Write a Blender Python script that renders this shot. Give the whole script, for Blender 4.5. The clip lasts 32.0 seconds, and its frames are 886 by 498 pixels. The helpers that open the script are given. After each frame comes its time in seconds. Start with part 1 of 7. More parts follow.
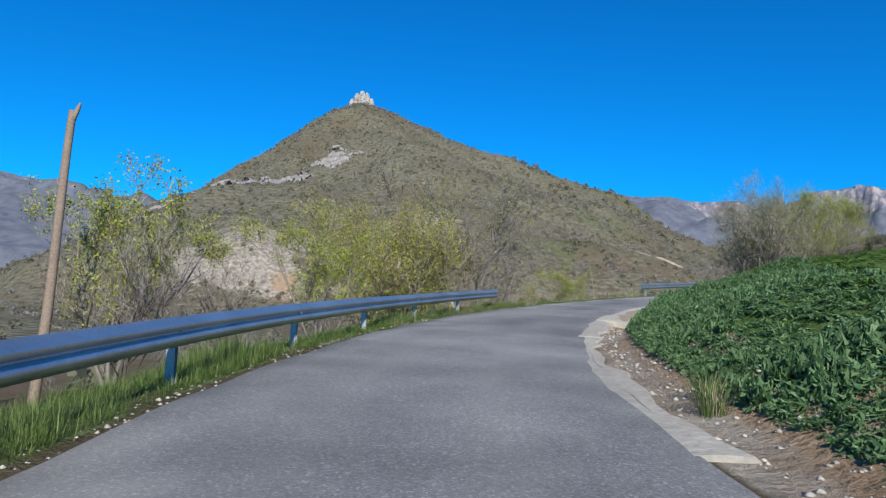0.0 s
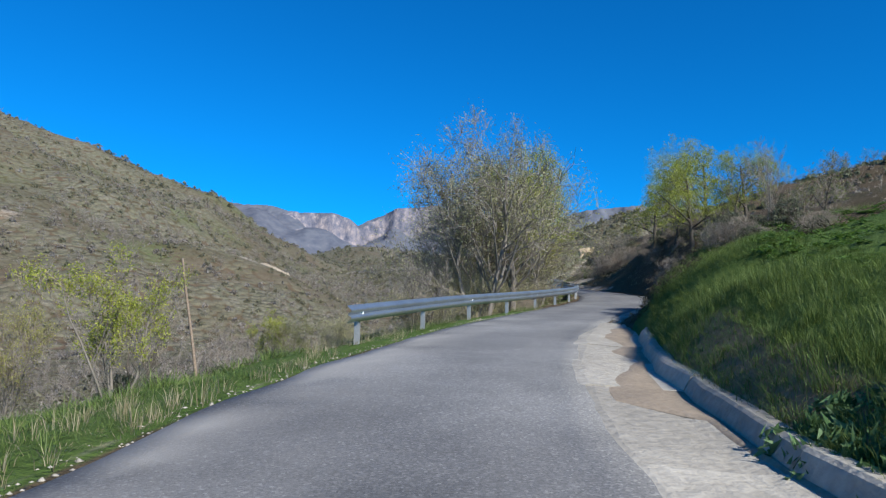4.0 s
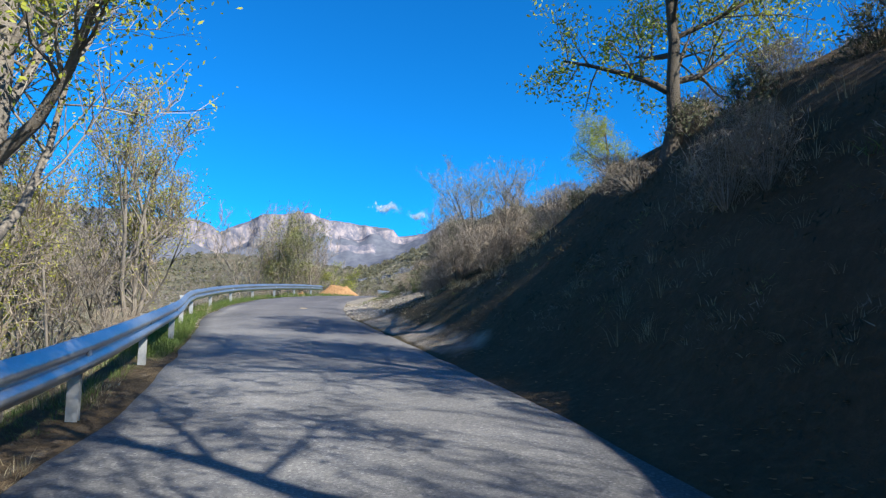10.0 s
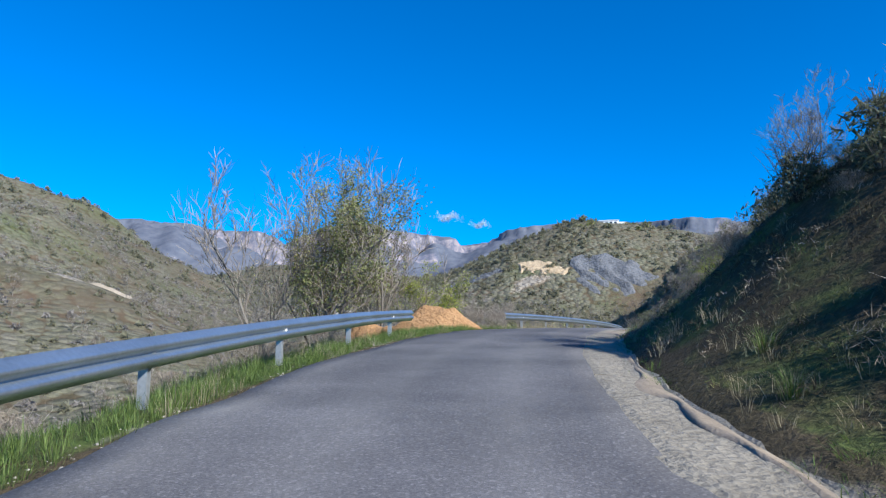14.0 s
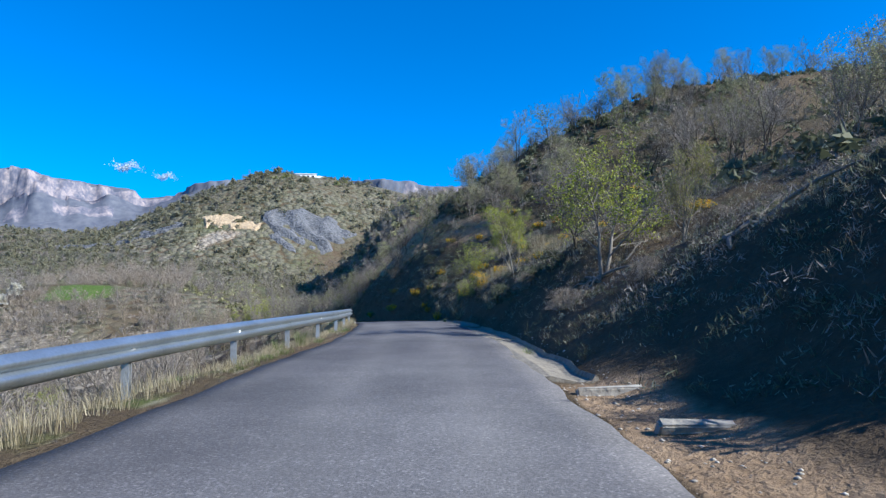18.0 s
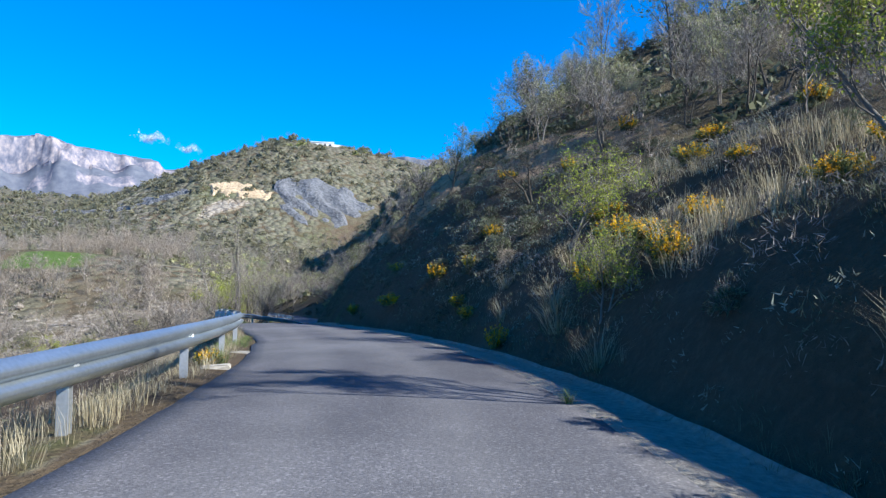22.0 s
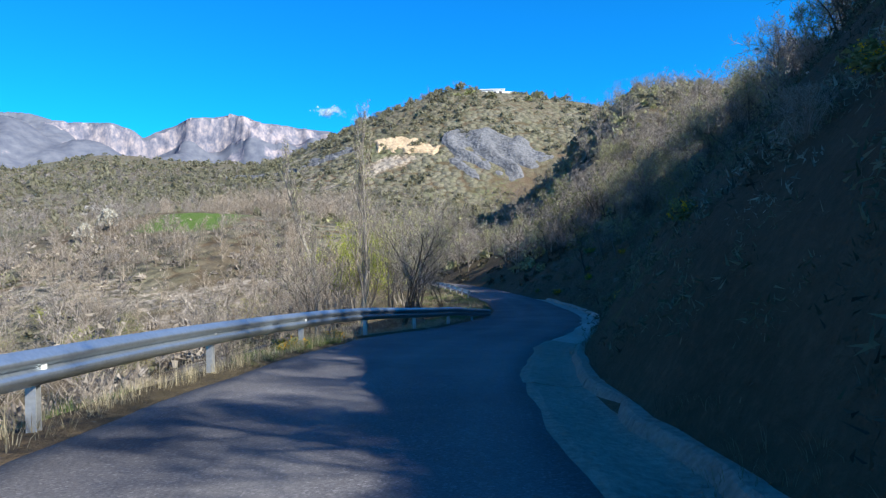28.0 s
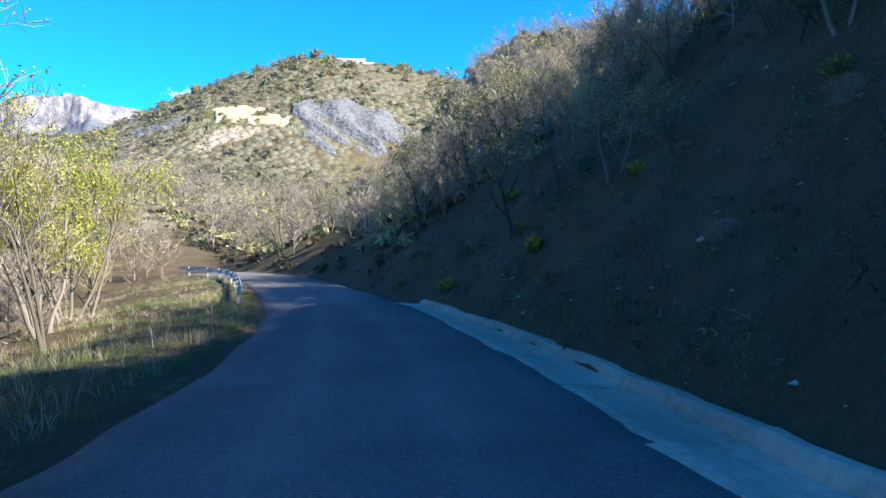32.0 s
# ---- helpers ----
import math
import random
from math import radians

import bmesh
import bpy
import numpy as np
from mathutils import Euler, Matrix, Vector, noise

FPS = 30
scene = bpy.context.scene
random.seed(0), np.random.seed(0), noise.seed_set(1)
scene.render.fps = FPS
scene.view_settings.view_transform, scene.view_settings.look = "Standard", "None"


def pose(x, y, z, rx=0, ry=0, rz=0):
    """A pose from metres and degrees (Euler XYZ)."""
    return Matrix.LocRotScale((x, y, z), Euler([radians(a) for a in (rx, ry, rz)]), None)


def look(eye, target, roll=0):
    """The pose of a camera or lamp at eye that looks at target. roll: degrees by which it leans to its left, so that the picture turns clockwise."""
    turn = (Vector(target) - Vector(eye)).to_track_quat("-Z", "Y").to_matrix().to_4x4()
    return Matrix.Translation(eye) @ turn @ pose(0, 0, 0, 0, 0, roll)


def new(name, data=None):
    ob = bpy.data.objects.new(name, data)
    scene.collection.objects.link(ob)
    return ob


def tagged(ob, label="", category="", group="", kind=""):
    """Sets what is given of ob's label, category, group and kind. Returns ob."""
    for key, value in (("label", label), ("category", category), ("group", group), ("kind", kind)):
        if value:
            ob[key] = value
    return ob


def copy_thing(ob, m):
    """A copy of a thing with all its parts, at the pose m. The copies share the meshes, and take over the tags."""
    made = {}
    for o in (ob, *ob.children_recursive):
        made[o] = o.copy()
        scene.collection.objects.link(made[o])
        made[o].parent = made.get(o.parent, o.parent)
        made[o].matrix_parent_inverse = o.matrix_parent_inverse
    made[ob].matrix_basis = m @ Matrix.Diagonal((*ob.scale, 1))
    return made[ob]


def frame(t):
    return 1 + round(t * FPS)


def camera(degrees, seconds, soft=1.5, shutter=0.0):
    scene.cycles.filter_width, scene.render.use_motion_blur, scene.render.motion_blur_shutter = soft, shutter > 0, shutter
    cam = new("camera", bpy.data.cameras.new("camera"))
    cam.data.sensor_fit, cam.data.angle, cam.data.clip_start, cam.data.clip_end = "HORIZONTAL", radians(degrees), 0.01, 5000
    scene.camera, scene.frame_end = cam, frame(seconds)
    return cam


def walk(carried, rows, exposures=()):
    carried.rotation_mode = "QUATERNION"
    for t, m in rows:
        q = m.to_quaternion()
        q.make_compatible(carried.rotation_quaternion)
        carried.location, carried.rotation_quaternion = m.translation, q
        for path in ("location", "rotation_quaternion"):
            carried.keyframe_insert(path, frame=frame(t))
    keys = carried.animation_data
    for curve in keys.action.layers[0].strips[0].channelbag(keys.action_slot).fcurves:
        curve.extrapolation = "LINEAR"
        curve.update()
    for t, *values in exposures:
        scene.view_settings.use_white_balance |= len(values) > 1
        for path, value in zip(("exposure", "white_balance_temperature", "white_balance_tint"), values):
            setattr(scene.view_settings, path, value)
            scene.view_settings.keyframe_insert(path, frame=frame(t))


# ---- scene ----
cam = camera(65.2, 32.0, soft=1.3)
PATH = [
    (0.0, pose(0.000, 0.000, 1.300, 93.706, -2.557, 0.001)),
    (0.5, pose(-0.072, 3.385, 1.379, 94.081, -1.554, -2.991)),
    (1.0, pose(0.041, 6.920, 1.469, 93.946, -0.787, -6.122)),
    (1.5, pose(0.371, 10.584, 1.564, 94.125, -0.353, -9.608)),
    (2.0, pose(0.967, 14.325, 1.667, 94.109, 0.144, -13.950)),
    (2.5, pose(1.853, 18.080, 1.781, 94.377, 0.126, -18.051)),
    (3.0, pose(3.016, 21.826, 1.915, 94.652, 0.116, -21.895)),
    (3.5, pose(4.474, 25.554, 2.075, 95.044, -0.170, -26.285)),
    (4.0, pose(6.305, 29.218, 2.269, 95.488, -1.339, -32.254)),
    (4.5, pose(8.556, 32.739, 2.497, 95.868, -2.017, -38.370)),
    (5.0, pose(11.150, 36.090, 2.748, 96.024, -1.629, -42.573)),
    (5.5, pose(13.986, 39.253, 3.008, 96.071, -1.116, -46.657)),
    (6.0, pose(17.003, 42.170, 3.263, 96.011, -0.582, -50.766)),
    (6.5, pose(20.135, 44.798, 3.504, 95.838, -0.097, -54.714)),
    (7.0, pose(23.268, 47.190, 3.728, 95.779, -0.358, -56.020)),
    (7.5, pose(26.297, 49.465, 3.951, 96.087, -1.252, -55.633)),
    (8.0, pose(29.188, 51.705, 4.174, 95.991, -1.642, -54.284)),
    (8.5, pose(31.932, 53.962, 4.388, 96.006, -1.859, -52.283)),
    (9.0, pose(34.521, 56.259, 4.609, 96.429, -1.700, -50.016)),
    (9.5, pose(36.928, 58.630, 4.827, 96.081, -1.469, -46.296)),
    (10.0, pose(39.138, 61.101, 5.042, 96.444, -0.714, -42.780)),
    (10.5, pose(41.152, 63.666, 5.261, 96.354, 0.049, -38.933)),
    (11.0, pose(42.968, 66.334, 5.475, 96.324, 1.372, -35.006)),
    (11.5, pose(44.624, 69.129, 5.691, 96.390, 1.780, -31.771)),
    (12.0, pose(46.208, 72.076, 5.925, 96.725, 1.752, -30.218)),
    (12.5, pose(47.810, 75.180, 6.186, 96.956, 0.459, -29.849)),
    (13.0, pose(49.503, 78.403, 6.466, 96.950, -0.334, -31.019)),
    (13.5, pose(51.358, 81.652, 6.757, 97.038, -0.029, -33.884)),
    (14.0, pose(53.416, 84.820, 7.057, 97.152, -0.290, -37.603)),
    (14.5, pose(55.675, 87.831, 7.353, 96.961, -0.047, -41.630)),
    (15.0, pose(58.122, 90.652, 7.631, 96.678, 0.818, -45.712)),
    (15.5, pose(60.734, 93.277, 7.886, 96.310, 1.594, -49.457)),
    (16.0, pose(63.479, 95.741, 8.113, 95.839, 1.753, -52.204)),
    (16.5, pose(66.335, 98.072, 8.308, 95.332, 1.802, -54.807)),
    (17.0, pose(69.295, 100.276, 8.470, 94.794, 1.840, -57.318)),
    (17.5, pose(72.344, 102.347, 8.595, 94.222, 1.810, -59.760)),
    (18.0, pose(75.460, 104.264, 8.681, 93.573, 0.920, -62.514)),
    (18.5, pose(78.611, 106.021, 8.728, 93.040, 0.696, -64.654)),
    (19.0, pose(81.738, 107.699, 8.756, 92.950, 0.565, -64.392)),
    (19.5, pose(84.790, 109.366, 8.765, 92.455, -0.989, -63.787)),
    (20.0, pose(87.742, 111.025, 8.757, 92.394, -2.363, -62.987)),
    (20.5, pose(90.592, 112.678, 8.738, 92.066, -1.779, -62.263)),
    (21.0, pose(93.358, 114.329, 8.707, 91.949, -0.193, -61.520)),
    (21.5, pose(96.054, 115.973, 8.670, 91.805, -0.223, -61.192)),
    (22.0, pose(98.680, 117.596, 8.634, 91.975, -0.918, -60.844)),
    (22.5, pose(101.211, 119.190, 8.598, 91.771, -0.610, -60.220)),
    (23.0, pose(103.623, 120.783, 8.555, 91.629, -0.147, -58.353)),
    (23.5, pose(105.925, 122.419, 8.487, 90.717, -0.160, -56.265)),
    (24.0, pose(108.135, 124.149, 8.385, 90.258, -0.022, -53.102)),
    (24.5, pose(110.282, 125.989, 8.280, 90.605, 0.807, -51.159)),
    (25.0, pose(112.392, 127.922, 8.166, 89.938, 1.098, -49.327)),
    (25.5, pose(114.472, 129.942, 8.038, 90.115, 0.546, -47.848)),
    (26.0, pose(116.548, 132.044, 7.915, 90.239, 0.084, -46.889)),
    (26.5, pose(118.641, 134.247, 7.783, 89.888, -0.051, -45.644)),
    (27.0, pose(120.797, 136.550, 7.624, 89.468, 0.197, -46.031)),
    (27.5, pose(123.063, 138.936, 7.436, 89.089, 0.449, -46.479)),
    (28.0, pose(125.454, 141.419, 7.218, 88.793, 0.679, -46.822)),
    (28.5, pose(127.980, 144.002, 6.974, 88.598, 0.963, -47.369)),
    (29.0, pose(130.747, 146.570, 6.714, 88.645, 1.986, -52.316)),
    (29.5, pose(133.843, 148.969, 6.407, 87.510, 1.884, -57.595)),
    (30.0, pose(137.243, 151.146, 6.039, 87.185, 1.035, -62.563)),
    (30.5, pose(140.843, 153.204, 5.661, 87.511, 0.894, -63.383)),
    (31.0, pose(144.498, 155.317, 5.300, 87.815, -0.325, -62.021)),
    (31.5, pose(148.099, 157.535, 4.957, 88.026, -0.873, -60.183)),
    (32.0, pose(151.580, 159.856, 4.622, 87.955, 0.783, -57.876)),
]
EXPOSURES = [(0.0, 0.4, 6500, 10), (4.0, 0.5, 6500, 10), (6.5, 0.9, 6600, 10), (9.0, 1.0, 6800, 10), (12.0, 0.95, 6600, 10), (14.0, 0.75, 6150, 10), (15.5, 0.75, 6100, 10), (19.0, 0.95, 6100, 10), (23.0, 1.2, 6300, 10),
             (26.0, 1.25, 6600, 10), (28.5, 1.05, 6600, 10), (29.0, 1.0, 6600, 10), (29.5, 1.2, 6800, 10), (30.0, 1.45, 7000, 10), (31.0, 1.7, 7000, 10), (32.0, 1.8, 7000, 10)]
walk(cam, PATH, EXPOSURES)

# ---------------------------------------------------------------- light
SUN_TO = Vector((0.14, -1.0, 0.70)).normalized()
world = bpy.data.worlds.new("world")
scene.world = world
world.use_nodes = True
wn = world.node_tree.nodes
sky = wn.new("ShaderNodeTexSky")
sky.sky_type = "NISHITA"
sky.sun_disc = False
sky.sun_elevation = math.asin(SUN_TO.z)
sky.sun_rotation = math.atan2(SUN_TO.x, SUN_TO.y)
sky.altitude = 900
sky.air_density = 1.0
sky.dust_density = 0.0
sky.ozone_density = 3.0
wn["Background"].inputs["Strength"].default_value = 0.075
tint = wn.new("ShaderNodeMix")
tint.data_type = "RGBA"
tint.blend_type = "MULTIPLY"
tint.inputs["Factor"].default_value = 1.0
tint.inputs["B"].default_value = (0.02, 0.78, 1.48, 1)
world.node_tree.links.new(sky.outputs["Color"], tint.inputs["A"])
world.node_tree.links.new(tint.outputs["Result"], wn["Background"].inputs["Color"])
sun_data = bpy.data.lights.new("sun", "SUN")
sun_data.energy, sun_data.angle, sun_data.color = 5.0, radians(0.5), (0.97, 0.96, 0.91)
sun = new("sun", sun_data)
sun.matrix_world = look(SUN_TO * 100, (0, 0, 0))

# ---------------------------------------------------------------- numbers
rng = np.random.default_rng(7)


def smooth(x, a, b):
    k = np.clip((np.asarray(x, float) - a) / (b - a), 0, 1)
    return k * k * (3 - 2 * k)


def hashed(i, j, seed):
    v = np.sin(i * 127.1 + j * 311.7 + seed * 74.7) * 43758.5453
    return v - np.floor(v)


def value_noise(x, y, seed=0):
    x, y = np.asarray(x, float), np.asarray(y, float)
    i, j = np.floor(x), np.floor(y)
    fx, fy = x - i, y - j
    fx, fy = fx * fx * (3 - 2 * fx), fy * fy * (3 - 2 * fy)
    a, b = hashed(i, j, seed), hashed(i + 1, j, seed)
    c, d = hashed(i, j + 1, seed), hashed(i + 1, j + 1, seed)
    return (a + (b - a) * fx) * (1 - fy) + (c + (d - c) * fx) * fy - 0.5


def fbm(x, y, size, octaves=4, seed=0, gain=0.5):
    total, amp = 0.0, 1.0
    for k in range(octaves):
        f = 2 ** k / size
        total = total + amp * value_noise(np.asarray(x) * f + 13.7 * k, np.asarray(y) * f - 7.1 * k, seed + k)
        amp *= gain
    return total * 2


# ---------------------------------------------------------------- the road's line: x, y, z every ten metres from 30 m before the start
SPINE = np.array([
    (0.8, -30.0, -0.70), (0.5, -20.0, -0.46), (0.3, -10.0, -0.23), (0.0, 0.0, 0.00), (0.3, 10.0, 0.25), (2.3, 19.8, 0.54),
    (6.2, 29.0, 0.96), (12.0, 37.1, 1.53), (19.2, 44.0, 2.13), (27.1, 50.1, 2.71), (34.8, 56.5, 3.33), (41.4, 64.0, 3.99),
    (46.5, 72.6, 4.67), (51.2, 81.4, 5.43), (57.1, 89.5, 6.22), (64.3, 96.4, 6.87), (72.3, 102.3, 7.29), (81.0, 107.3, 7.45),
    (89.7, 112.2, 7.44), (98.3, 117.4, 7.34), (106.6, 122.9, 7.16), (114.1, 129.5, 6.76), (121.0, 136.8, 6.31),
    (127.9, 144.0, 5.68), (135.7, 150.2, 4.91), (144.4, 155.2, 4.01), (152.8, 160.7, 3.21), (160.7, 166.8, 2.51),
    (168.0, 173.6, 2.03), (174.6, 181.1, 1.68), (180.9, 188.9, 1.38), (186.4, 197.2, 1.10), (190.0, 206.5, 0.85)])


def spine(s):
    s = np.asarray(s, float)
    q = np.clip((s + 30) / 10, 0, len(SPINE) - 1 - 1e-6)
    i = q.astype(int)
    k = (q - i)[..., None]
    n = len(SPINE) - 1
    a, b, c, d = SPINE[np.clip(i - 1, 0, n)], SPINE[i], SPINE[np.clip(i + 1, 0, n)], SPINE[np.clip(i + 2, 0, n)]
    p = b + 0.5 * k * (c - a + k * (2 * a - 5 * b + 4 * c - d + k * (3 * (b - c) + d - a)))
    first, last = SPINE[1] - SPINE[0], SPINE[-1] - SPINE[-2]
    over = np.where(s < -30, s + 30, np.where(s > 290, s - 290, 0.0))[..., None] / 10
    flat = np.array([1, 1, 0.0])
    return p + np.where(over < 0, over * first * flat, over * last * flat)


def normal(s):
    d = spine(np.asarray(s, float) + 0.5) - spine(np.asarray(s, float) - 0.5)
    d = d[..., :2] / np.linalg.norm(d[..., :2], axis=-1, keepdims=True)
    return np.stack([d[..., 1], -d[..., 0]], -1)


EDGE_S = [-30, 0, 20, 30, 36, 46, 60, 68, 75, 84, 100, 112, 120, 130, 138, 147, 155, 171, 180, 190, 205, 215, 225, 233, 245, 290]
EDGE_L = [2.5, 2.5, 2.6, 2.6, 2.4, 2.1, 2.05, 2.0, 2.0, 2.2, 2.6, 2.65, 2.9, 3.3, 3.2, 2.75, 2.3, 2.25, 2.2, 2.6, 3.1, 3.3, 2.9, 2.5, 2.5, 2.5]
EDGE_R = [2.1, 2.1, 1.85, 1.4, 1.25, 1.25, 1.5, 2.0, 2.2, 1.95, 1.65, 1.65, 1.6, 1.55, 1.55, 1.7, 1.85, 2.05, 1.9, 1.5, 0.95, 1.2, 1.75, 1.9, 1.9, 1.9]


def left(s):
    return np.interp(s, EDGE_S, EDGE_L)


def right(s):
    return np.interp(s, EDGE_S, EDGE_R)


# cross sections: rise over the road at so many metres from its edge
RIGHT_AT = [0, 0.35, 0.7, 1.0, 2.0, 3.0, 4.0, 6.0, 10.0, 15.0, 30.0, 60.0, 100.0]
RIGHT_PROFILE = [
    (-30, [-.04, -.04, -.02, .06, .5, .85, 1.0, 1.2, 1.6, 2.1, 3.5, 7, 12]),
    (18, [-.04, -.04, -.02, .06, .55, .9, 1.1, 1.35, 1.85, 2.5, 4.2, 8, 14]),
    (23, [-.06, -.16, -.2, -.25, .62, 1.0, 1.2, 1.5, 2.0, 2.7, 4.5, 8.5, 14.5]),
    (30, [-.06, -.16, -.2, -.25, .62, 1.0, 1.2, 1.5, 2.1, 2.9, 4.8, 9, 15]),
    (44, [-.06, -.16, -.2, -.25, .75, 1.4, 1.9, 2.4, 3.0, 3.7, 5.5, 9, 14]),
    (56, [-.03, -.02, .15, .5, 1.6, 2.3, 2.8, 3.3, 3.9, 4.5, 6.5, 11, 18]),
    (66, [-.03, -.02, .1, .3, .9, 1.4, 1.85, 2.7, 3.9, 5.0, 7.6, 13, 22]),
    (72, [-.03, -.02, .02, .1, .35, .95, 1.7, 2.95, 4.3, 5.4, 8.5, 15, 25]),
    (76, [-.03, .02, .15, .5, 2.3, 3.5, 4.0, 4.7, 5.4, 6.2, 9.8, 18, 30]),
    (82, [-.03, .1, .25, .5, 1.8, 3.2, 4.3, 5.1, 5.8, 6.8, 10.8, 20, 34]),
    (88, [-.03, .1, .2, .45, 1.5, 2.7, 3.7, 4.6, 5.6, 7.0, 11.5, 22, 37]),
    (95, [-.03, .08, .15, .3, .85, 1.45, 2.05, 3.3, 5.0, 6.8, 12, 24, 40]),
    (102, [-.03, .0, .04, .08, .2, .45, .8, 2.0, 3.4, 5.4, 11, 24, 40]),
    (110, [-.06, -.14, -.15, .05, .3, .75, 1.3, 2.4, 4.0, 6.0, 11.6, 25, 41]),
    (118, [-.06, -.14, -.18, .05, .85, 1.75, 2.6, 3.9, 5.4, 7.3, 13.2, 26, 42]),
    (127, [-.06, -.14, -.18, .05, .5, 1.05, 1.65, 2.95, 5.3, 7.7, 14.0, 26.5, 42.5]),
    (137, [-.04, -.03, -.02, .0, .3, .85, 1.6, 3.1, 5.4, 7.6, 13.2, 25, 41]),
    (150, [-.06, -.16, -.18, .08, .75, 1.3, 1.8, 2.8, 4.6, 6.6, 12, 23, 38]),
    (158, [-.06, -.16, -.18, .08, 1.25, 2.2, 2.9, 3.9, 5.3, 7.0, 12, 23, 38]),
    (166, [-.06, -.14, -.12, .05, 1.4, 2.3, 3.0, 4.0, 5.5, 7.3, 12.3, 23, 38]),
    (177, [-.06, -.14, -.12, .05, 1.3, 2.2, 3.0, 4.3, 6.2, 8.1, 13.2, 24, 39]),
    (187, [-.06, -.14, -.12, .05, 1.55, 2.7, 3.8, 5.6, 8.0, 10, 15, 26, 41]),
    (198, [-.06, -.14, -.12, .05, 1.8, 2.9, 3.9, 5.9, 9.2, 12.6, 21, 36, 52]),
    (212, [-.06, -.14, -.12, .05, 1.6, 3.0, 4.3, 6.8, 11.0, 16, 25, 37, 50]),
    (235, [-.06, -.14, -.12, .05, 1.0, 1.9, 3.0, 5.2, 9.6, 14.8, 26, 39, 52]),
    (262, [-.06, -.14, -.12, .05, .9, 1.7, 2.4, 4.0, 7.2, 11, 21, 34, 46]),
    (290, [-.06, -.10, -.04, .1, .8, 1.4, 2.0, 3.2, 5.2, 7.6, 15, 26, 38])]
LEFT_AT = [0, 0.4, 0.9, 1.5, 2.5, 4.0, 7.0, 11.0, 18.0, 30.0, 60.0]
LEFT_PROFILE = [
    (-30, [-.03, .0, -.05, -.3, -1.0, -1.8, -2.6, -3.4, -5, -7, -10]),
    (24, [-.03, .0, -.05, -.3, -.9, -1.6, -2.3, -3.0, -4.5, -7, -10]),
    (36, [-.03, .0, -.04, -.1, -.35, -.9, -1.6, -2.3, -3.6, -7, -11]),
    (50, [-.03, .0, -.06, -.25, -.7, -1.3, -2.0, -2.6, -4.5, -8, -12]),
    (70, [-.03, -.02, -.1, -.4, -1.0, -1.7, -2.8, -4.4, -7, -10, -14]),
    (100, [-.03, .0, -.05, -.3, -1.0, -2.2, -4.2, -6.5, -9.5, -13, -17]),
    (120, [-.03, .0, -.02, -.15, -.6, -1.5, -3.2, -5.5, -9, -13, -17]),
    (130, [-.03, .0, .0, .0, -.1, -.4, -1.2, -2.4, -7, -12, -17]),
    (140, [-.03, .0, -.05, -.3, -1.1, -2.4, -4.6, -7.0, -10, -14, -18]),
    (185, [-.03, .0, -.05, -.3, -1.0, -2.0, -3.6, -5.5, -8, -11, -14]),
    (215, [-.03, .0, -.05, -.3, -.9, -1.6, -2.6, -3.8, -6, -8, -11]),
    (236, [-.03, .03, .08, .08, .0, -.1, -.6, -1.4, -3, -6, -9]),
    (290, [-.03, .03, .05, .0, -.2, -.5, -1.2, -2.0, -3.5, -6, -8])]


def section(table, at, s, d):
    keys = np.array([k for k, _ in table], float)
    rows = np.array([r for _, r in table], float)
    s = np.clip(s, keys[0], keys[-1] - 1e-6)
    i = np.clip(np.searchsorted(keys, s, side="right") - 1, 0, len(keys) - 2)
    k = (s - keys[i]) / (keys[i + 1] - keys[i])
    k = k * k * (3 - 2 * k)
    j = np.clip(np.searchsorted(at, d, side="right") - 1, 0, len(at) - 2)
    a = np.array(at, float)
    f = np.clip((d - a[j]) / (a[j + 1] - a[j]), 0, 1.6)
    low = rows[i, j] + (rows[i, j + 1] - rows[i, j]) * f
    high = rows[i + 1, j] + (rows[i + 1, j + 1] - rows[i + 1, j]) * f
    return low + (high - low) * k


AHEAD, ASIDE = np.array([0.719, 0.695]), np.array([0.695, -0.719])


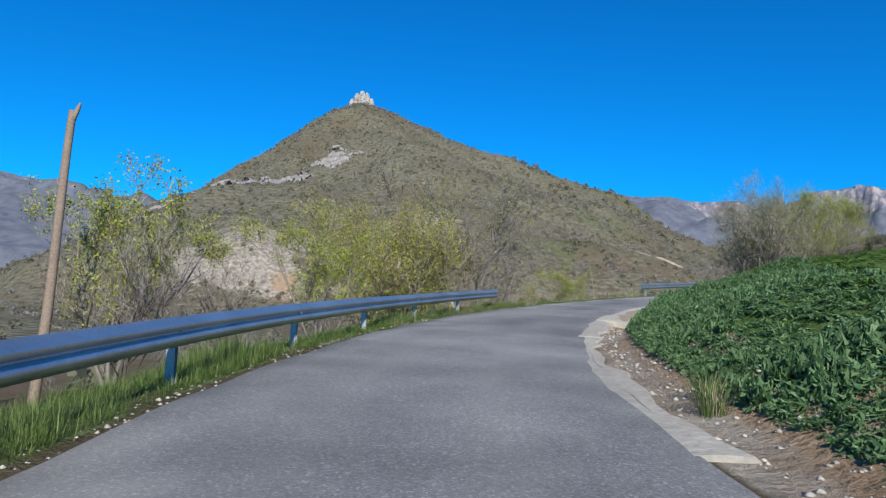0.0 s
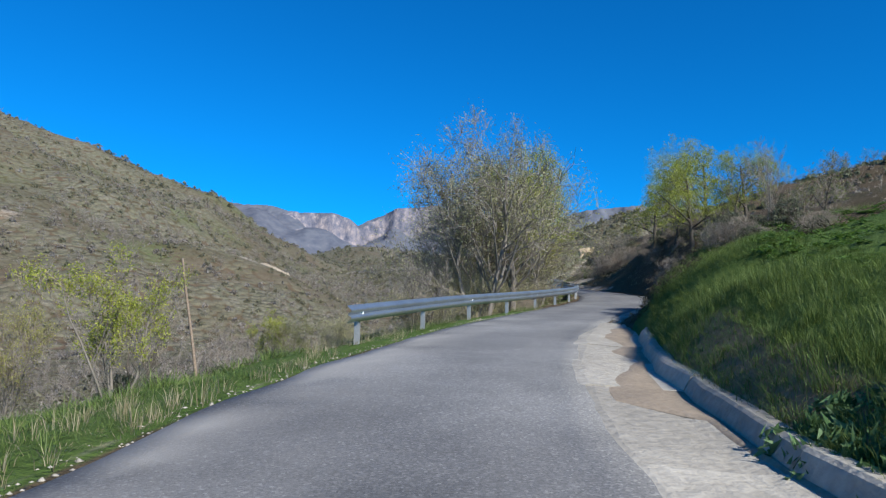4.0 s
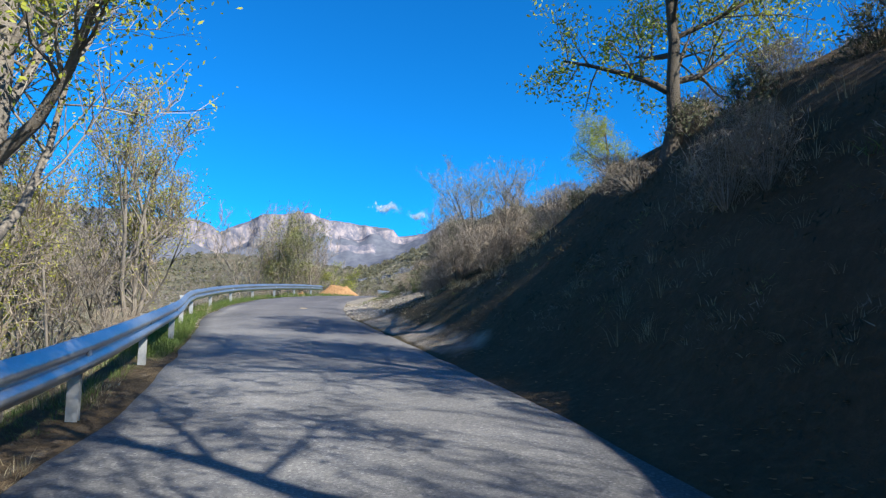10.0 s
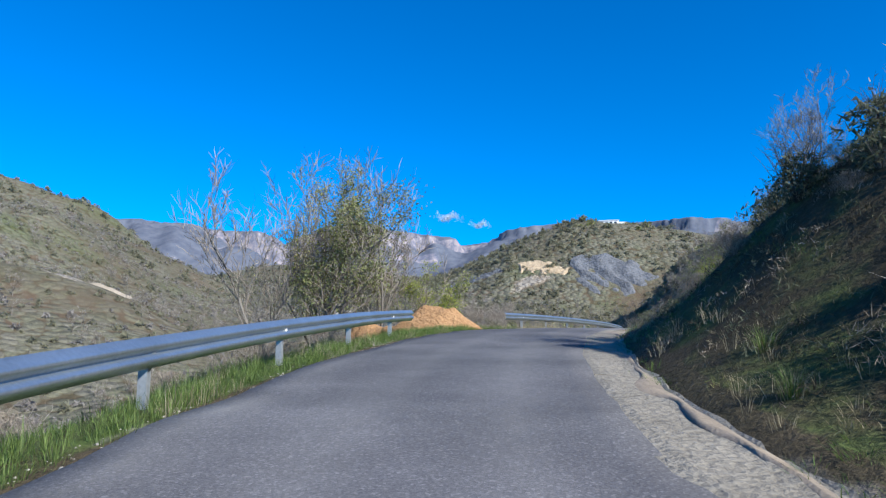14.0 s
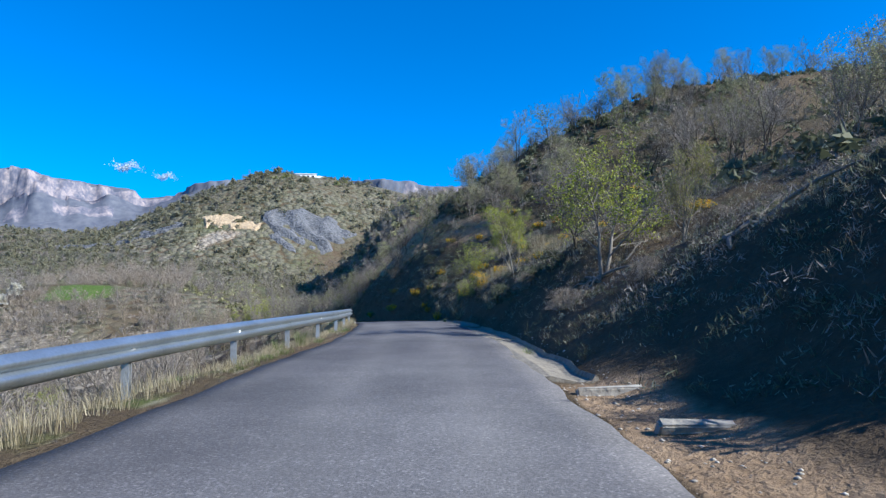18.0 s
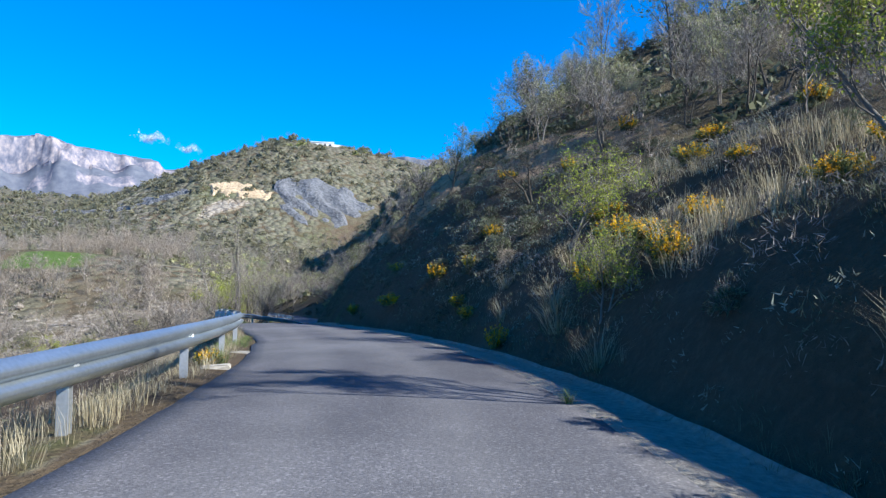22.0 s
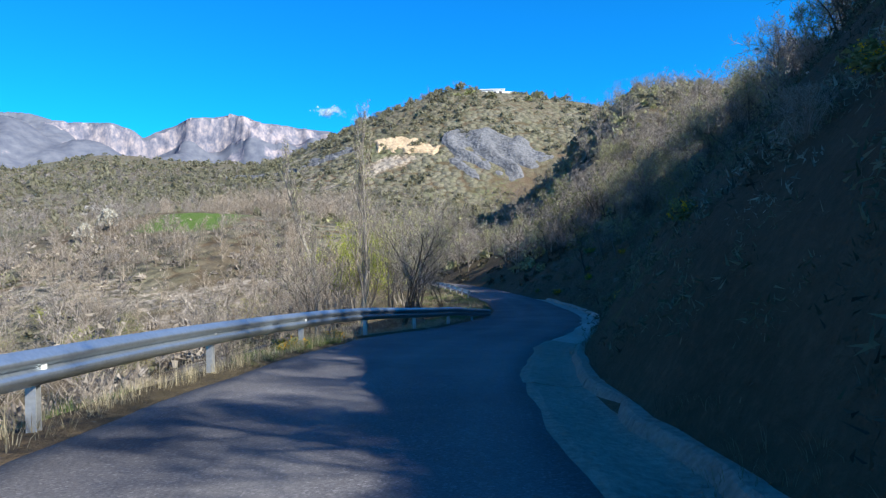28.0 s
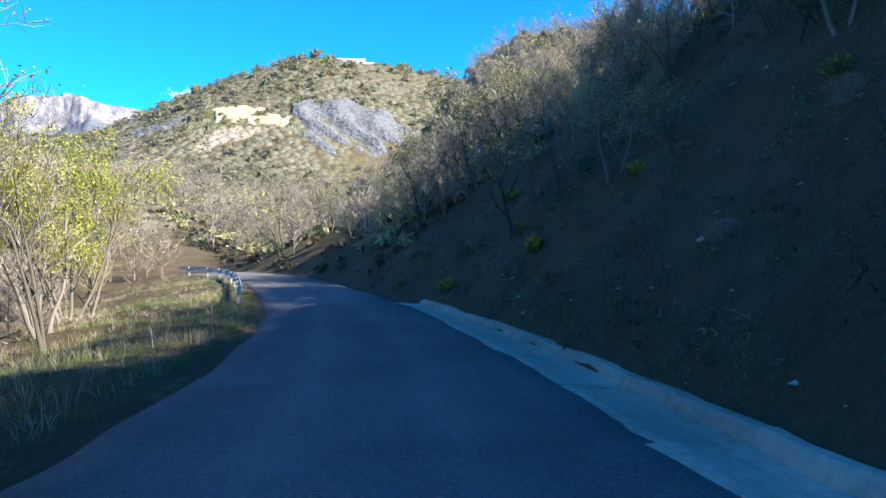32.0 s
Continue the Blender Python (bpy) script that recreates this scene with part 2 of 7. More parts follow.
def far_height(x, y):
    """The land away from the road: the valley, the peaked hill, the hill with the villa, the slope above the road."""
    a, b = x * AHEAD[0] + y * AHEAD[1], x * ASIDE[0] + y * ASIDE[1]
    rough = fbm(x, y, 60, 4, 3)
    z = -9 + 0.13 * np.maximum(0, a - 180) * smooth(b, 200, -60) - 0.02 * np.maximum(0, -b - 60)
    z = np.minimum(z, 34 + 0.012 * a) + 3.0 * rough * smooth(np.abs(b), 20, 80) + 5 * fbm(x, y, 260, 3, 11)
    # peaked hill
    d = np.hypot((x + 90) * np.where(x < -90, 2.5, 1.0), y - 672)
    turn = np.arctan2(y - 672, x + 90)
    gully = 3.5 * np.sin(turn * 9 + 0.6 * np.sin(turn * 23)) * smooth(d, 30, 160) + 9 * fbm(x, y, 90, 4, 21)
    cone = 188 - 0.47 * d + 0.00020 * np.clip(d - 150, 0, 300) ** 2 + gully * smooth(d, 15, 90)
    cone = cone + 13 * np.exp(-(((x - 135) / 62) ** 2 + ((y - 590) / 62) ** 2))
    # villa hill
    da, db = a - 540, b - 14
    dv = np.hypot(np.where(da < 0, da * 1.75, da * 0.8), db * np.where(db < 0, 1.0, 0.6))
    hill = 80 - 0.40 * np.maximum(0, dv - 18) + 0.0003 * np.clip(dv - 150, 0, 200) ** 2 + 4 * fbm(x, y, 70, 4, 5)
    # far knoll across the valley
    z = z + 8.6 * np.exp(-(((x - 189.5) / 34) ** 2 + ((y - 264) / 34) ** 2))
    z = z + 46 * np.exp(-(((x - 440) / 170) ** 2 + ((y - 890) / 190) ** 2))
    # low spur between the villa hill and the valley, and the slope above the road
    up = 6 + 0.45 * np.maximum(0, b - 8) - 0.0008 * np.maximum(0, b - 60) ** 2 + 3 * fbm(x, y, 50, 3, 8)
    slope = np.minimum(up, 62) * smooth(a, 40, 200) * smooth(b, -20, 30) * smooth(a, 620, 420) + (-9 * (1 - smooth(b, -20, 30)))
    slope = slope + smooth(b, 10, 60) * smooth(a, 120, -40) * 5
    z = np.maximum(z, slope)
    # wooded spur round which the road bends away at its end
    q, side = (x - 144) * 0.883 + (y - 155) * 0.469, (x - 144) * 0.469 - (y - 155) * 0.883
    spur = 1.5 + 0.42 * np.maximum(0, q - 44) - 0.0012 * np.clip(q - 80, 0, 120) ** 2 + 1.6 * fbm(x, y, 24, 3, 15)
    z = z + np.maximum(0, spur - z) * smooth(side / np.maximum(q, 30), -0.24, 0.06) * smooth(side, 90, 40) * smooth(q, 230, 150) * smooth(q, 40, 48)
    for other in (cone, hill):
        k = np.clip(0.5 + 0.5 * (other - z) / 14, 0, 1)
        z = z + (other - z) * k + 14 * k * (1 - k) * 0.5
    return z


def land(s, side, d):
    """World place of the ground d metres out from the road's edge; side is -1 for the valley side, 1 for the bank."""
    s, d = np.asarray(s, float), np.asarray(d, float)
    edge = np.where(side < 0, left(s), right(s))
    u = side * (edge + d)
    p, n = spine(s), normal(s)
    xy = p[..., :2] + n * u[..., None]
    k = smooth(np.abs(u), 14, 80)
    straight = (s[..., None] * 0.965) * AHEAD + u[..., None] * ASIDE
    away = smooth(s, 250, 330)[..., None]
    k = np.maximum(k[..., None], np.maximum(away, smooth(-s, 20, 60)[..., None]) * smooth(np.abs(u), 6, 40)[..., None])
    xy = xy * (1 - k) + straight * k
    near = p[..., 2] + np.where(side < 0, section(LEFT_PROFILE, LEFT_AT, s, d), section(RIGHT_PROFILE, RIGHT_AT, s, d))
    x, y = xy[..., 0], xy[..., 1]
    bump = smooth(d, 0.6, 2.5)
    near = near + bump * (0.16 * fbm(x, y, 2.2, 3, 31) + np.where(side > 0, 0.55, 0.3) * fbm(x, y, 6.5, 3, 37) * smooth(d, 1.5, 5))
    h = far_height(x, y)
    w = np.where(side < 0, 1 - smooth(d, 20, 58), 1 - smooth(d, 34, 90))
    w = w * (1 - smooth(s, 262, 300) * smooth(d, 3, 20)) * (1 - smooth(s, 286, 304)) * (1 - smooth(-s, 25, 60) * smooth(d, 3, 20))
    return x, y, h * (1 - w) + near * w


def spot(s, u, sink=0.0):
    """Ground point at s along the road and u to the side of its line."""
    side = 1.0 if u > 0 else -1.0
    edge = float(right(s)) if u > 0 else float(left(s))
    d = abs(u) - edge
    if d < 0:
        p, n = spine(np.array(s)), normal(np.array(s))
        return Vector((p[0] + n[0] * u, p[1] + n[1] * u, p[2] - sink))
    x, y, z = land(np.array([s]), np.array([side]), np.array([d]))
    return Vector((float(x[0]), float(y[0]), float(z[0]) - sink))


def heading(s):
    n = normal(np.array(float(s)))
    return math.atan2(-n[0], n[1]) + math.pi / 2


# ---------------------------------------------------------------- mesh helpers
class Build:
    """Gathers vertices and faces, block by block."""

    def __init__(self):
        self.v, self.f, self.n = [], [], 0

    def add(self, verts, faces):
        verts = np.asarray(verts, float).reshape(-1, 3)
        self.v.append(verts)
        self.f.extend([tuple(int(i) + self.n for i in f) for f in faces])
        self.n += len(verts)

    def grid(self, pts, closed=False):
        r, c = pts.shape[:2]
        i = np.arange(r * c).reshape(r, c)
        if closed:
            i = np.concatenate([i, i[:, :1]], 1)
        q = np.stack([i[:-1, :-1], i[:-1, 1:], i[1:, 1:], i[1:, :-1]], -1).reshape(-1, 4)
        self.add(pts.reshape(-1, 3), q)

    def box(self, m, sx, sy, sz, jitter=0.0):
        c = np.array([(x, y, z) for z in (0, 1) for y in (-.5, .5) for x in (-.5, .5)]) * (sx, sy, sz)
        if jitter:
            c = c + rng.uniform(-jitter, jitter, c.shape)
        c = np.array([m @ Vector(p) for p in c])
        self.add(c, [(0, 2, 3, 1), (4, 5, 7, 6), (0, 1, 5, 4), (2, 6, 7, 3), (0, 4, 6, 2), (1, 3, 7, 5)])

    def mesh(self, name, smooth_faces=False):
        me = bpy.data.meshes.new(name)
        v = np.concatenate(self.v) if self.v else np.zeros((0, 3))
        me.from_pydata(v.tolist(), [], self.f)
        if smooth_faces:
            me.shade_smooth()
        return me


def bulk(name, verts, faces):
    """A mesh from whole arrays: faces all of one size."""
    me = bpy.data.meshes.new(name)
    verts, faces = np.asarray(verts, np.float32), np.asarray(faces, np.int32)
    k = faces.shape[1]
    me.vertices.add(len(verts))
    me.vertices.foreach_set("co", verts.ravel())
    me.loops.add(faces.size)
    me.loops.foreach_set("vertex_index", faces.ravel())
    me.polygons.add(len(faces))
    me.polygons.foreach_set("loop_start", np.arange(0, faces.size, k, dtype=np.int32))
    me.update(calc_edges=True)
    return me


def shown(name, me, material, parent=None, label=""):
    ob = new(name, me)
    if material and not me.materials:
        me.materials.append(material)
    if parent:
        ob.parent = parent
    if label:
        ob["label"] = label
    return ob


def scatter(name, template, tfaces, places, material, turns=None):
    """Joins many copies of one small template: places are rows of x, y, z, size, height, turn."""
    p = np.asarray(places, float)
    if not len(p):
        return None
    c, sn = np.cos(p[:, 5]), np.sin(p[:, 5])
    t = np.asarray(template, float)
    n = len(p)
    tt = t[None] if t.ndim == 2 else t[rng.integers(0, len(t), n)]
    x = tt[..., 0] * p[:, 3:4]
    y = tt[..., 1] * p[:, 3:4]
    z = tt[..., 2] * p[:, 4:5]
    v = np.stack([x * c[:, None] - y * sn[:, None] + p[:, :1], x * sn[:, None] + y * c[:, None] + p[:, 1:2], z + p[:, 2:3]], -1)
    k = v.shape[1]
    f = (np.asarray(tfaces)[None] + (np.arange(n) * k)[:, None, None]).reshape(-1, np.asarray(tfaces).shape[1])
    return shown(name, bulk(name, v.reshape(-1, 3), f), material)


# ---------------------------------------------------------------- materials
def material(name, rough=0.8, metal=0.0, spec=0.3):
    m = bpy.data.materials.new(name)
    m.use_nodes = True
    b = m.node_tree.nodes["Principled BSDF"]
    b.inputs["Roughness"].default_value = rough
    b.inputs["Metallic"].default_value = metal
    b.inputs["Specular IOR Level"].default_value = spec
    return m, m.node_tree, b


def node(tree, kind, **values):
    n = tree.nodes.new("ShaderNode" + kind)
    for key, value in values.items():
        n.inputs[key.replace("_", " ")].default_value = value
    return n


def noise_at(tree, size, detail=4.0, rough=0.55, coords=None):
    n = node(tree, "TexNoise", Scale=1.0 / size, Detail=detail, Roughness=rough)
    c = coords or tree.nodes.new("ShaderNodeTexCoord").outputs["Object"]
    tree.links.new(c, n.inputs["Vector"])
    return n.outputs["Fac"]


def ramp(tree, source, stops):
    r = tree.nodes.new("ShaderNodeValToRGB")
    e = r.color_ramp.elements
    while len(e) < len(stops):
        e.new(0.5)
    for el, (at, col) in zip(e, stops):
        el.position = at
        el.color = (*col, 1) if len(col) == 3 else col
    tree.links.new(source, r.inputs["Fac"])
    return r.outputs["Color"]


def mixed(tree, fac, a, b, mode="MIX"):
    n = tree.nodes.new("ShaderNodeMix")
    n.data_type, n.blend_type = "RGBA", mode
    for sock, val in ((n.inputs["Factor"], fac), (n.inputs["A"], a), (n.inputs["B"], b)):
        if isinstance(val, (int, float)):
            sock.default_value = val
        elif isinstance(val, tuple):
            sock.default_value = (*val, 1)
        else:
            tree.links.new(val, sock)
    return n.outputs["Result"]


def bumped(tree, b, source, strength, distance):
    n = node(tree, "Bump", Strength=strength, Distance=distance)
    tree.links.new(source, n.inputs["Height"])
    tree.links.new(n.outputs["Normal"], b.inputs["Normal"])


def grained(name, dark, light, size, rough=0.85, bump=0.3, metal=0.0, big=None, spec=0.3, per_island=0.0, per_object=0.0):
    """A surface whose colour wanders between two tones at two sizes of grain."""
    m, t, b = material(name, rough, metal, spec)
    fine, wide = noise_at(t, size, 6), noise_at(t, big or size * 12, 3)
    c1 = ramp(t, fine, [(0.3, dark), (0.7, light)])
    mean = tuple((p + q) / 2 for p, q in zip(dark, light))
    c2 = ramp(t, wide, [(0.3, tuple(v * 0.7 for v in mean)), (0.7, tuple(min(1, v * 1.3) for v in mean))])
    col = mixed(t, 0.45, c1, c2)
    if per_island or per_object:
        if per_island:
            src = t.nodes.new("ShaderNodeNewGeometry").outputs["Random Per Island"]
        else:
            src = t.nodes.new("ShaderNodeObjectInfo").outputs["Random"]
        amount = per_island or per_object
        h = node(t, "HueSaturation")
        mr = node(t, "MapRange")
        t.links.new(src, mr.inputs["Value"])
        mr.inputs["To Min"].default_value, mr.inputs["To Max"].default_value = 1 - amount, 1 + amount
        t.links.new(mr.outputs["Result"], h.inputs["Value"])
        t.links.new(col, h.inputs["Color"])
        col = h.outputs["Color"]
    t.links.new(col, b.inputs["Base Color"])
    if bump:
        bumped(t, b, fine, bump, size)
    return m


def leafy(name, dark, light, rough=0.55, spread=0.3, through_light=0.35):
    """Thin leaves or dry stems: tone differs from piece to piece, and some light passes through."""
    m, t, b = material(name, rough, 0, 0.25)
    g = t.nodes.new("ShaderNodeNewGeometry")
    col = ramp(t, g.outputs["Random Per Island"], [(0.0, dark), (1.0, light)])
    t.links.new(col, b.inputs["Base Color"])
    tr = t.nodes.new("ShaderNodeBsdfTranslucent")
    t.links.new(col, tr.inputs["Color"])
    mx = t.nodes.new("ShaderNodeMixShader")
    mx.inputs["Fac"].default_value = through_light
    t.links.new(b.outputs["BSDF"], mx.inputs[1])
    t.links.new(tr.outputs["BSDF"], mx.inputs[2])
    t.links.new(mx.outputs["Shader"], t.nodes["Material Output"].inputs["Surface"])
    return m


def asphalt_material():
    m, t, b = material("asphalt", 0.88, 0, 0.25)
    grit = node(t, "TexVoronoi", Scale=55.0)
    t.links.new(t.nodes.new("ShaderNodeTexCoord").outputs["Object"], grit.inputs["Vector"])
    fine = noise_at(t, 0.02, 3, 0.7)
    c = ramp(t, fine, [(0.34, (0.11, 0.11, 0.113)), (0.66, (0.29, 0.283, 0.272))])
    stones = ramp(t, grit.outputs["Distance"], [(0.0, (0.42, 0.41, 0.39)), (0.35, (0.14, 0.14, 0.142))])
    c = mixed(t, 0.4, c, stones)
    chips = node(t, "TexVoronoi", Scale=52.0)
    t.links.new(t.nodes.new("ShaderNodeTexCoord").outputs["Object"], chips.inputs["Vector"])
    shade = t.nodes.new("ShaderNodeSeparateColor")
    t.links.new(chips.outputs["Color"], shade.inputs["Color"])
    c = mixed(t, 0.4, c, ramp(t, shade.outputs["Red"], [(0.0, (0.07, 0.07, 0.073)), (0.6, (0.16, 0.158, 0.155)), (0.9, (0.25, 0.245, 0.235)), (1.0, (0.46, 0.45, 0.43))]))
    worn = ramp(t, noise_at(t, 2.2, 5, 0.6), [(0.35, (0.78, 0.78, 0.78)), (0.7, (1.25, 1.24, 1.22))])
    c = mixed(t, 1.0, c, worn, "MULTIPLY")
    patch = ramp(t, noise_at(t, 9, 2), [(0.42, (0.85, 0.85, 0.86)), (0.62, (1.1, 1.1, 1.09))])
    c = mixed(t, 1.0, c, patch, "MULTIPLY")
    track = t.nodes.new("ShaderNodeAttribute")
    track.attribute_name = "worn"
    newer = t.nodes.new("ShaderNodeAttribute")
    newer.attribute_name = "newer"
    c = mixed(t, newer.outputs["Fac"], c, mixed(t, 1.0, c, (0.62, 0.6, 0.63), "MULTIPLY"))
    c = mixed(t, track.outputs["Fac"], c, (0.34, 0.32, 0.29))
    t.links.new(c, b.inputs["Base Color"])
    bumped(t, b, fine, 0.5, 0.012)
    return m


def ground_material():
    """Dry litter, with grass, bare earth and pale stone where the land's own cover says so."""
    m, t, b = material("land", 0.95, 0, 0.1)
    co = t.nodes.new("ShaderNodeTexCoord").outputs["Object"]
    fine, mid, wide = noise_at(t, 0.12, 6, 0.65, co), noise_at(t, 1.3, 5, 0.6, co), noise_at(t, 22, 4, 0.6, co)
    dry = ramp(t, fine, [(0.25, (0.022, 0.016, 0.011)), (0.5, (0.07, 0.05, 0.032)), (0.8, (0.20, 0.15, 0.095))])
    dry = mixed(t, 0.5, dry, ramp(t, mid, [(0.3, (0.03, 0.023, 0.015)), (0.7, (0.125, 0.092, 0.06))]))
    dry = mixed(t, 0.35, dry, ramp(t, wide, [(0.35, (0.085, 0.085, 0.04)), (0.65, (0.19, 0.13, 0.085))]))
    green = ramp(t, fine, [(0.25, (0.03, 0.055, 0.012)), (0.75, (0.12, 0.20, 0.04))])
    green = mixed(t, 0.4, green, ramp(t, mid, [(0.3, (0.05, 0.09, 0.02)), (0.7, (0.13, 0.17, 0.05))]))
    earth = mixed(t, 0.5, ramp(t, mid, [(0.25, (0.20, 0.125, 0.07)), (0.75, (0.40, 0.28, 0.175))]), ramp(t, fine, [(0.3, (0.15, 0.10, 0.06)), (0.7, (0.40, 0.29, 0.19))]))
    rock = ramp(t, mid, [(0.25, (0.12, 0.105, 0.09)), (0.5, (0.26, 0.225, 0.18)), (0.75, (0.43, 0.37, 0.29))])
    cover = t.nodes.new("ShaderNodeAttribute")
    cover.attribute_name = "cover"
    sep = t.nodes.new("ShaderNodeSeparateColor")
    t.links.new(cover.outputs["Color"], sep.inputs["Color"])

    def broken(channel):
        add = node(t, "Math")
        add.operation = "ADD"
        t.links.new(sep.outputs[channel], add.inputs[0])
        half = node(t, "Math")
        half.operation = "MULTIPLY_ADD"
        half.inputs[1].default_value, half.inputs[2].default_value = 0.9, -0.45
        t.links.new(mid, half.inputs[0])
        t.links.new(half.outputs[0], add.inputs[1])
        r = node(t, "MapRange", From_Min=0.35, From_Max=0.65)
        t.links.new(add.outputs[0], r.inputs["Value"])
        return r.outputs["Result"]

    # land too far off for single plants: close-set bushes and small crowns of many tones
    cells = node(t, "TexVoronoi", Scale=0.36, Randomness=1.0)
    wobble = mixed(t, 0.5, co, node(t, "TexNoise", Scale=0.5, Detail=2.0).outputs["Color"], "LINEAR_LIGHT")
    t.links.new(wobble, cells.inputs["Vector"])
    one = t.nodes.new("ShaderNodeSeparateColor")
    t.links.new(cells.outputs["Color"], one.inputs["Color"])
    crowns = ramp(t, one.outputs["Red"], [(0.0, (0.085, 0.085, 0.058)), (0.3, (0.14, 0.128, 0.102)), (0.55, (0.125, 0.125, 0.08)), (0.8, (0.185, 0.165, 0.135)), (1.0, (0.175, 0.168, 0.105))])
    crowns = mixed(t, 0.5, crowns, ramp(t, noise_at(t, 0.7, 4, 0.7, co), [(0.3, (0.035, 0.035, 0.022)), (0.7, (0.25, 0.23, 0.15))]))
    # dark litter fills the gaps, its darkness standing in for shade between crowns
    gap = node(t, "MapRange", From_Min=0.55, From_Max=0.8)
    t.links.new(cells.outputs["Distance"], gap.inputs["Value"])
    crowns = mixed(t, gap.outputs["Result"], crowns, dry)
    c = mixed(t, broken("Red"), dry, green)
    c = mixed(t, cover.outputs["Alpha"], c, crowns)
    c = mixed(t, broken("Green"), c, earth)
    c = mixed(t, broken("Blue"), c, rock)
    t.links.new(c, b.inputs["Base Color"])
    dome = node(t, "Math")
    dome.operation = "MULTIPLY"
    dome.use_clamp = True
    inv = node(t, "MapRange", From_Min=0.0, From_Max=0.8, To_Min=1.0, To_Max=0.0)
    t.links.new(cells.outputs["Distance"], inv.inputs["Value"])
    t.links.new(inv.outputs["Result"], dome.inputs[0])
    t.links.new(cover.outputs["Alpha"], dome.inputs[1])
    bumped(t, b, fine, 0.9, 0.16)
    low_bump = t.nodes["Bump"]
    big = node(t, "Bump", Strength=0.9, Distance=1.3)
    t.links.new(dome.outputs[0], big.inputs["Height"])
    t.links.new(big.outputs["Normal"], low_bump.inputs["Normal"])
    return m


ASPHALT, LAND = asphalt_material(), ground_material()
ZINC = grained("galvanised_steel", (0.33, 0.38, 0.41), (0.50, 0.55, 0.58), 0.05, 0.36, 0.05, 0.85, 0.9)
ZINC_POST = grained("weathered_steel_post", (0.35, 0.36, 0.36), (0.55, 0.56, 0.56), 0.04, 0.5, 0.05, 0.6, 0.6)
WHITE = grained("white_reflector", (0.75, 0.76, 0.76), (0.9, 0.9, 0.9), 0.03, 0.35, 0.0)
CONCRETE = grained("stained_concrete", (0.25, 0.225, 0.185), (0.43, 0.395, 0.335), 0.11, 0.95, 0.35, 0, 1.1, per_object=0.12)
STONE = grained("pale_limestone", (0.26, 0.23, 0.19), (0.52, 0.47, 0.40), 0.05, 0.9, 0.5, 0, 0.5, per_island=0.25)
BARK = grained("grey_bark", (0.10, 0.085, 0.07), (0.27, 0.24, 0.20), 0.03, 0.9, 0.6, 0, 0.5)
BARK_PALE = grained("pale_bark", (0.16, 0.14, 0.115), (0.38, 0.345, 0.29), 0.03, 0.9, 0.5, 0, 0.5)
BARK_DARK = grained("dark_bark", (0.045, 0.038, 0.03), (0.13, 0.11, 0.085), 0.03, 0.9, 0.6, 0, 0.5)
TWIG = leafy("grey_twigs", (0.13, 0.11, 0.095), (0.34, 0.30, 0.25), 0.8, 0.3, 0.1)
TWIG_WARM = leafy("warm_twigs", (0.16, 0.125, 0.095), (0.38, 0.32, 0.245), 0.8, 0.3, 0.1)
LEAF_LIME = leafy("young_lime_leaves", (0.17, 0.22, 0.03), (0.44, 0.45, 0.075))
LEAF_OLIVE = leafy("olive_leaves", (0.10, 0.115, 0.04), (0.28, 0.28, 0.11))
LEAF_GREEN = leafy("green_leaves", (0.04, 0.09, 0.015), (0.13, 0.22, 0.04))
LEAF_CROP = leafy("crop_leaves", (0.045, 0.10, 0.035), (0.18, 0.29, 0.12))
GRASS = leafy("verge_grass", (0.055, 0.10, 0.022), (0.21, 0.275, 0.075))
GRASS_DRY = leafy("dry_grass", (0.22, 0.18, 0.10), (0.50, 0.43, 0.28))
GORSE = leafy("gorse_flowers", (0.62, 0.30, 0.004), (0.95, 0.60, 0.01))
SHRUB = leafy("grey_green_scrub", (0.055, 0.065, 0.035), (0.20, 0.205, 0.125), 0.7)
# bank plants toned extra dark: part of the banks' shade is in this colour
SHADE_HEATH = leafy("dark_heath", (0.03, 0.03, 0.02), (0.115, 0.10, 0.065), 0.8)
SAGE = leafy("pale_sage", (0.13, 0.14, 0.10), (0.34, 0.35, 0.26), 0.8)
FAR_SCRUB = leafy("far_scrub_leaves", (0.18, 0.172, 0.11), (0.29, 0.272, 0.175), 0.7, 0.3, 0.55)
FAR_TWIG = leafy("far_twigs", (0.18, 0.155, 0.135), (0.33, 0.295, 0.25), 0.8, 0.3, 0.4)
LEAF_HAZE = leafy("budding_leaves", (0.22, 0.22, 0.10), (0.45, 0.43, 0.22))
LEAF_YELLOW = leafy("yellow_young_leaves", (0.19, 0.20, 0.035), (0.43, 0.41, 0.085))
VALLEY_TWIG = leafy("pale_valley_twigs", (0.17, 0.14, 0.115), (0.39, 0.34, 0.275), 0.8, 0.3, 0.3)
LITTER = leafy("fallen_leaves", (0.16, 0.08, 0.035), (0.42, 0.27, 0.13), 0.7)
WOOD_POLE = grained("weathered_pole_wood", (0.12, 0.085, 0.06), (0.36, 0.28, 0.21), 0.04, 0.85, 0.4, 0, 0.7)

# ---------------------------------------------------------------- ground
def steps(start, stop, step, growth):
    out, x = [], start
    while x < stop:
        out.append(x)
        x += step
        step *= growth
    return out


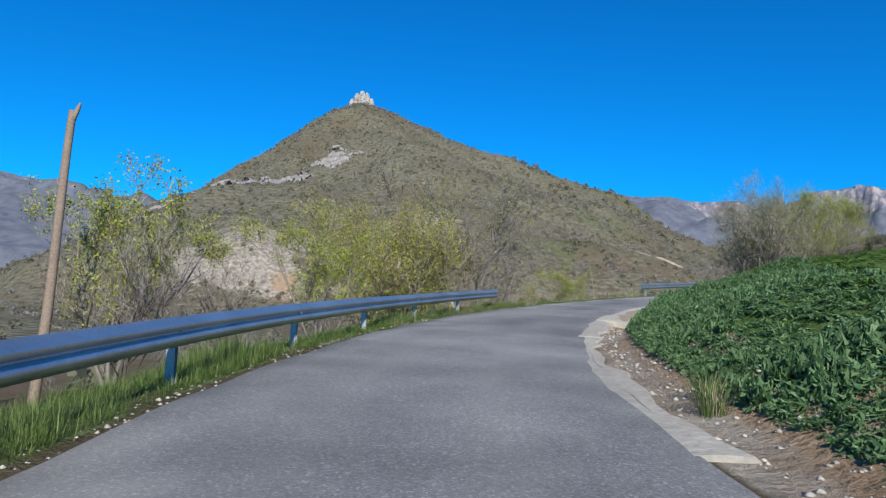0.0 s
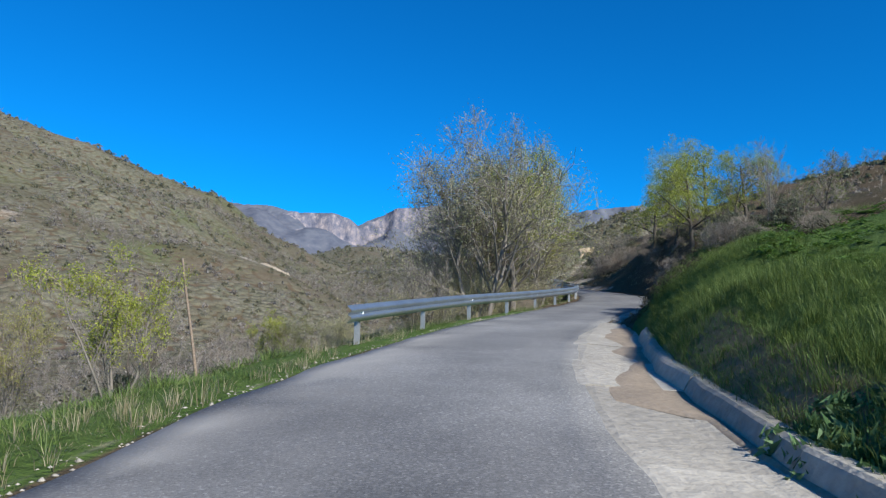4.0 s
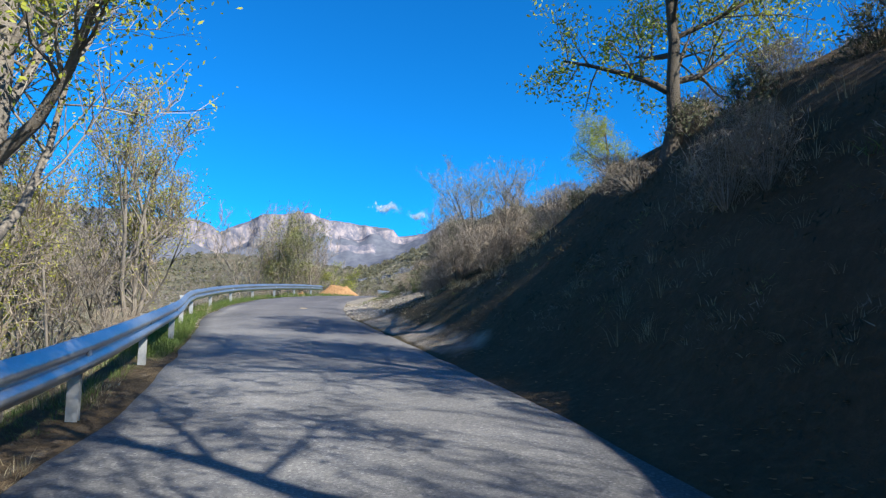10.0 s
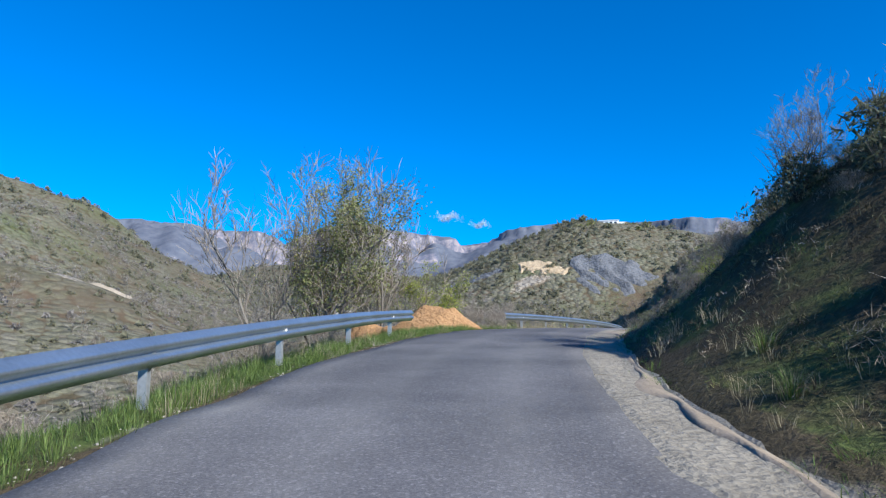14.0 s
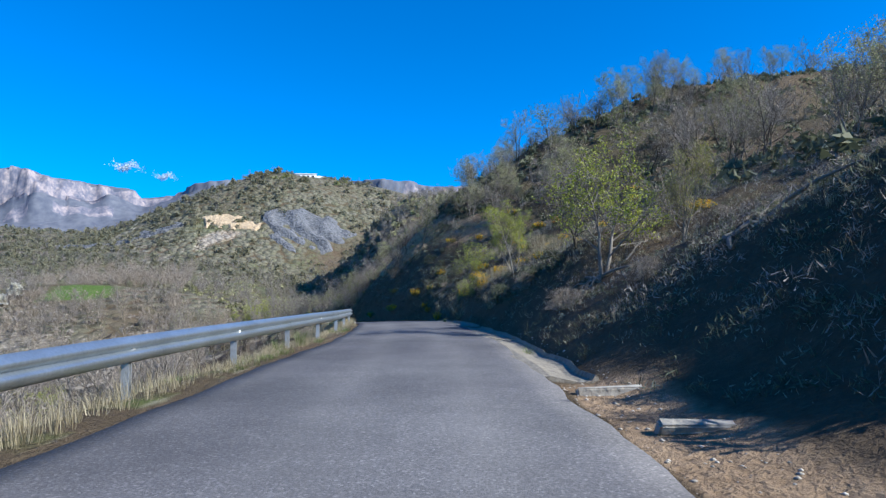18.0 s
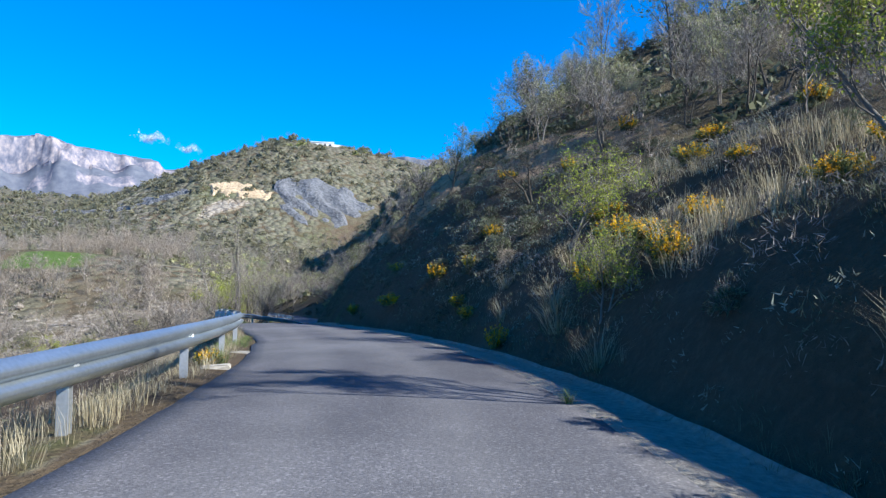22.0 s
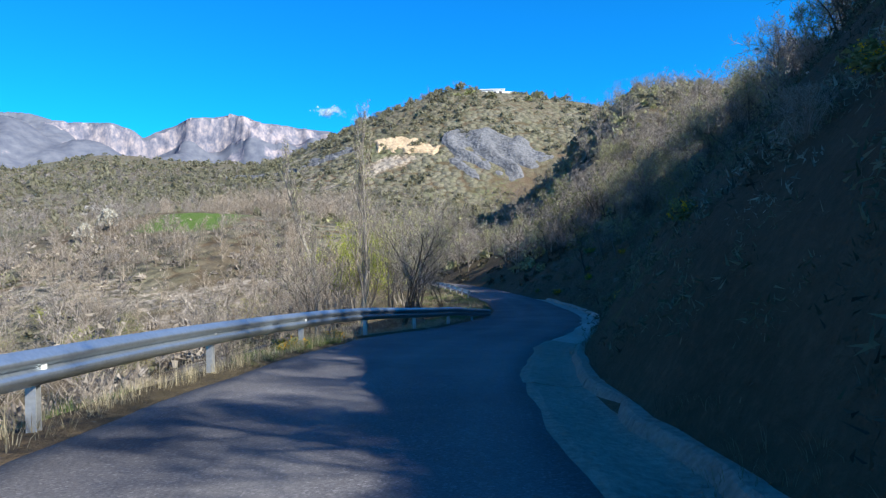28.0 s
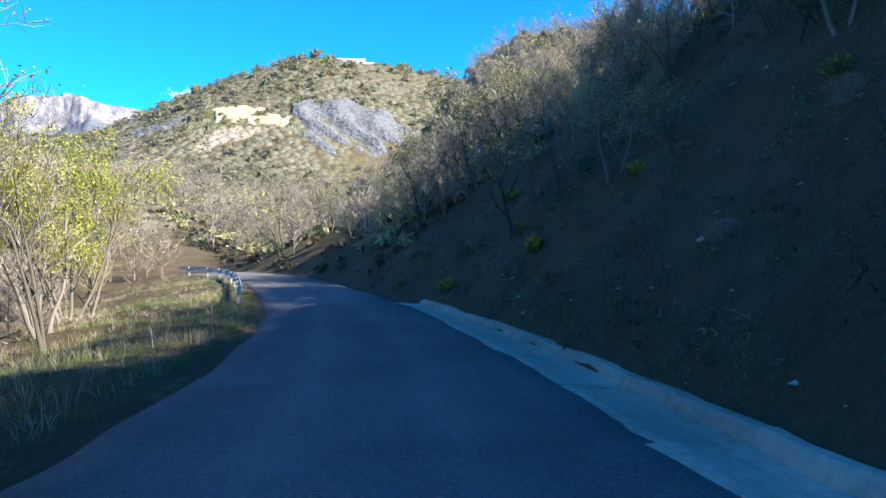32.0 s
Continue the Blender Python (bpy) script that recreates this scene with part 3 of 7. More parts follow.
ROWS_S = np.array([-q for q in steps(41, 1500, 3, 1.25)][::-1] + list(np.arange(-40, 290, 1.0)) + steps(290, 4200, 1.5, 1.035))
LEFT_D = np.array([0, .2, .4, .65, .9, 1.2, 1.5, 1.9, 2.4, 3, 3.6, 4.3, 5, 6, 7, 8, 9.5, 11, 13, 15, 18, 21, 25, 29, 34, 40, 46, 53] + list(np.arange(60, 780, 8)) + steps(780, 4200, 14, 1.25))
RIGHT_D = np.array([0, .18, .36, .55, .7, .85, 1.0, 1.25, 1.5] + list(np.arange(1.9, 15, 0.45)) + steps(15, 60, 0.9, 1.06) + list(np.arange(60, 230, 6)) + steps(230, 3500, 9, 1.2))


def sheet(side, dist):
    s, d = np.meshgrid(ROWS_S, dist, indexing="ij")
    x, y, z = land(s, np.full(s.shape, side), d)
    return np.stack([x, y, z], -1), s, d


lp, ls, ld = sheet(-1.0, LEFT_D)
rp, rs, rd = sheet(1.0, RIGHT_D)
pts = np.concatenate([lp[:, ::-1], rp], 1)
gs, gd = np.concatenate([ls, rs], 1), np.concatenate([-ld[:, ::-1], rd], 1)
i = np.arange(pts.shape[0] * pts.shape[1]).reshape(pts.shape[:2])
faces = np.stack([i[:-1, :-1], i[:-1, 1:], i[1:, 1:], i[1:, :-1]], -1).reshape(-1, 4)
ground_mesh = bulk("ground", pts.reshape(-1, 3), faces)
ground_mesh.shade_smooth()
gx, gy = pts[..., 0], pts[..., 1]
near_left = (gd <= 0) & (gd > -60)
patchy = fbm(gx, gy, 9, 3, 51)
green = np.where(gd < 0, smooth(-gd, 4.5, 0.2) * 0.8, 0.0) * smooth(gs, 232, 160) * (0.75 + 0.3 * patchy) * (1 - 0.6 * smooth(gs, 44, 50) * smooth(gs, 92, 86)) * (1 - 0.5 * smooth(gs, 134, 140))
green = np.maximum(green, (gd < 0) * smooth(gs, 26, 34) * smooth(gs, 66, 52) * smooth(-gd, 24, 12) * 0.95)          # meadow
green = np.maximum(green, (gd > 0.9) * smooth(gs, 57, 50) * smooth(gd, 70, 40))                                         # crop field
green = np.maximum(green, (gd > 1.0) * smooth(gs, 104, 108) * smooth(gs, 136, 126) * smooth(gd, 7, 3) * 0.4)
green = np.maximum(green, (gd > 0.9) * smooth(gs, 178, 196) * smooth(gd, 40, 24) * (0.10 + 0.3 * fbm(gx, gy, 1.6, 3, 55)))
green = np.maximum(green, (gd > 3.5) * smooth(gs, 56, 62) * smooth(gs, 82, 76) * smooth(gd, 18, 12) * (0.36 + 0.5 * patchy))
field_far = smooth(np.abs((gx - 189.5) * 0.6 + (gy - 264) * 0.8), 10, 8) * smooth(np.abs((gx - 189.5) * 0.8 - (gy - 264) * 0.6), 8.5, 6.5)
green = np.maximum(green, field_far)
hills = (np.hypot(gx + 90, gy - 672) < 420) | (np.hypot(gx - 402, gy - 372) < 260)
green = np.maximum(green, hills * (0.30 + 0.28 * fbm(gx, gy, 45, 3, 61)))
a_, b_ = gx * AHEAD[0] + gy * AHEAD[1], gx * ASIDE[0] + gy * ASIDE[1]
green = np.maximum(green, (a_ > 345) * (b_ < 40) * (0.33 + 0.35 * fbm(gx, gy, 60, 3, 67)))
earth = (gd > 0.2) * (gd < 2.2) * smooth(gs, 46, 40) * 0.75                                                             # field edge
earth = np.maximum(earth, (gd > 0.1) * smooth(gs, 69, 71) * smooth(gs, 76, 74.5) * smooth(gd, 2.6, 1.4) * 0.75)             # litter pull-in
earth = np.maximum(earth, (gd > 0) * smooth(gs, 128, 133) * smooth(gs, 146, 142) * smooth(gd, 1.7, 0.9) * 0.72)
earth = np.maximum(earth, (gd > 0) * smooth(gs, 181, 186) * smooth(gs, 210, 202) * smooth(gd, 6.0, 8.0) * smooth(gd, 13, 11) * 0.85)
# bare patches low on the peaked hill, the cut below it and on the villa hill
across_v, gz = (gx - 333) * 0.44 - (gy - 340) * 0.90, pts[..., 2]
on_villa = smooth(np.hypot(gx - 338, gy - 332), 62, 50)
scar = smooth(np.hypot((gx + 66) / 56, (gy - 268) / 40), 1.1, 0.6)
scar = np.maximum(scar, 0.8 * smooth(np.hypot((gx + 10) / 26, (gy - 330) / 24), 1.1, 0.6))
scar = np.maximum(scar, smooth(np.hypot((gx - 92) / 15, (gy - 346) / 34), 1.05, 0.75))
scar = np.maximum(scar, on_villa * smooth(np.abs(across_v + 11), 14, 10) * smooth(np.abs(gz - 39.5 - 0.3 * across_v), 4.5, 2.5))
earth = np.maximum(earth, 0.75 * scar * (0.5 + 0.9 * fbm(gx, gy, 14, 3, 71)))
rocky = (gd > 0) * smooth(gs, 97, 100) * smooth(gs, 108, 104) * smooth(gd, 4.5, 3)                                     # gravel clearing
rocky = np.maximum(rocky, (gd < -7) * (gd > -70) * smooth(gs, 128, 140) * smooth(fbm(gx, gy, 16, 3, 65), 0.1, 0.35) * 0.5)   # pale clearings on the valley floor
rocky = np.maximum(rocky, (gd > 0) * smooth(gd, 1.3, 0.7) * np.maximum(smooth(gs, 26, 20) * 0.55, smooth(gs, 84, 90) * smooth(gs, 112, 108) * 0.62))
rocky = np.maximum(rocky, (gd > 0) * smooth(gd, 0.65, 0.3) * smooth(gs, 48, 52) * smooth(gs, 72, 67) * 0.6)
rocky = np.maximum(rocky, (gd < 0) * (gd > -0.35) * 0.36)
rocky = np.maximum(rocky, smooth(np.hypot(gx + 90, gy - 672), 16, 8))
rocky = np.maximum(rocky, scar * (0.66 + 0.9 * fbm(gx, gy, 11, 3, 73)))
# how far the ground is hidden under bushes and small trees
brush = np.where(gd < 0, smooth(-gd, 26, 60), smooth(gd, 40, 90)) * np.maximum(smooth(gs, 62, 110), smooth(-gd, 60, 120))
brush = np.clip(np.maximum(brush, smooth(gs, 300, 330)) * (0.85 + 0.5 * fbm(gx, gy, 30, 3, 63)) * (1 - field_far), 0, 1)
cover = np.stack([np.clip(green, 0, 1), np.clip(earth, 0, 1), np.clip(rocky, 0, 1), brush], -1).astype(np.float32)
layer = ground_mesh.color_attributes.new("cover", "FLOAT_COLOR", "POINT")
layer.data.foreach_set("color", cover.ravel())
ground = tagged(shown("ground", ground_mesh, LAND), "dry hillside and valley land with patches of grass", "ground", kind="structure")

# ---------------------------------------------------------------- road
road_s = np.arange(-40, 290, 0.5)
across = np.linspace(0, 1, 13)
wob_l = 0.06 * fbm(road_s, road_s * 0, 1.6, 3, 91)
wob_r = 0.05 * fbm(road_s, road_s * 0 + 5, 1.4, 3, 95)
el, er = -left(road_s) - 0.02 + wob_l, right(road_s) + 0.02 + wob_r
u = el[:, None] * (1 - across) + er[:, None] * across
p, n = spine(road_s), normal(road_s)
crown = 0.03 * (1 - (2 * across - 1) ** 2)
road_top = np.stack([p[:, None, 0] + n[:, None, 0] * u, p[:, None, 1] + n[:, None, 1] * u, p[:, None, 2] + crown[None] + 0.012 * fbm(road_s[:, None] + 0 * u, u, 1.5, 2, 97)], -1)
lipl, lipr = road_top[:, :1].copy(), road_top[:, -1:].copy()
lipl[..., 2] -= 0.12
lipr[..., 2] -= 0.12
lipl[..., :2] -= n[:, None] * 0.05
lipr[..., :2] += n[:, None] * 0.05
full = np.concatenate([lipl, road_top, lipr], 1)
i = np.arange(full.shape[0] * full.shape[1]).reshape(full.shape[:2])
road_mesh = bulk("road", full.reshape(-1, 3), np.stack([i[:-1, :-1], i[:-1, 1:], i[1:, 1:], i[1:, :-1]], -1).reshape(-1, 4))
road_mesh.shade_smooth()
uu = np.concatenate([u[:, :1], u, u[:, -1:]], 1)
gravelly = smooth(uu, el[:, None] + 1.5, el[:, None] + 0.3) * smooth(road_s, 60, 40)[:, None] * (0.7 + 0.5 * smooth(road_s, 24, 32))[:, None] + 0.6 * smooth(uu, el[:, None] + 0.9, el[:, None] + 0.2) * smooth(road_s, 90, 98)[:, None] * smooth(road_s, 118, 108)[:, None]
worn = 0.55 * gravelly * (0.6 + 0.8 * fbm(road_s[:, None] + 0 * uu, uu, 0.8, 3, 99)) + 0.12 * np.exp(-((np.abs(uu + 0.25) - 0.75) / 0.3) ** 2)
wl = road_mesh.attributes.new("worn", "FLOAT", "POINT")
wl.data.foreach_set("value", np.clip(worn, 0, 1).astype(np.float32).ravel())
# further along the road the asphalt is mixed to a deeper tone
later = smooth(road_s, 84, 112)[:, None] + 0 * uu
wl = road_mesh.attributes.new("newer", "FLOAT", "POINT")
wl.data.foreach_set("value", np.clip(later * (0.9 + 0.25 * fbm(road_s[:, None] + 0 * uu, uu, 4, 2, 98)), 0, 1).astype(np.float32).ravel())
road = tagged(shown("road", road_mesh, ASPHALT), "narrow worn grey asphalt lane without markings", "road", kind="structure")

# ---------------------------------------------------------------- guard rails
WAVE = [(0.000, 0.00), (0.030, 0.018), (0.075, 0.080), (0.115, 0.082), (0.150, 0.020), (0.165, 0.012), (0.180, 0.020), (0.215, 0.082), (0.255, 0.080), (0.300, 0.018), (0.330, 0.00)]


def beam_mesh(s0, s1, u_of, top):
    """One length of W-beam: its wave faces the road."""
    ss = np.linspace(s0, s1, max(2, int(round((s1 - s0) / 0.8)) + 1))
    b = Build()
    rows = []
    for s in ss:
        q, m = spine(np.array(s)), normal(np.array(s))
        base = q[2] + top(s) - 0.33
        ring = []
        for h, out in WAVE:
            uu = u_of(s) + out
            ring.append((q[0] + m[0] * uu, q[1] + m[1] * uu, base + h))
        for h, out in WAVE[::-1]:
            uu = u_of(s) + out - 0.006
            ring.append((q[0] + m[0] * uu, q[1] + m[1] * uu, base + h))
        rows.append(ring)
    rows = np.array(rows)
    b.grid(rows, closed=True)
    return b.mesh("beam", True)


def guard_rail(s0, s1, first_post, u_of, top, reflect_every=2, post_down=0.95, label=""):
    origin = spot(s0, float(u_of(s0)) - 0.1)
    root = new("guard_rail")
    root.location = origin
    tagged(root, label or "galvanised steel W-beam guard rail on posts beside the road", "guard rail", "guard rails along the road")
    inv = Matrix.Translation(-origin)

    def under(name, me, mat, parent=None, lab=""):
        ob = new(name, me)
        if not me.materials:
            me.materials.append(mat)
        ob.parent = parent or root
        if not parent:
            ob.matrix_parent_inverse = inv
        if lab:
            ob["label"] = lab
        return ob

    cuts = [s0] + [s for s in np.arange(first_post, s1, 4.0) if s0 + 0.6 < s < s1 - 0.6] + [s1]
    for a, c in zip(cuts, cuts[1:]):
        under("beam", beam_mesh(a, c + 0.05, u_of, top), ZINC)
    count = 0
    for s in np.arange(first_post, s1 + 0.2, 4.0):
        if s < s0 - 0.2:
            continue
        s = min(max(s, s0 + 0.1), s1 - 0.1)
        q, m = spine(np.array(s)), normal(np.array(s))
        uu = float(u_of(s)) - 0.075
        head = math.atan2(m[1], m[0])
        foot = Matrix.Translation((q[0] + m[0] * uu, q[1] + m[1] * uu, q[2] + top(s) - post_down)) @ Matrix.Rotation(head, 4, "Z")
        b = Build()
        for off, sx, sy in (((0, -0.036, 0), 0.10, 0.006), ((-0.047, 0, 0), 0.006, 0.078), ((0, 0.036, 0), 0.10, 0.006)):
            b.box(foot @ Matrix.Translation(off), sx, sy, post_down - 0.02)
        post = under("post", b.mesh("post"), ZINC_POST)
        b = Build()
        b.box(foot @ Matrix.Translation((0.07, 0, post_down - 0.165 - 0.10)), 0.05, 0.09, 0.2)
        under("spacer", b.mesh("spacer"), ZINC_POST, post)
        b = Build()
        b.box(foot @ Matrix.Translation((0.094, 0, post_down - 0.165 - 0.014)), 0.012, 0.028, 0.028)
        under("bolt", b.mesh("bolt"), ZINC_POST, post)
        if count % reflect_every == 0:
            b = Build()
            t = foot @ Matrix.Translation((0.108, 0, post_down - 0.165 - 0.06))
            b.box(t, 0.012, 0.07, 0.10)
            b.box(t @ Matrix.Translation((0.004, 0, 0.1)), 0.012, 0.045, 0.04)
            under("reflector", b.mesh("reflector"), WHITE, None, "small white reflector plate")
        count += 1
    return root


def offset(keys, values):
    return lambda s: np.interp(s, keys, values)


level = offset([-40, 290], [0.74, 0.74])
guard_rail(-30, 27.2, -28.5, offset([-40, 0, 14, 27.2], [-3.0, -3.0, -2.95, -3.1]), level, 2)
guard_rail(42.4, 125.3, 43.1, offset([42, 52, 63, 70, 77, 85, 92, 100, 112, 118, 126], [-2.85, -2.6, -2.32, -2.2, -2.15, -2.5, -2.75, -3.1, -3.2, -3.4, -4.1]), level, 2)
guard_rail(136, 230.6, 138.5, offset([136, 142, 150, 158, 171, 180, 190, 205, 216, 224, 230.6], [-4.0, -3.7, -3.2, -2.75, -2.65, -2.6, -3.0, -3.6, -3.8, -3.1, -2.5]), offset([136, 214, 223, 230.6], [0.74, 0.74, 0.64, 0.34]), 2)
guard_rail(253.5, 289, 254, offset([253, 290], [-3.3, -3.0]), level, 1)

# ---------------------------------------------------------------- far mountains
SKYLINE = [(40, 7.2), (25, 6.2), (10, 8.2), (0, 8.2), (-11, 8.6), (-16.3, 8.7), (-19, 8.3), (-22.2, 8.3), (-23.7, 7.8), (-24.4, 7.3), (-25.6, 7.9),
           (-27.5, 8.7), (-29.6, 8.95), (-30.6, 9.1), (-31.5, 8.9), (-33, 8.45), (-35.5, 8.3), (-38.5, 7.95), (-42.7, 8.6), (-46.2, 9.0), (-52, 9.2), (-62, 9.0), (-80, 9.0)]


def mountain_range():
    """Wooded aprons under a pale limestone cliff band and a flat wooded top, two to three kilometres off."""
    az = np.arange(40, -80.01, -0.12)
    top = np.interp(-az, [-q for q, _ in SKYLINE], [e for _, e in SKYLINE])
    rad = np.concatenate([np.linspace(1500, 2350, 26), np.linspace(2365, 2560, 30), np.linspace(2580, 3300, 12)])
    A, Rr = np.meshgrid(np.radians(az), rad, indexing="ij")
    T = np.repeat(top[:, None], len(rad), 1)
    x = 60 - np.sin(A) * Rr
    y = 80 + np.cos(A) * Rr
    crest = 2480 * np.tan(np.radians(T)) + 5
    cliff = np.interp(np.degrees(A), [-80, -48, -46, -40, -38, -36, -31, -26, -24, -21, -17, -16, 40], [30, 30, 42, 55, 55, 72, 84, 70, 56, 56, 46, 25, 25])
    wob = 120 * fbm(x, y, 340, 3, 201) + 30 * fbm(x, y, 120, 3, 205) + 5 * fbm(x, y, 30, 3, 209)
    edge = 2440 + wob
    cliff = cliff * np.clip(1 + 0.8 * fbm(x, y, 260, 3, 215), 0.45, 1.6)
    foot = crest - cliff - 16 * fbm(x, y, 120, 3, 211)
    k = np.clip((Rr - edge) / (18 + 0.25 * cliff), 0, 1)
    apron = 45 + (foot - 45) * np.clip((Rr - 1500) / (edge - 1500), 0, 1) ** 1.35
    apron = apron + (12 * fbm(x, y, 160, 4, 221) + 16 * np.abs(fbm(x, y, 210, 3, 225))) * smooth(Rr, 1500, 1700) * (k < 0.001)
    # a second, lower rock band under the main wall
    k2 = np.clip((Rr - (edge - 130 - 0.4 * wob)) / 14, 0, 1)
    band = smooth(np.degrees(A), -39, -36) * smooth(np.degrees(A), -24, -27)
    ledge = np.where(k < 0.001, (k2 - 0.5) * 34 * band, 0)
    face = foot + (crest - foot) * (0.75 * k + 0.25 * (np.floor(k * 4 + fbm(x, y, 60, 2, 231)) / 4)) + 5 * fbm(x, y, 16, 3, 233)
    z = np.where(Rr > edge, np.minimum(face, crest + 4 * fbm(x, y, 50, 3, 241)), apron + ledge)
    z = np.where(Rr > edge + 18 + 0.25 * cliff, crest + 3 * fbm(x, y, 40, 3, 243) - 0.02 * (Rr - edge), z)
    z[:, 0] = -30
    i = np.arange(x.size).reshape(x.shape)
    me = bulk("mountain", np.stack([x, y, z], -1).reshape(-1, 3), np.stack([i[:-1, :-1], i[1:, :-1], i[1:, 1:], i[:-1, 1:]], -1).reshape(-1, 4))
    bare = ((Rr > edge - 10) & (Rr < edge + 18 + 0.25 * cliff) & (cliff > 40)).astype(float)
    bare = np.maximum(bare, ((k2 > 0.02) & (k2 < 0.98)) * band * (k < 0.001))
    layer = me.attributes.new("bare", "FLOAT", "POINT")
    layer.data.foreach_set("value", bare.astype(np.float32).ravel())
    m, t, b = material("mountain", 0.95, 0, 0.1)
    co = t.nodes.new("ShaderNodeTexCoord").outputs["Object"]
    # distance haze is put into the woods and rock colours as blue-grey
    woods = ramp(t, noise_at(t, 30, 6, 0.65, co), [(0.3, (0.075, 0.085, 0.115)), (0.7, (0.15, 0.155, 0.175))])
    streak = t.nodes.new("ShaderNodeMapping")
    streak.inputs["Scale"].default_value = (1, 1, 0.6)
    t.links.new(co, streak.inputs["Vector"])
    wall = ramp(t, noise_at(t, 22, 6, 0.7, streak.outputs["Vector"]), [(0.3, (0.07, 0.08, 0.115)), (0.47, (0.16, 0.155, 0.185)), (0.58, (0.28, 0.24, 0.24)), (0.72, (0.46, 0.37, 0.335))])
    at = t.nodes.new("ShaderNodeAttribute")
    at.attribute_name = "bare"
    n = noise_at(t, 60, 6, 0.65, co)
    mr = node(t, "Math")
    mr.operation = "MULTIPLY_ADD"
    mr.inputs[1].default_value, mr.inputs[2].default_value = 2.6, -1.3
    t.links.new(n, mr.inputs[0])
    ad = node(t, "Math")
    ad.operation = "ADD"
    t.links.new(mr.outputs[0], ad.inputs[0])
    t.links.new(at.outputs["Fac"], ad.inputs[1])
    sel = node(t, "MapRange", From_Min=0.4, From_Max=0.6)
    t.links.new(ad.outputs[0], sel.inputs["Value"])
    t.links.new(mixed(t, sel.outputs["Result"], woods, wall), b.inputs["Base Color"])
    tagged(shown("mountain", me, m), "distant wooded mountains crowned by pale limestone cliffs, coloured blue-grey for haze", "mountain", kind="structure")


mountain_range()

# ---------------------------------------------------------------- wisps of cloud over the cliffs
def cloud(x, y, z, wide, tall, seed):
    r = np.random.default_rng(seed)
    n = 700
    c = r.normal(0, 1, (n, 3)) * np.array([wide * 0.26, wide * 0.2, tall * 0.24])
    c[:, 2] += 0.25 * tall * np.sin(c[:, 0] / wide * 7)
    e = r.normal(0, 1, (n, 3, 3)) * wide * 0.028
    ob = shown("cloud", bulk("cloud", (c[:, None] + e).reshape(-1, 3), np.arange(n * 3).reshape(-1, 3)), leafy("cloud_vapour", (0.62, 0.68, 0.74), (0.74, 0.78, 0.82), 1.0, 0.3, 0.5))
    ob.location = (x, y, z)
    ob.rotation_euler = (0, 0, radians(-38))
    tagged(ob, "small white wisp of cloud over the cliffs", "cloud", "wisps of cloud", kind="structure")


cloud(2552, 3279, 706, 120, 44, 701)
cloud(2690, 3150, 660, 90, 34, 702)

# ---------------------------------------------------------------- trees
def tube(out, pts_, radii, sides):
    p = np.asarray(pts_, float)
    d = np.gradient(p, axis=0)
    d /= np.linalg.norm(d, axis=1, keepdims=True) + 1e-9
    ref = np.where(np.abs(d[:, 2:3]) > 0.9, np.array([[1.0, 0, 0]]), np.array([[0, 0, 1.0]]))
    e1 = np.cross(d, ref)
    e1 /= np.linalg.norm(e1, axis=1, keepdims=True) + 1e-9
    e2 = np.cross(d, e1)
    th = np.arange(sides) * 2 * np.pi / sides
    ring = p[:, None] + (e1[:, None] * np.cos(th)[None, :, None] + e2[:, None] * np.sin(th)[None, :, None]) * np.asarray(radii)[:, None, None]
    base = out["n"]
    k = len(p)
    i = base + np.arange(k * sides).reshape(k, sides)
    j = np.roll(i, -1, axis=1)
    out["v"].append(ring.reshape(-1, 3))
    out["f"].append(np.stack([i[:-1], j[:-1], j[1:], i[1:]], -1).reshape(-1, 4))
    out["n"] += k * sides


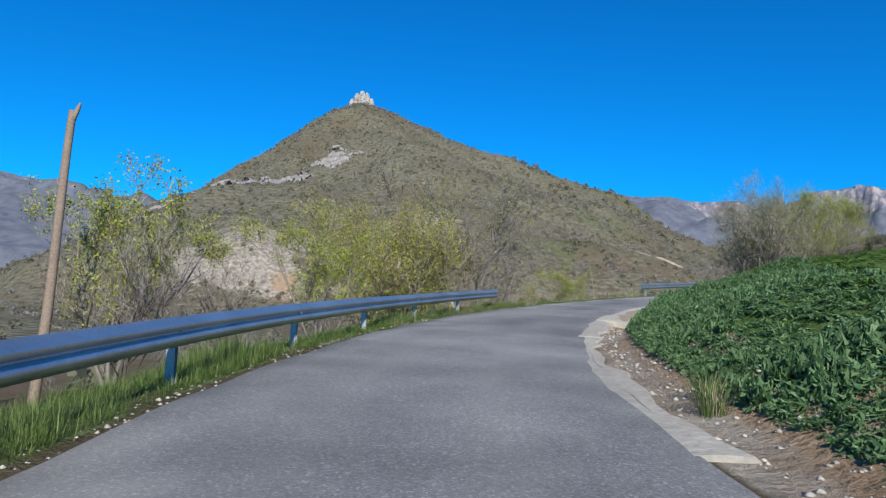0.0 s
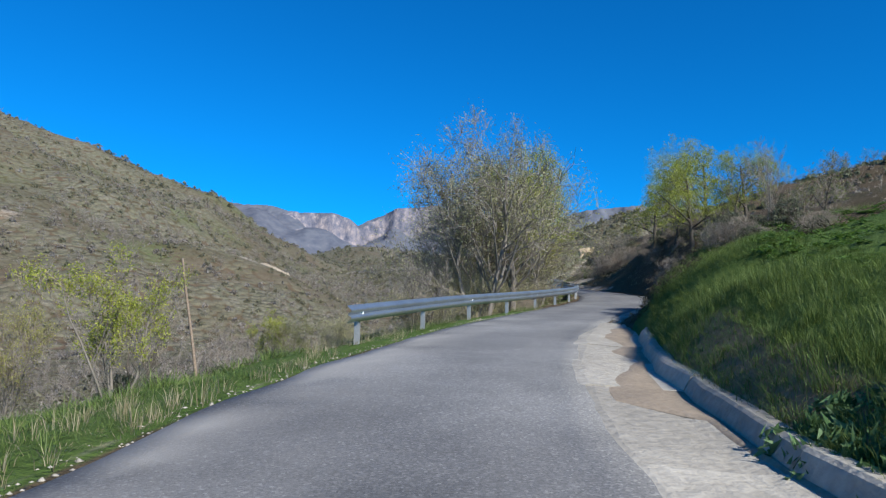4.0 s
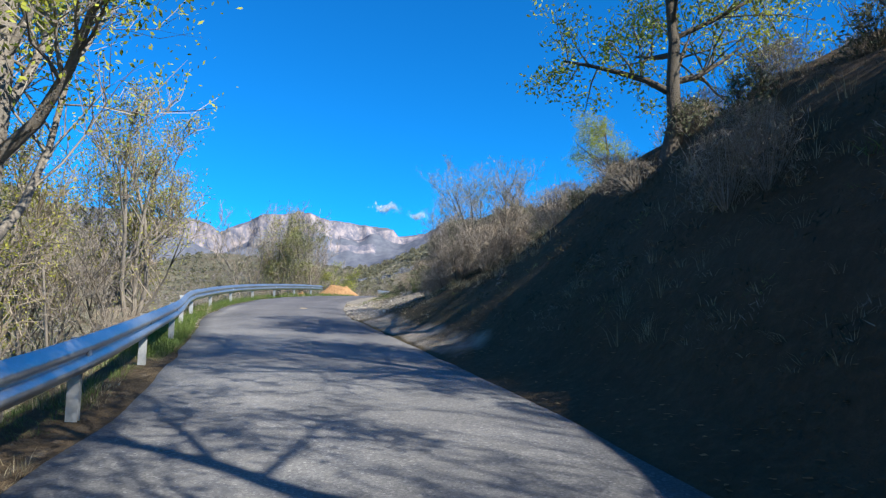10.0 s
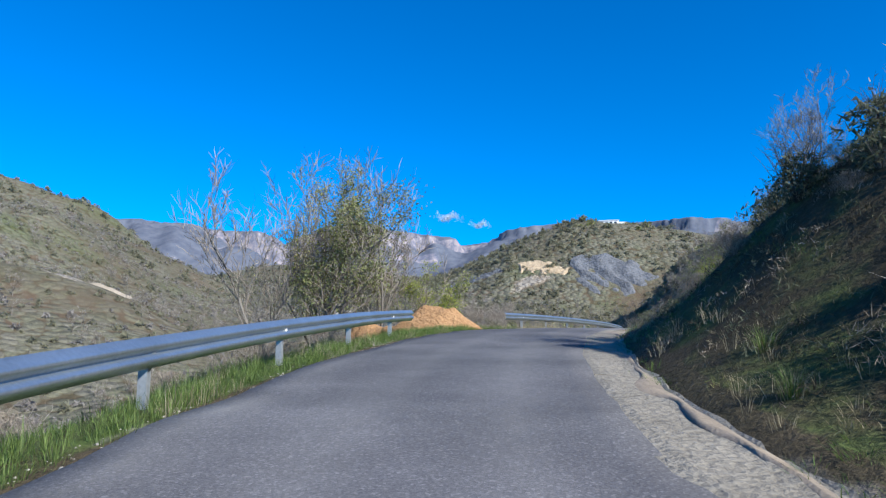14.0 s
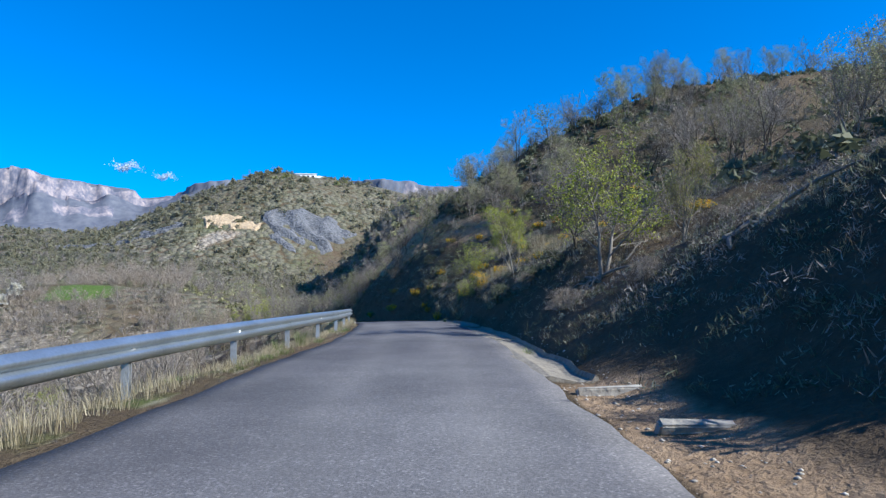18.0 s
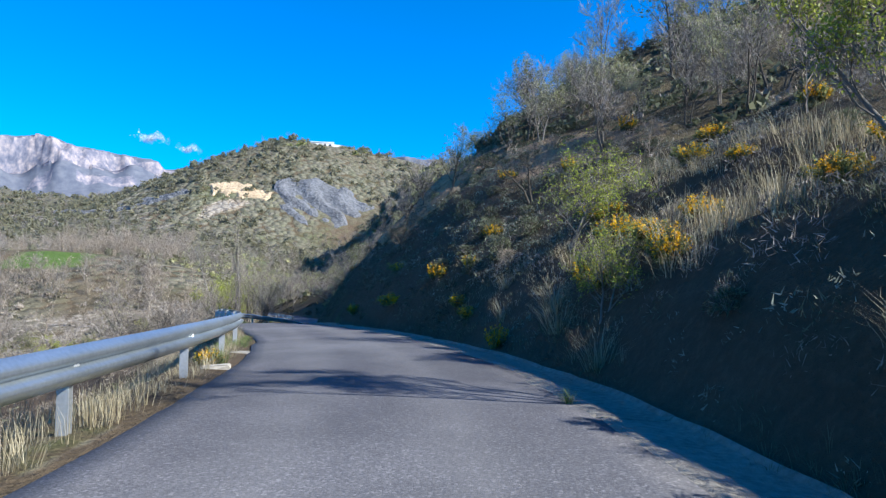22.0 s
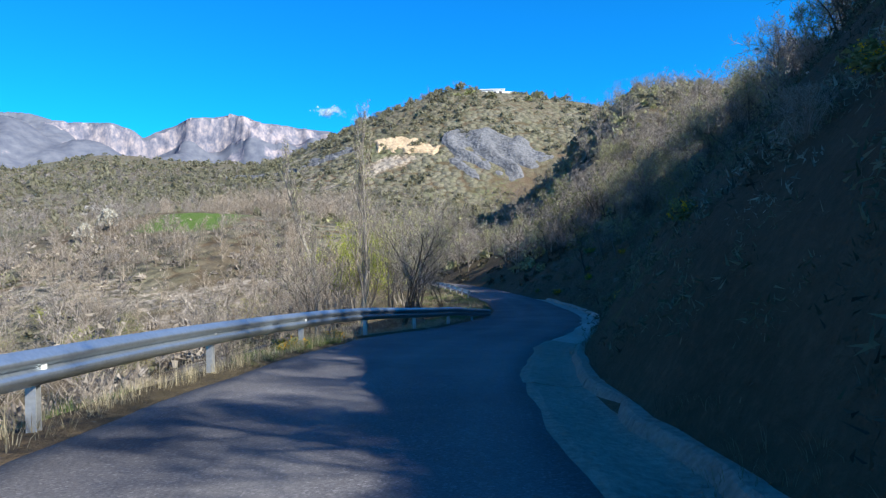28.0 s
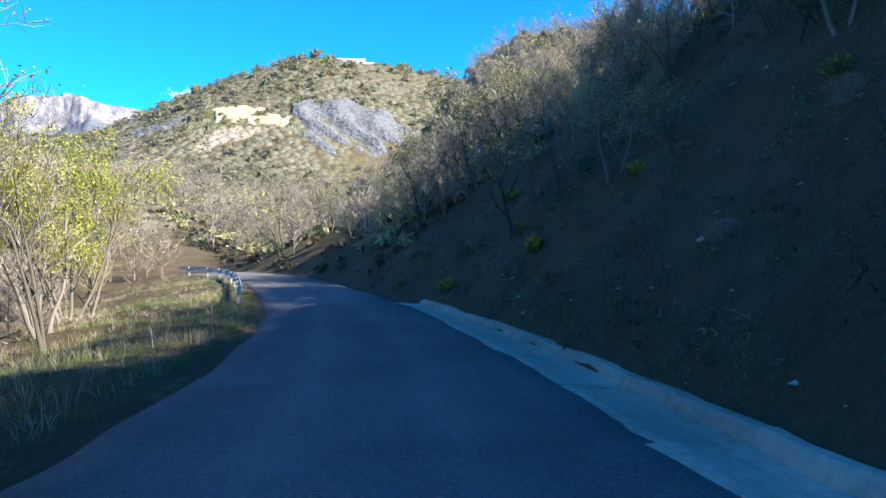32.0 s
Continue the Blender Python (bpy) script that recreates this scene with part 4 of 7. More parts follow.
def grow(seed, height, radius, stems=1, kids=(8, 7, 6), lengths=(0.5, 0.45, 0.45), lean=0.15, lift=0.25, start=0.3, droop=0.0, splay=0.9, wiggle=0.12, leaves=600, leaf=0.09, clump=0.25, leaf_low=0.35, twig_r=0.007):
    """A tree by branching: trunk and limbs, twigs, and leaves near the twig ends."""
    r = np.random.default_rng(seed)
    wood, limbs, twigs = {"v": [], "f": [], "n": 0}, {"v": [], "f": [], "n": 0}, {"v": [], "f": [], "n": 0}
    tips = []

    def branch(p0, d0, length, rad, level):
        n = (7, 5, 4, 3)[level]
        pts_, d = [p0], d0 / np.linalg.norm(d0)
        for k in range(n - 1):
            d = d + r.normal(0, wiggle * (1 + 0.4 * level), 3) + np.array([0, 0, (lift if level else 0.1) * 0.35 - droop * level * 0.12])
            d /= np.linalg.norm(d)
            pts_.append(pts_[-1] + d * length / (n - 1))
        pts_ = np.array(pts_)
        end = 0.35 if level == 0 else 0.3
        radii = rad * np.linspace(1, end, n)
        if level == 0:
            radii[0] *= 1.45
        if level < len(kids):
            tube((wood, limbs, twigs, twigs)[level], pts_, np.maximum(radii, twig_r), (7, 5, 3, 3)[level])
        else:
            w = np.cross(d, r.normal(0, 1, 3))
            w *= twig_r * 1.1 / (np.linalg.norm(w) + 1e-9)
            strip_ = np.stack([pts_ - w * np.array([[1.0], [0.75], [0.25]]), pts_ + w * np.array([[1.0], [0.75], [0.25]])], 1).reshape(-1, 3)
            twigs["v"].append(strip_)
            twigs["f"].append(np.array([[0, 1, 3, 2], [2, 3, 5, 4]]) + twigs["n"])
            twigs["n"] += 6
        if level >= len(kids):
            tips.append((pts_[-1], pts_[-2], length))
            return
        for k in range(kids[level]):
            f = start + (1 - start) * (k + r.uniform(0.1, 0.9)) / kids[level] if level == 0 else r.uniform(0.25, 1.0)
            q = f * (n - 1)
            i0 = min(int(q), n - 2)
            p = pts_[i0] + (pts_[i0 + 1] - pts_[i0]) * (q - i0)
            along = pts_[i0 + 1] - pts_[i0]
            along /= np.linalg.norm(along)
            side = r.normal(0, 1, 3)
            side -= along * (side @ along)
            side /= np.linalg.norm(side) + 1e-9
            dd = along * (1 - splay * 0.5) + side * splay + np.array([0, 0, lift])
            here = rad * (1 + (end - 1) * f)
            branch(p, dd, length * lengths[level] * r.uniform(0.7, 1.25) * (1.15 - 0.45 * f if level == 0 else 1), here * r.uniform(0.42, 0.62), level + 1)

    for k in range(stems):
        a = r.uniform(0, 6.28)
        l = lean * (0.4 if stems == 1 else 1)
        branch(np.array([math.cos(a) * 0.08 * (stems > 1), math.sin(a) * 0.08 * (stems > 1), -0.25]), np.array([math.cos(a) * l, math.sin(a) * l, 1.0]), height * r.uniform(0.85, 1.0) * 0.72, radius * (1 if stems == 1 else 0.7), 0)
    made = []
    for part_name, o in (("trunk", wood), ("branchwork", limbs), ("twigs", twigs)):
        made.append(bulk(part_name, np.concatenate(o["v"]), np.concatenate(o["f"])))
        made[-1].shade_smooth()
    leaf_mesh = None
    if leaves:
        t = np.array([a for a, _, _ in tips])
        b0 = np.array([c for _, c, _ in tips])
        zmin = leaf_low * height
        good = np.where(t[:, 2] > zmin * r.uniform(0.5, 1.2, len(t)))[0]
        pick = r.choice(good, leaves)
        k = r.uniform(0.2, 1.1, (leaves, 1))
        c = b0[pick] + (t[pick] - b0[pick]) * k + r.normal(0, clump * 0.35, (leaves, 3))
        e1 = r.normal(0, 1, (leaves, 3))
        e1 /= np.linalg.norm(e1, axis=1, keepdims=True)
        e2 = np.cross(e1, r.normal(0, 1, (leaves, 3)))
        e2 /= np.linalg.norm(e2, axis=1, keepdims=True) + 1e-9
        sz = leaf * r.uniform(0.6, 1.4, (leaves, 1))
        v = np.stack([c - e1 * sz, c + e2 * sz * 0.45, c + e1 * sz, c - e2 * sz * 0.45], 1).reshape(-1, 3)
        leaf_mesh = bulk("leaves", v, np.arange(leaves * 4).reshape(-1, 4))
    return made[0], made[1], made[2], leaf_mesh


def tree_kind(name, label, seed, bark, twig, leafmat, group, **shape):
    """Builds one tree as a thing with its parts, parked out of sight until it is copied."""
    trunk, limbs, twigs, leaf_mesh = grow(seed, **shape)
    root = new(name)
    tagged(root, label, "tree", group)
    shown("trunk", trunk, bark, root)
    tagged(shown("branchwork", limbs, bark, root), kind="stuff")
    tagged(shown("crown", twigs, twig, root), kind="stuff")
    if leaf_mesh:
        tagged(shown("foliage", leaf_mesh, leafmat, root), kind="stuff")
    return root


used = set()


def plant(kind, s, u, size=1.0, turn=None, sink=0.05, tilt=(0, 0), label=""):
    turn = rng.uniform(0, 6.28) if turn is None else turn
    m = Matrix.Translation(spot(s, u, sink)) @ Euler((radians(tilt[0]), radians(tilt[1]), turn)).to_matrix().to_4x4()
    if kind.name not in used:
        used.add(kind.name)
        ob = kind
        ob.matrix_basis = m @ Matrix.Scale(size, 4)
    else:
        ob = copy_thing(kind, m)
        ob.scale = (size, size, size * rng.uniform(0.94, 1.06))
        if "bush" in kind.name:
            ob.scale = (size * rng.uniform(0.8, 1.6), size * rng.uniform(0.7, 1.2), size * rng.uniform(0.65, 1.1))
    if label:
        ob["label"] = label
    return ob


ROADSIDE, HILLSIDE, VALLEY = "roadside trees", "trees on the bank", "valley trees"
old_grey = tree_kind("old_tree", "large old grey tree in a dense haze of twigs and buds", 3, BARK, TWIG, LEAF_HAZE, ROADSIDE, height=10.5, radius=0.15, stems=4, kids=(10, 9, 13), lengths=(0.5, 0.5, 0.46), lift=0.3, start=0.2, droop=0.15, leaves=28000, leaf=0.036, clump=0.45, leaf_low=0.1, lean=0.45, twig_r=0.009)
old_grey2 = tree_kind("old_tree", "tall grey-barked tree with twiggy crown and young leaves", 5, BARK, TWIG, LEAF_LIME, ROADSIDE, height=11, radius=0.2, stems=1, kids=(18, 10, 12), lengths=(0.5, 0.5, 0.45), lift=0.35, start=0.24, leaves=22000, leaf=0.041, clump=0.45, leaf_low=0.15, lean=0.2, twig_r=0.009)
crooked = tree_kind("crooked_tree", "crooked leafless tree with wide grey limbs", 6, BARK_PALE, BARK, LEAF_YELLOW, ROADSIDE, height=6.6, radius=0.12, stems=2, kids=(10, 9, 15), lengths=(0.58, 0.5, 0.42), lift=0.3, start=0.2, splay=0.95, wiggle=0.13, leaves=2600, leaf=0.035, lean=0.3, twig_r=0.008)
lime = tree_kind("young_tree", "slender roadside tree in yellow-green young leaf", 8, BARK, TWIG_WARM, LEAF_LIME, ROADSIDE, height=6, radius=0.08, stems=4, kids=(8, 6, 8), lengths=(0.42, 0.45, 0.45), lift=0.5, start=0.25, leaves=11000, leaf=0.038, lean=0.35)
broad = tree_kind("young_tree", "broad rounded tree in dense yellow-green young leaf", 28, BARK, TWIG_WARM, LEAF_YELLOW, ROADSIDE, height=6, radius=0.08, stems=6, kids=(9, 7, 9), lengths=(0.5, 0.5, 0.45), lift=0.35, start=0.12, leaves=26000, leaf=0.036, clump=0.4, leaf_low=0.08, lean=0.55)
thicket = tree_kind("thicket", "dense roadside thicket in a pale haze of young leaf", 33, BARK, TWIG, LEAF_HAZE, ROADSIDE, height=5, radius=0.06, stems=7, kids=(8, 6, 8), lengths=(0.5, 0.5, 0.45), lift=0.35, start=0.06, leaves=15000, leaf=0.036, clump=0.45, leaf_low=0.0, lean=0.6)
haze = tree_kind("young_tree", "thin pale tree with a light green haze of buds", 9, BARK, TWIG_WARM, LEAF_YELLOW, ROADSIDE, height=7, radius=0.09, stems=3, kids=(9, 7, 10), lengths=(0.42, 0.45, 0.42), lift=0.45, start=0.15, leaves=8000, leaf=0.028, leaf_low=0.15, lean=0.25)
oak = tree_kind("oak_tree", "dark-stemmed oak with spreading limbs and new leaves", 12, BARK_DARK, BARK, LEAF_LIME, HILLSIDE, height=8.2, radius=0.19, kids=(12, 9, 8), lengths=(0.62, 0.5, 0.44), lift=0.1, start=0.25, splay=1.1, leaves=17000, leaf=0.052, clump=0.38, leaf_low=0.1)
bare = tree_kind("bare_tree", "leafless tree with fine grey twigs", 14, BARK_DARK, TWIG, None, VALLEY, height=6, radius=0.075, stems=3, kids=(8, 7, 9), lengths=(0.45, 0.48, 0.45), lift=0.4, start=0.2, leaves=0, lean=0.25)
bare2 = tree_kind("bare_tree", "leafless branching tree with warm grey twigs", 15, BARK, TWIG_WARM, None, VALLEY, height=7, radius=0.075, stems=2, kids=(11, 7, 9), lengths=(0.42, 0.45, 0.42), lift=0.5, start=0.15, leaves=0, lean=0.18)
slim = tree_kind("slim_tree", "slim many-stemmed tree with dark stems and a pale veil of buds", 31, BARK_DARK, TWIG, LEAF_HAZE, VALLEY, height=8.5, radius=0.07, stems=2, kids=(12, 6, 7), lengths=(0.36, 0.48, 0.45), lift=0.45, start=0.2, splay=0.9, leaves=900, leaf=0.035, lean=0.25, twig_r=0.006)
gnarled = tree_kind("bare_tree", "small gnarled dark leafless tree", 16, BARK_DARK, BARK_DARK, None, HILLSIDE, height=4, radius=0.09, stems=2, kids=(7, 6, 8), lengths=(0.6, 0.5, 0.45), lift=0.1, start=0.3, splay=1.15, wiggle=0.25, leaves=0, lean=0.45)
poplar = tree_kind("poplar", "tall narrow bare poplar with upright pale branches", 18, BARK_PALE, TWIG, LEAF_HAZE, VALLEY, height=13, radius=0.09, kids=(30, 6, 6), lengths=(0.17, 0.5, 0.5), lift=1.1, start=0.12, splay=0.75, wiggle=0.08, leaves=900, leaf=0.04)
walnut = tree_kind("walnut_tree", "small two-stemmed tree with yellow-green leaves on the bank", 21, BARK, BARK, LEAF_LIME, HILLSIDE, height=5.0, radius=0.10, stems=2, kids=(9, 7, 7), lengths=(0.6, 0.48, 0.42), lift=0.2, start=0.3, leaves=4600, leaf=0.045, clump=0.25, leaf_low=0.2, lean=0.45)
hill_oak = tree_kind("hill_tree", "twiggy half-bare tree on the hillside", 23, BARK_DARK, TWIG, LEAF_OLIVE, HILLSIDE, height=5.5, radius=0.085, stems=1, kids=(10, 7, 8), lengths=(0.55, 0.5, 0.45), lift=0.3, start=0.25, leaves=900, leaf=0.07, clump=0.3)
hill_grey = tree_kind("hill_tree", "leafless grey tree with a dense twiggy crown on the slope", 27, BARK_DARK, TWIG, None, HILLSIDE, height=5.8, radius=0.08, stems=2, kids=(8, 7, 9), lengths=(0.5, 0.5, 0.45), lift=0.35, start=0.25, leaves=0, lean=0.3, twig_r=0.009)
hill_lime = tree_kind("hill_tree", "small hillside tree in pale green young leaf", 29, BARK, TWIG, LEAF_HAZE, HILLSIDE, height=5.2, radius=0.075, stems=2, kids=(8, 6, 6), lengths=(0.5, 0.5, 0.45), lift=0.35, start=0.25, leaves=3000, leaf=0.042, clump=0.3, lean=0.3)
olive = tree_kind("olive_tree", "rounded olive-green roadside tree", 25, BARK, TWIG_WARM, LEAF_OLIVE, ROADSIDE, height=6.5, radius=0.10, stems=3, kids=(8, 7, 6), lengths=(0.45, 0.45, 0.42), lift=0.35, start=0.15, leaves=11000, leaf=0.036, clump=0.4, leaf_low=0.1, lean=0.3)

# valley side, along the road
for s, u, k, kind, turn in ((17.6, -11.6, 1.25, lime, 0.3), (16, -9.8, .95, bare, 1), (12, -13, 1.1, bare2, 2), (13, -15.5, 1.2, bare, 3), (20, -14.5, .95, bare2, 4), (24, -13, .9, bare, 5), (9, -10.5, .8, bare, 2.5),
                            (17.0, -4.7, .74, lime, 1.0), (26.6, -7.7, 1.28, broad, 2.0), (30.0, -10.0, 1.1, broad, 4.0), (24.0, -8.8, .7, bare, 3.0), (30.5, -6.4, .6, bare2, 2.2), (31.0, -6.8, 1.35, crooked, 3.4), (40, -12, 1.0, bare, 1.3),
                            (46.5, -11.2, .82, lime, 0.9), (43.5, -15, .8, bare2, 1), (51, -15, .8, bare, 2), (54.4, -11.2, .45, olive, 1), (55.5, -12.6, .5, lime, 2), (48, -17, .7, haze, 3),
                            (62, -5.8, 1.2, old_grey, 0.6), (57.5, -10.5, .5, thicket, 1.9), (60.5, -7.8, .7, thicket, 0.4), (63.5, -6.6, .8, thicket, 2.8), (66, -8.2, .9, thicket, 5.1), (68.5, -6.0, .75, thicket, 1.2), (71.5, -6.6, .8, thicket, 3.6), (73, -8.5, 1.0, thicket, 0.9), (76, -6.4, .8, thicket, 4.4), (78.5, -5.2, .7, thicket, 2.0), (81, -7.2, .9, thicket, 5.6), (86.5, -6.4, .7, thicket, 3.1), (92, -8.0, .8, thicket, 0.2), (103, -8.5, .6, thicket, 1.6), (106, -10, .7, thicket, 4.0), (66.5, -5.2, 1.0, old_grey2, 2.0), (70, -8.0, 1.1, old_grey, 3.9), (74.5, -4.9, .92, old_grey2, 1.2), (79, -7.0, .95, old_grey, 5.0), (84.5, -3.75, .95, old_grey2, 4.2),
                            (77.5, -4.4, .85, haze, 1), (59, -7.5, .8, bare, 2), (64, -9, 1.0, bare2, 1), (82, -5.5, 1.0, haze, 2), (89.5, -6, 1.1, haze, 3),
                            (100.2, -5.2, 1.5, haze, 0.4), (102.0, -6.2, 1.5, haze, 2.9), (99, -7.5, 1.4, haze, 5), (98, -7, 1.1, bare2, 1), (97.5, -5.2, .8, bare, 4),
                            (130, -10, 1.6, olive, 0.0), (131.5, -11.5, 1.6, haze, 1.7), (133, -9.4, 1.5, bare2, 0.9), (134, -10.5, 1.5, bare, 2), (135.5, -7.6, .95, lime, 0.0), (129, -12, 1.5, bare2, 3),
                            (145, -8, .7, bare, 1), (178, -9, .8, gnarled, 1), (199, -7.4, .9, gnarled, 2), (205, -6.8, 1.0, gnarled, 0.7),
                            (229.6, -8.7, 1.2, poplar, 0.3), (228.4, -10.7, 1.0, poplar, 1.3), (225.2, -5.8, .95, slim, 5.1), (231.2, -4.7, .6, slim, 3.3), (226.4, -6.2, 1.0, slim, 0.2), (229.2, -5.4, .95, slim, 2.4), (231.5, -6.4, .9, slim, 1), (222, -8, .9, bare2, 3), (224.5, -9.5, .9, slim, 4), (234, -8.2, 1.0, slim, 1), (219, -8.6, .7, bare2, 2), (216, -9.5, .6, bare, 2),
                            (236, -6.8, .9, slim, 5), (238.6, -7.4, 1.1, slim, 1.0), (247, -7.6, 1.1, slim, 2), (250, -8.5, 1.2, lime, 1), (255, -9, 1.2, lime, 3), (262, -9.5, 1.2, haze, 2), (243, -9, 1.1, slim, 4), (240.5, -11, 1.2, lime, 4), (246, -12, 1.3, lime, 2)):
    plant(kind, s, u, k, turn)

# the bank side
for s, u, k, kind, turn in ((62, 8.5, .6, hill_oak, 1), (75.9, 5.0, .78, oak, 0.8), (78, 8, .85, hill_oak, 2), (74.6, 8.9, .85, bare2, 0.4), (70, 9.5, .6, hill_oak, 3), (82.0, 5.5, .95, hill_oak, 2.2), (80.2, 7.2, .8, oak, 1.1), (87.0, 5.8, .8, oak, 4.4), (78.8, 9.2, .75, oak, 5.5),
                            (114.5, 15, .55, oak, 0.5), (97.6, 4.6, .5, bare, 2), (98.8, 4.9, .42, bare, 3), (96.4, 5.2, .5, slim, 4), (95.2, 4.4, .42, bare, 5), (94, 5.4, .5, slim, 1), (96.5, 6.8, .5, bare, 3.3), (97.4, 5.6, .6, slim, 2),
                            (118.6, 5.6, .4, bare, 0.5), (119.6, 6.2, .4, bare2, 1), (122.5, 6.4, .6, gnarled, 2), (116, 8, .5, hill_oak, 3), (152.7, 5.1, .9, walnut, 2.6), (151.8, 7.0, .5, haze, 1), (166.6, 5.2, .66, lime, 0.6),
                            (157, 5.4, .8, gnarled, 1), (176.3, 5.1, .62, walnut, 0.9), (171.2, 3.6, .36, walnut, 2.4), (184, 7.6, .75, gnarled, 0.3), (193, 5.0, .55, gnarled, 1.2), (197.5, 6.0, .8, gnarled, 2), (201, 8.0, .8, gnarled, 4), (195, 8, .8, hill_oak, 1)):
    plant(kind, s, u, k, turn)
for k in range(34):
    plant((haze, olive, lime, haze)[k % 4], rng.uniform(150, 288), -16 - 46 * rng.uniform(), rng.uniform(0.45, 0.85))
CROWNS = (hill_grey, hill_oak, hill_grey, hill_lime, gnarled, hill_grey)
for k in range(74):
    plant(CROWNS[k % 6], rng.uniform(136, 208), 19 + 18 * rng.uniform() ** 1.2, rng.uniform(0.75, 1.25))
for k in range(50):
    plant(CROWNS[k % 4], rng.uniform(138, 215), rng.uniform(32, 66), rng.uniform(0.75, 1.15))
for k in range(46):
    plant(CROWNS[k % 6], rng.uniform(210, 242), rng.uniform(8, 30), rng.uniform(0.5, 0.9))
for k in range(46):
    plant((hill_grey, hill_lime, hill_grey, hill_oak)[k % 4], rng.uniform(222, 262), rng.uniform(18, 46), rng.uniform(0.7, 1.05))
for k in range(70):
    plant(CROWNS[k % 4], rng.uniform(238, 268), 5 + 36 * rng.uniform() ** 1.2, rng.uniform(0.6, 1.1))
for k in range(90):
    plant((hill_grey, hill_grey, hill_lime, hill_oak, bare)[k % 5], rng.uniform(260, 316), rng.uniform(4, 46), rng.uniform(0.8, 1.35))
for k in range(60):
    plant((bare2, bare, slim)[k % 3], rng.uniform(140, 285), rng.uniform(-46, -10.5), rng.uniform(0.55, 1.0))
for k in range(24):
    plant(CROWNS[k % 6], rng.uniform(176, 206), rng.uniform(10.5, 18), rng.uniform(0.55, 0.9))
for k in range(30):
    plant((hill_grey, gnarled, hill_oak)[k % 3], rng.uniform(212, 256), rng.uniform(6, 16), rng.uniform(0.35, 0.62))

# ---------------------------------------------------------------- plant templates
def shards(seed, count, size, flat=0.8, tall=1.0, sliver=0.5, up=0.0):
    """Small triangles filling a rough mound of radius one and height one, as foliage."""
    r = np.random.default_rng(seed)
    a, h = r.uniform(0, 6.28, count), r.uniform(0.02, 1.0, count)
    lump = 0.75 + 0.35 * np.sin(a * 2 + seed) * np.cos(a * 3 + h * 4)
    rad = np.sqrt(r.uniform(0.15, 1, count)) * np.sqrt(np.clip(1 - (h * 0.95) ** 2, 0.02, 1)) * lump
    c = np.stack([np.cos(a) * rad, np.sin(a) * rad, h * tall], -1)
    e1 = r.normal(0, 1, (count, 3)) + np.array([0, 0, up])
    e1 /= np.linalg.norm(e1, axis=1, keepdims=True)
    e2 = np.cross(e1, r.normal(0, 1, (count, 3)))
    e2 /= np.linalg.norm(e2, axis=1, keepdims=True)
    k = size * r.uniform(0.6, 1.5, (count, 1))
    v = np.stack([c - e1 * k * 0.5 - e2 * k * sliver * 0.5, c - e1 * k * 0.3 + e2 * k * sliver * 0.5, c + e1 * k], 1)
    return v.reshape(-1, 3)


def blades(seed, count, spread, bend, width):
    """A tuft: narrow two-piece blades that lean outwards; height one."""
    r = np.random.default_rng(seed)
    a = r.uniform(0, 6.28, count)
    base = np.stack([np.cos(a), np.sin(a), 0 * a], -1) * r.uniform(0, spread, (count, 1))
    out = np.stack([np.cos(a + r.normal(0, 0.5, count)), np.sin(a + r.normal(0, 0.5, count)), 0 * a], -1)
    side = np.stack([-out[:, 1], out[:, 0], 0 * a], -1) * width
    h = r.uniform(0.55, 1.0, (count, 1))
    up = np.array([[0, 0, 1.0]])
    mid = base + up * h * 0.6 + out * bend * 0.3
    tip = base + up * h + out * bend * r.uniform(0.5, 1.3, (count, 1))
    v = np.stack([base - side, base + side, mid + side * 0.7, mid - side * 0.7, tip], 1)
    f = np.array([[0, 1, 2], [0, 2, 3], [3, 2, 4]])
    faces_ = (f[None] + (np.arange(count) * 5)[:, None, None]).reshape(-1, 3)
    return v.reshape(-1, 3), faces_


def tri(n):
    return np.arange(n * 3).reshape(-1, 3)


def on_land(s, side, d, sink=0.05):
    x, y, z = land(s, np.full(s.shape, side), d)
    return x, y, z - sink


def rows(x, y, z, size, height):
    return np.stack([x, y, z, size, height, rng.uniform(0, 6.28, len(x))], -1)


def stuff(ob, label, category):
    if ob:
        tagged(ob, label, category, kind="stuff")
    return ob


# ---------------------------------------------------------------- woods and scrub far off
def mini_tree(seed, limbs=15, twigs=8, haze_count=18):
    """A leafless tree for woods some way off: height one, stem, limbs and twigs as thin blades."""
    r = np.random.default_rng(seed)
    out = []

    def blade(p, q, w):
        d = q - p
        side = np.cross(d, r.normal(0, 1, 3))
        side = side / (np.linalg.norm(side) + 1e-9) * w
        out.append([p - side, p + side, q])

    top = np.array([r.normal(0, 0.05), r.normal(0, 0.05), 0.8])
    for k in range(2):
        blade(np.array([0, 0, -0.06]), top, 0.012)
    for k in range(limbs):
        f = r.uniform(0.2, 0.95)
        p = top * f
        a = r.uniform(0, 6.28)
        q = p + np.array([math.cos(a) * 0.26 * (1.1 - 0.6 * f), math.sin(a) * 0.26 * (1.1 - 0.6 * f), r.uniform(0.10, 0.30)]) * r.uniform(0.7, 1.2)
        blade(p, q, 0.0062)
        for j in range(twigs):
            g = r.uniform(0.25, 1.0)
            b0 = p + (q - p) * g
            blade(b0, b0 + (q - p) * 0.35 + r.normal(0, 0.055, 3) + np.array([0, 0, 0.05]), 0.0036)
    for k in range(haze_count):
        c = out[r.integers(3, len(out))][2] + r.normal(0, 0.02, 3)
        e = r.normal(0, 0.022, (3, 3))
        out.append([c + e[0], c + e[1], c + e[2]])
    return np.array(out).reshape(-1, 3)


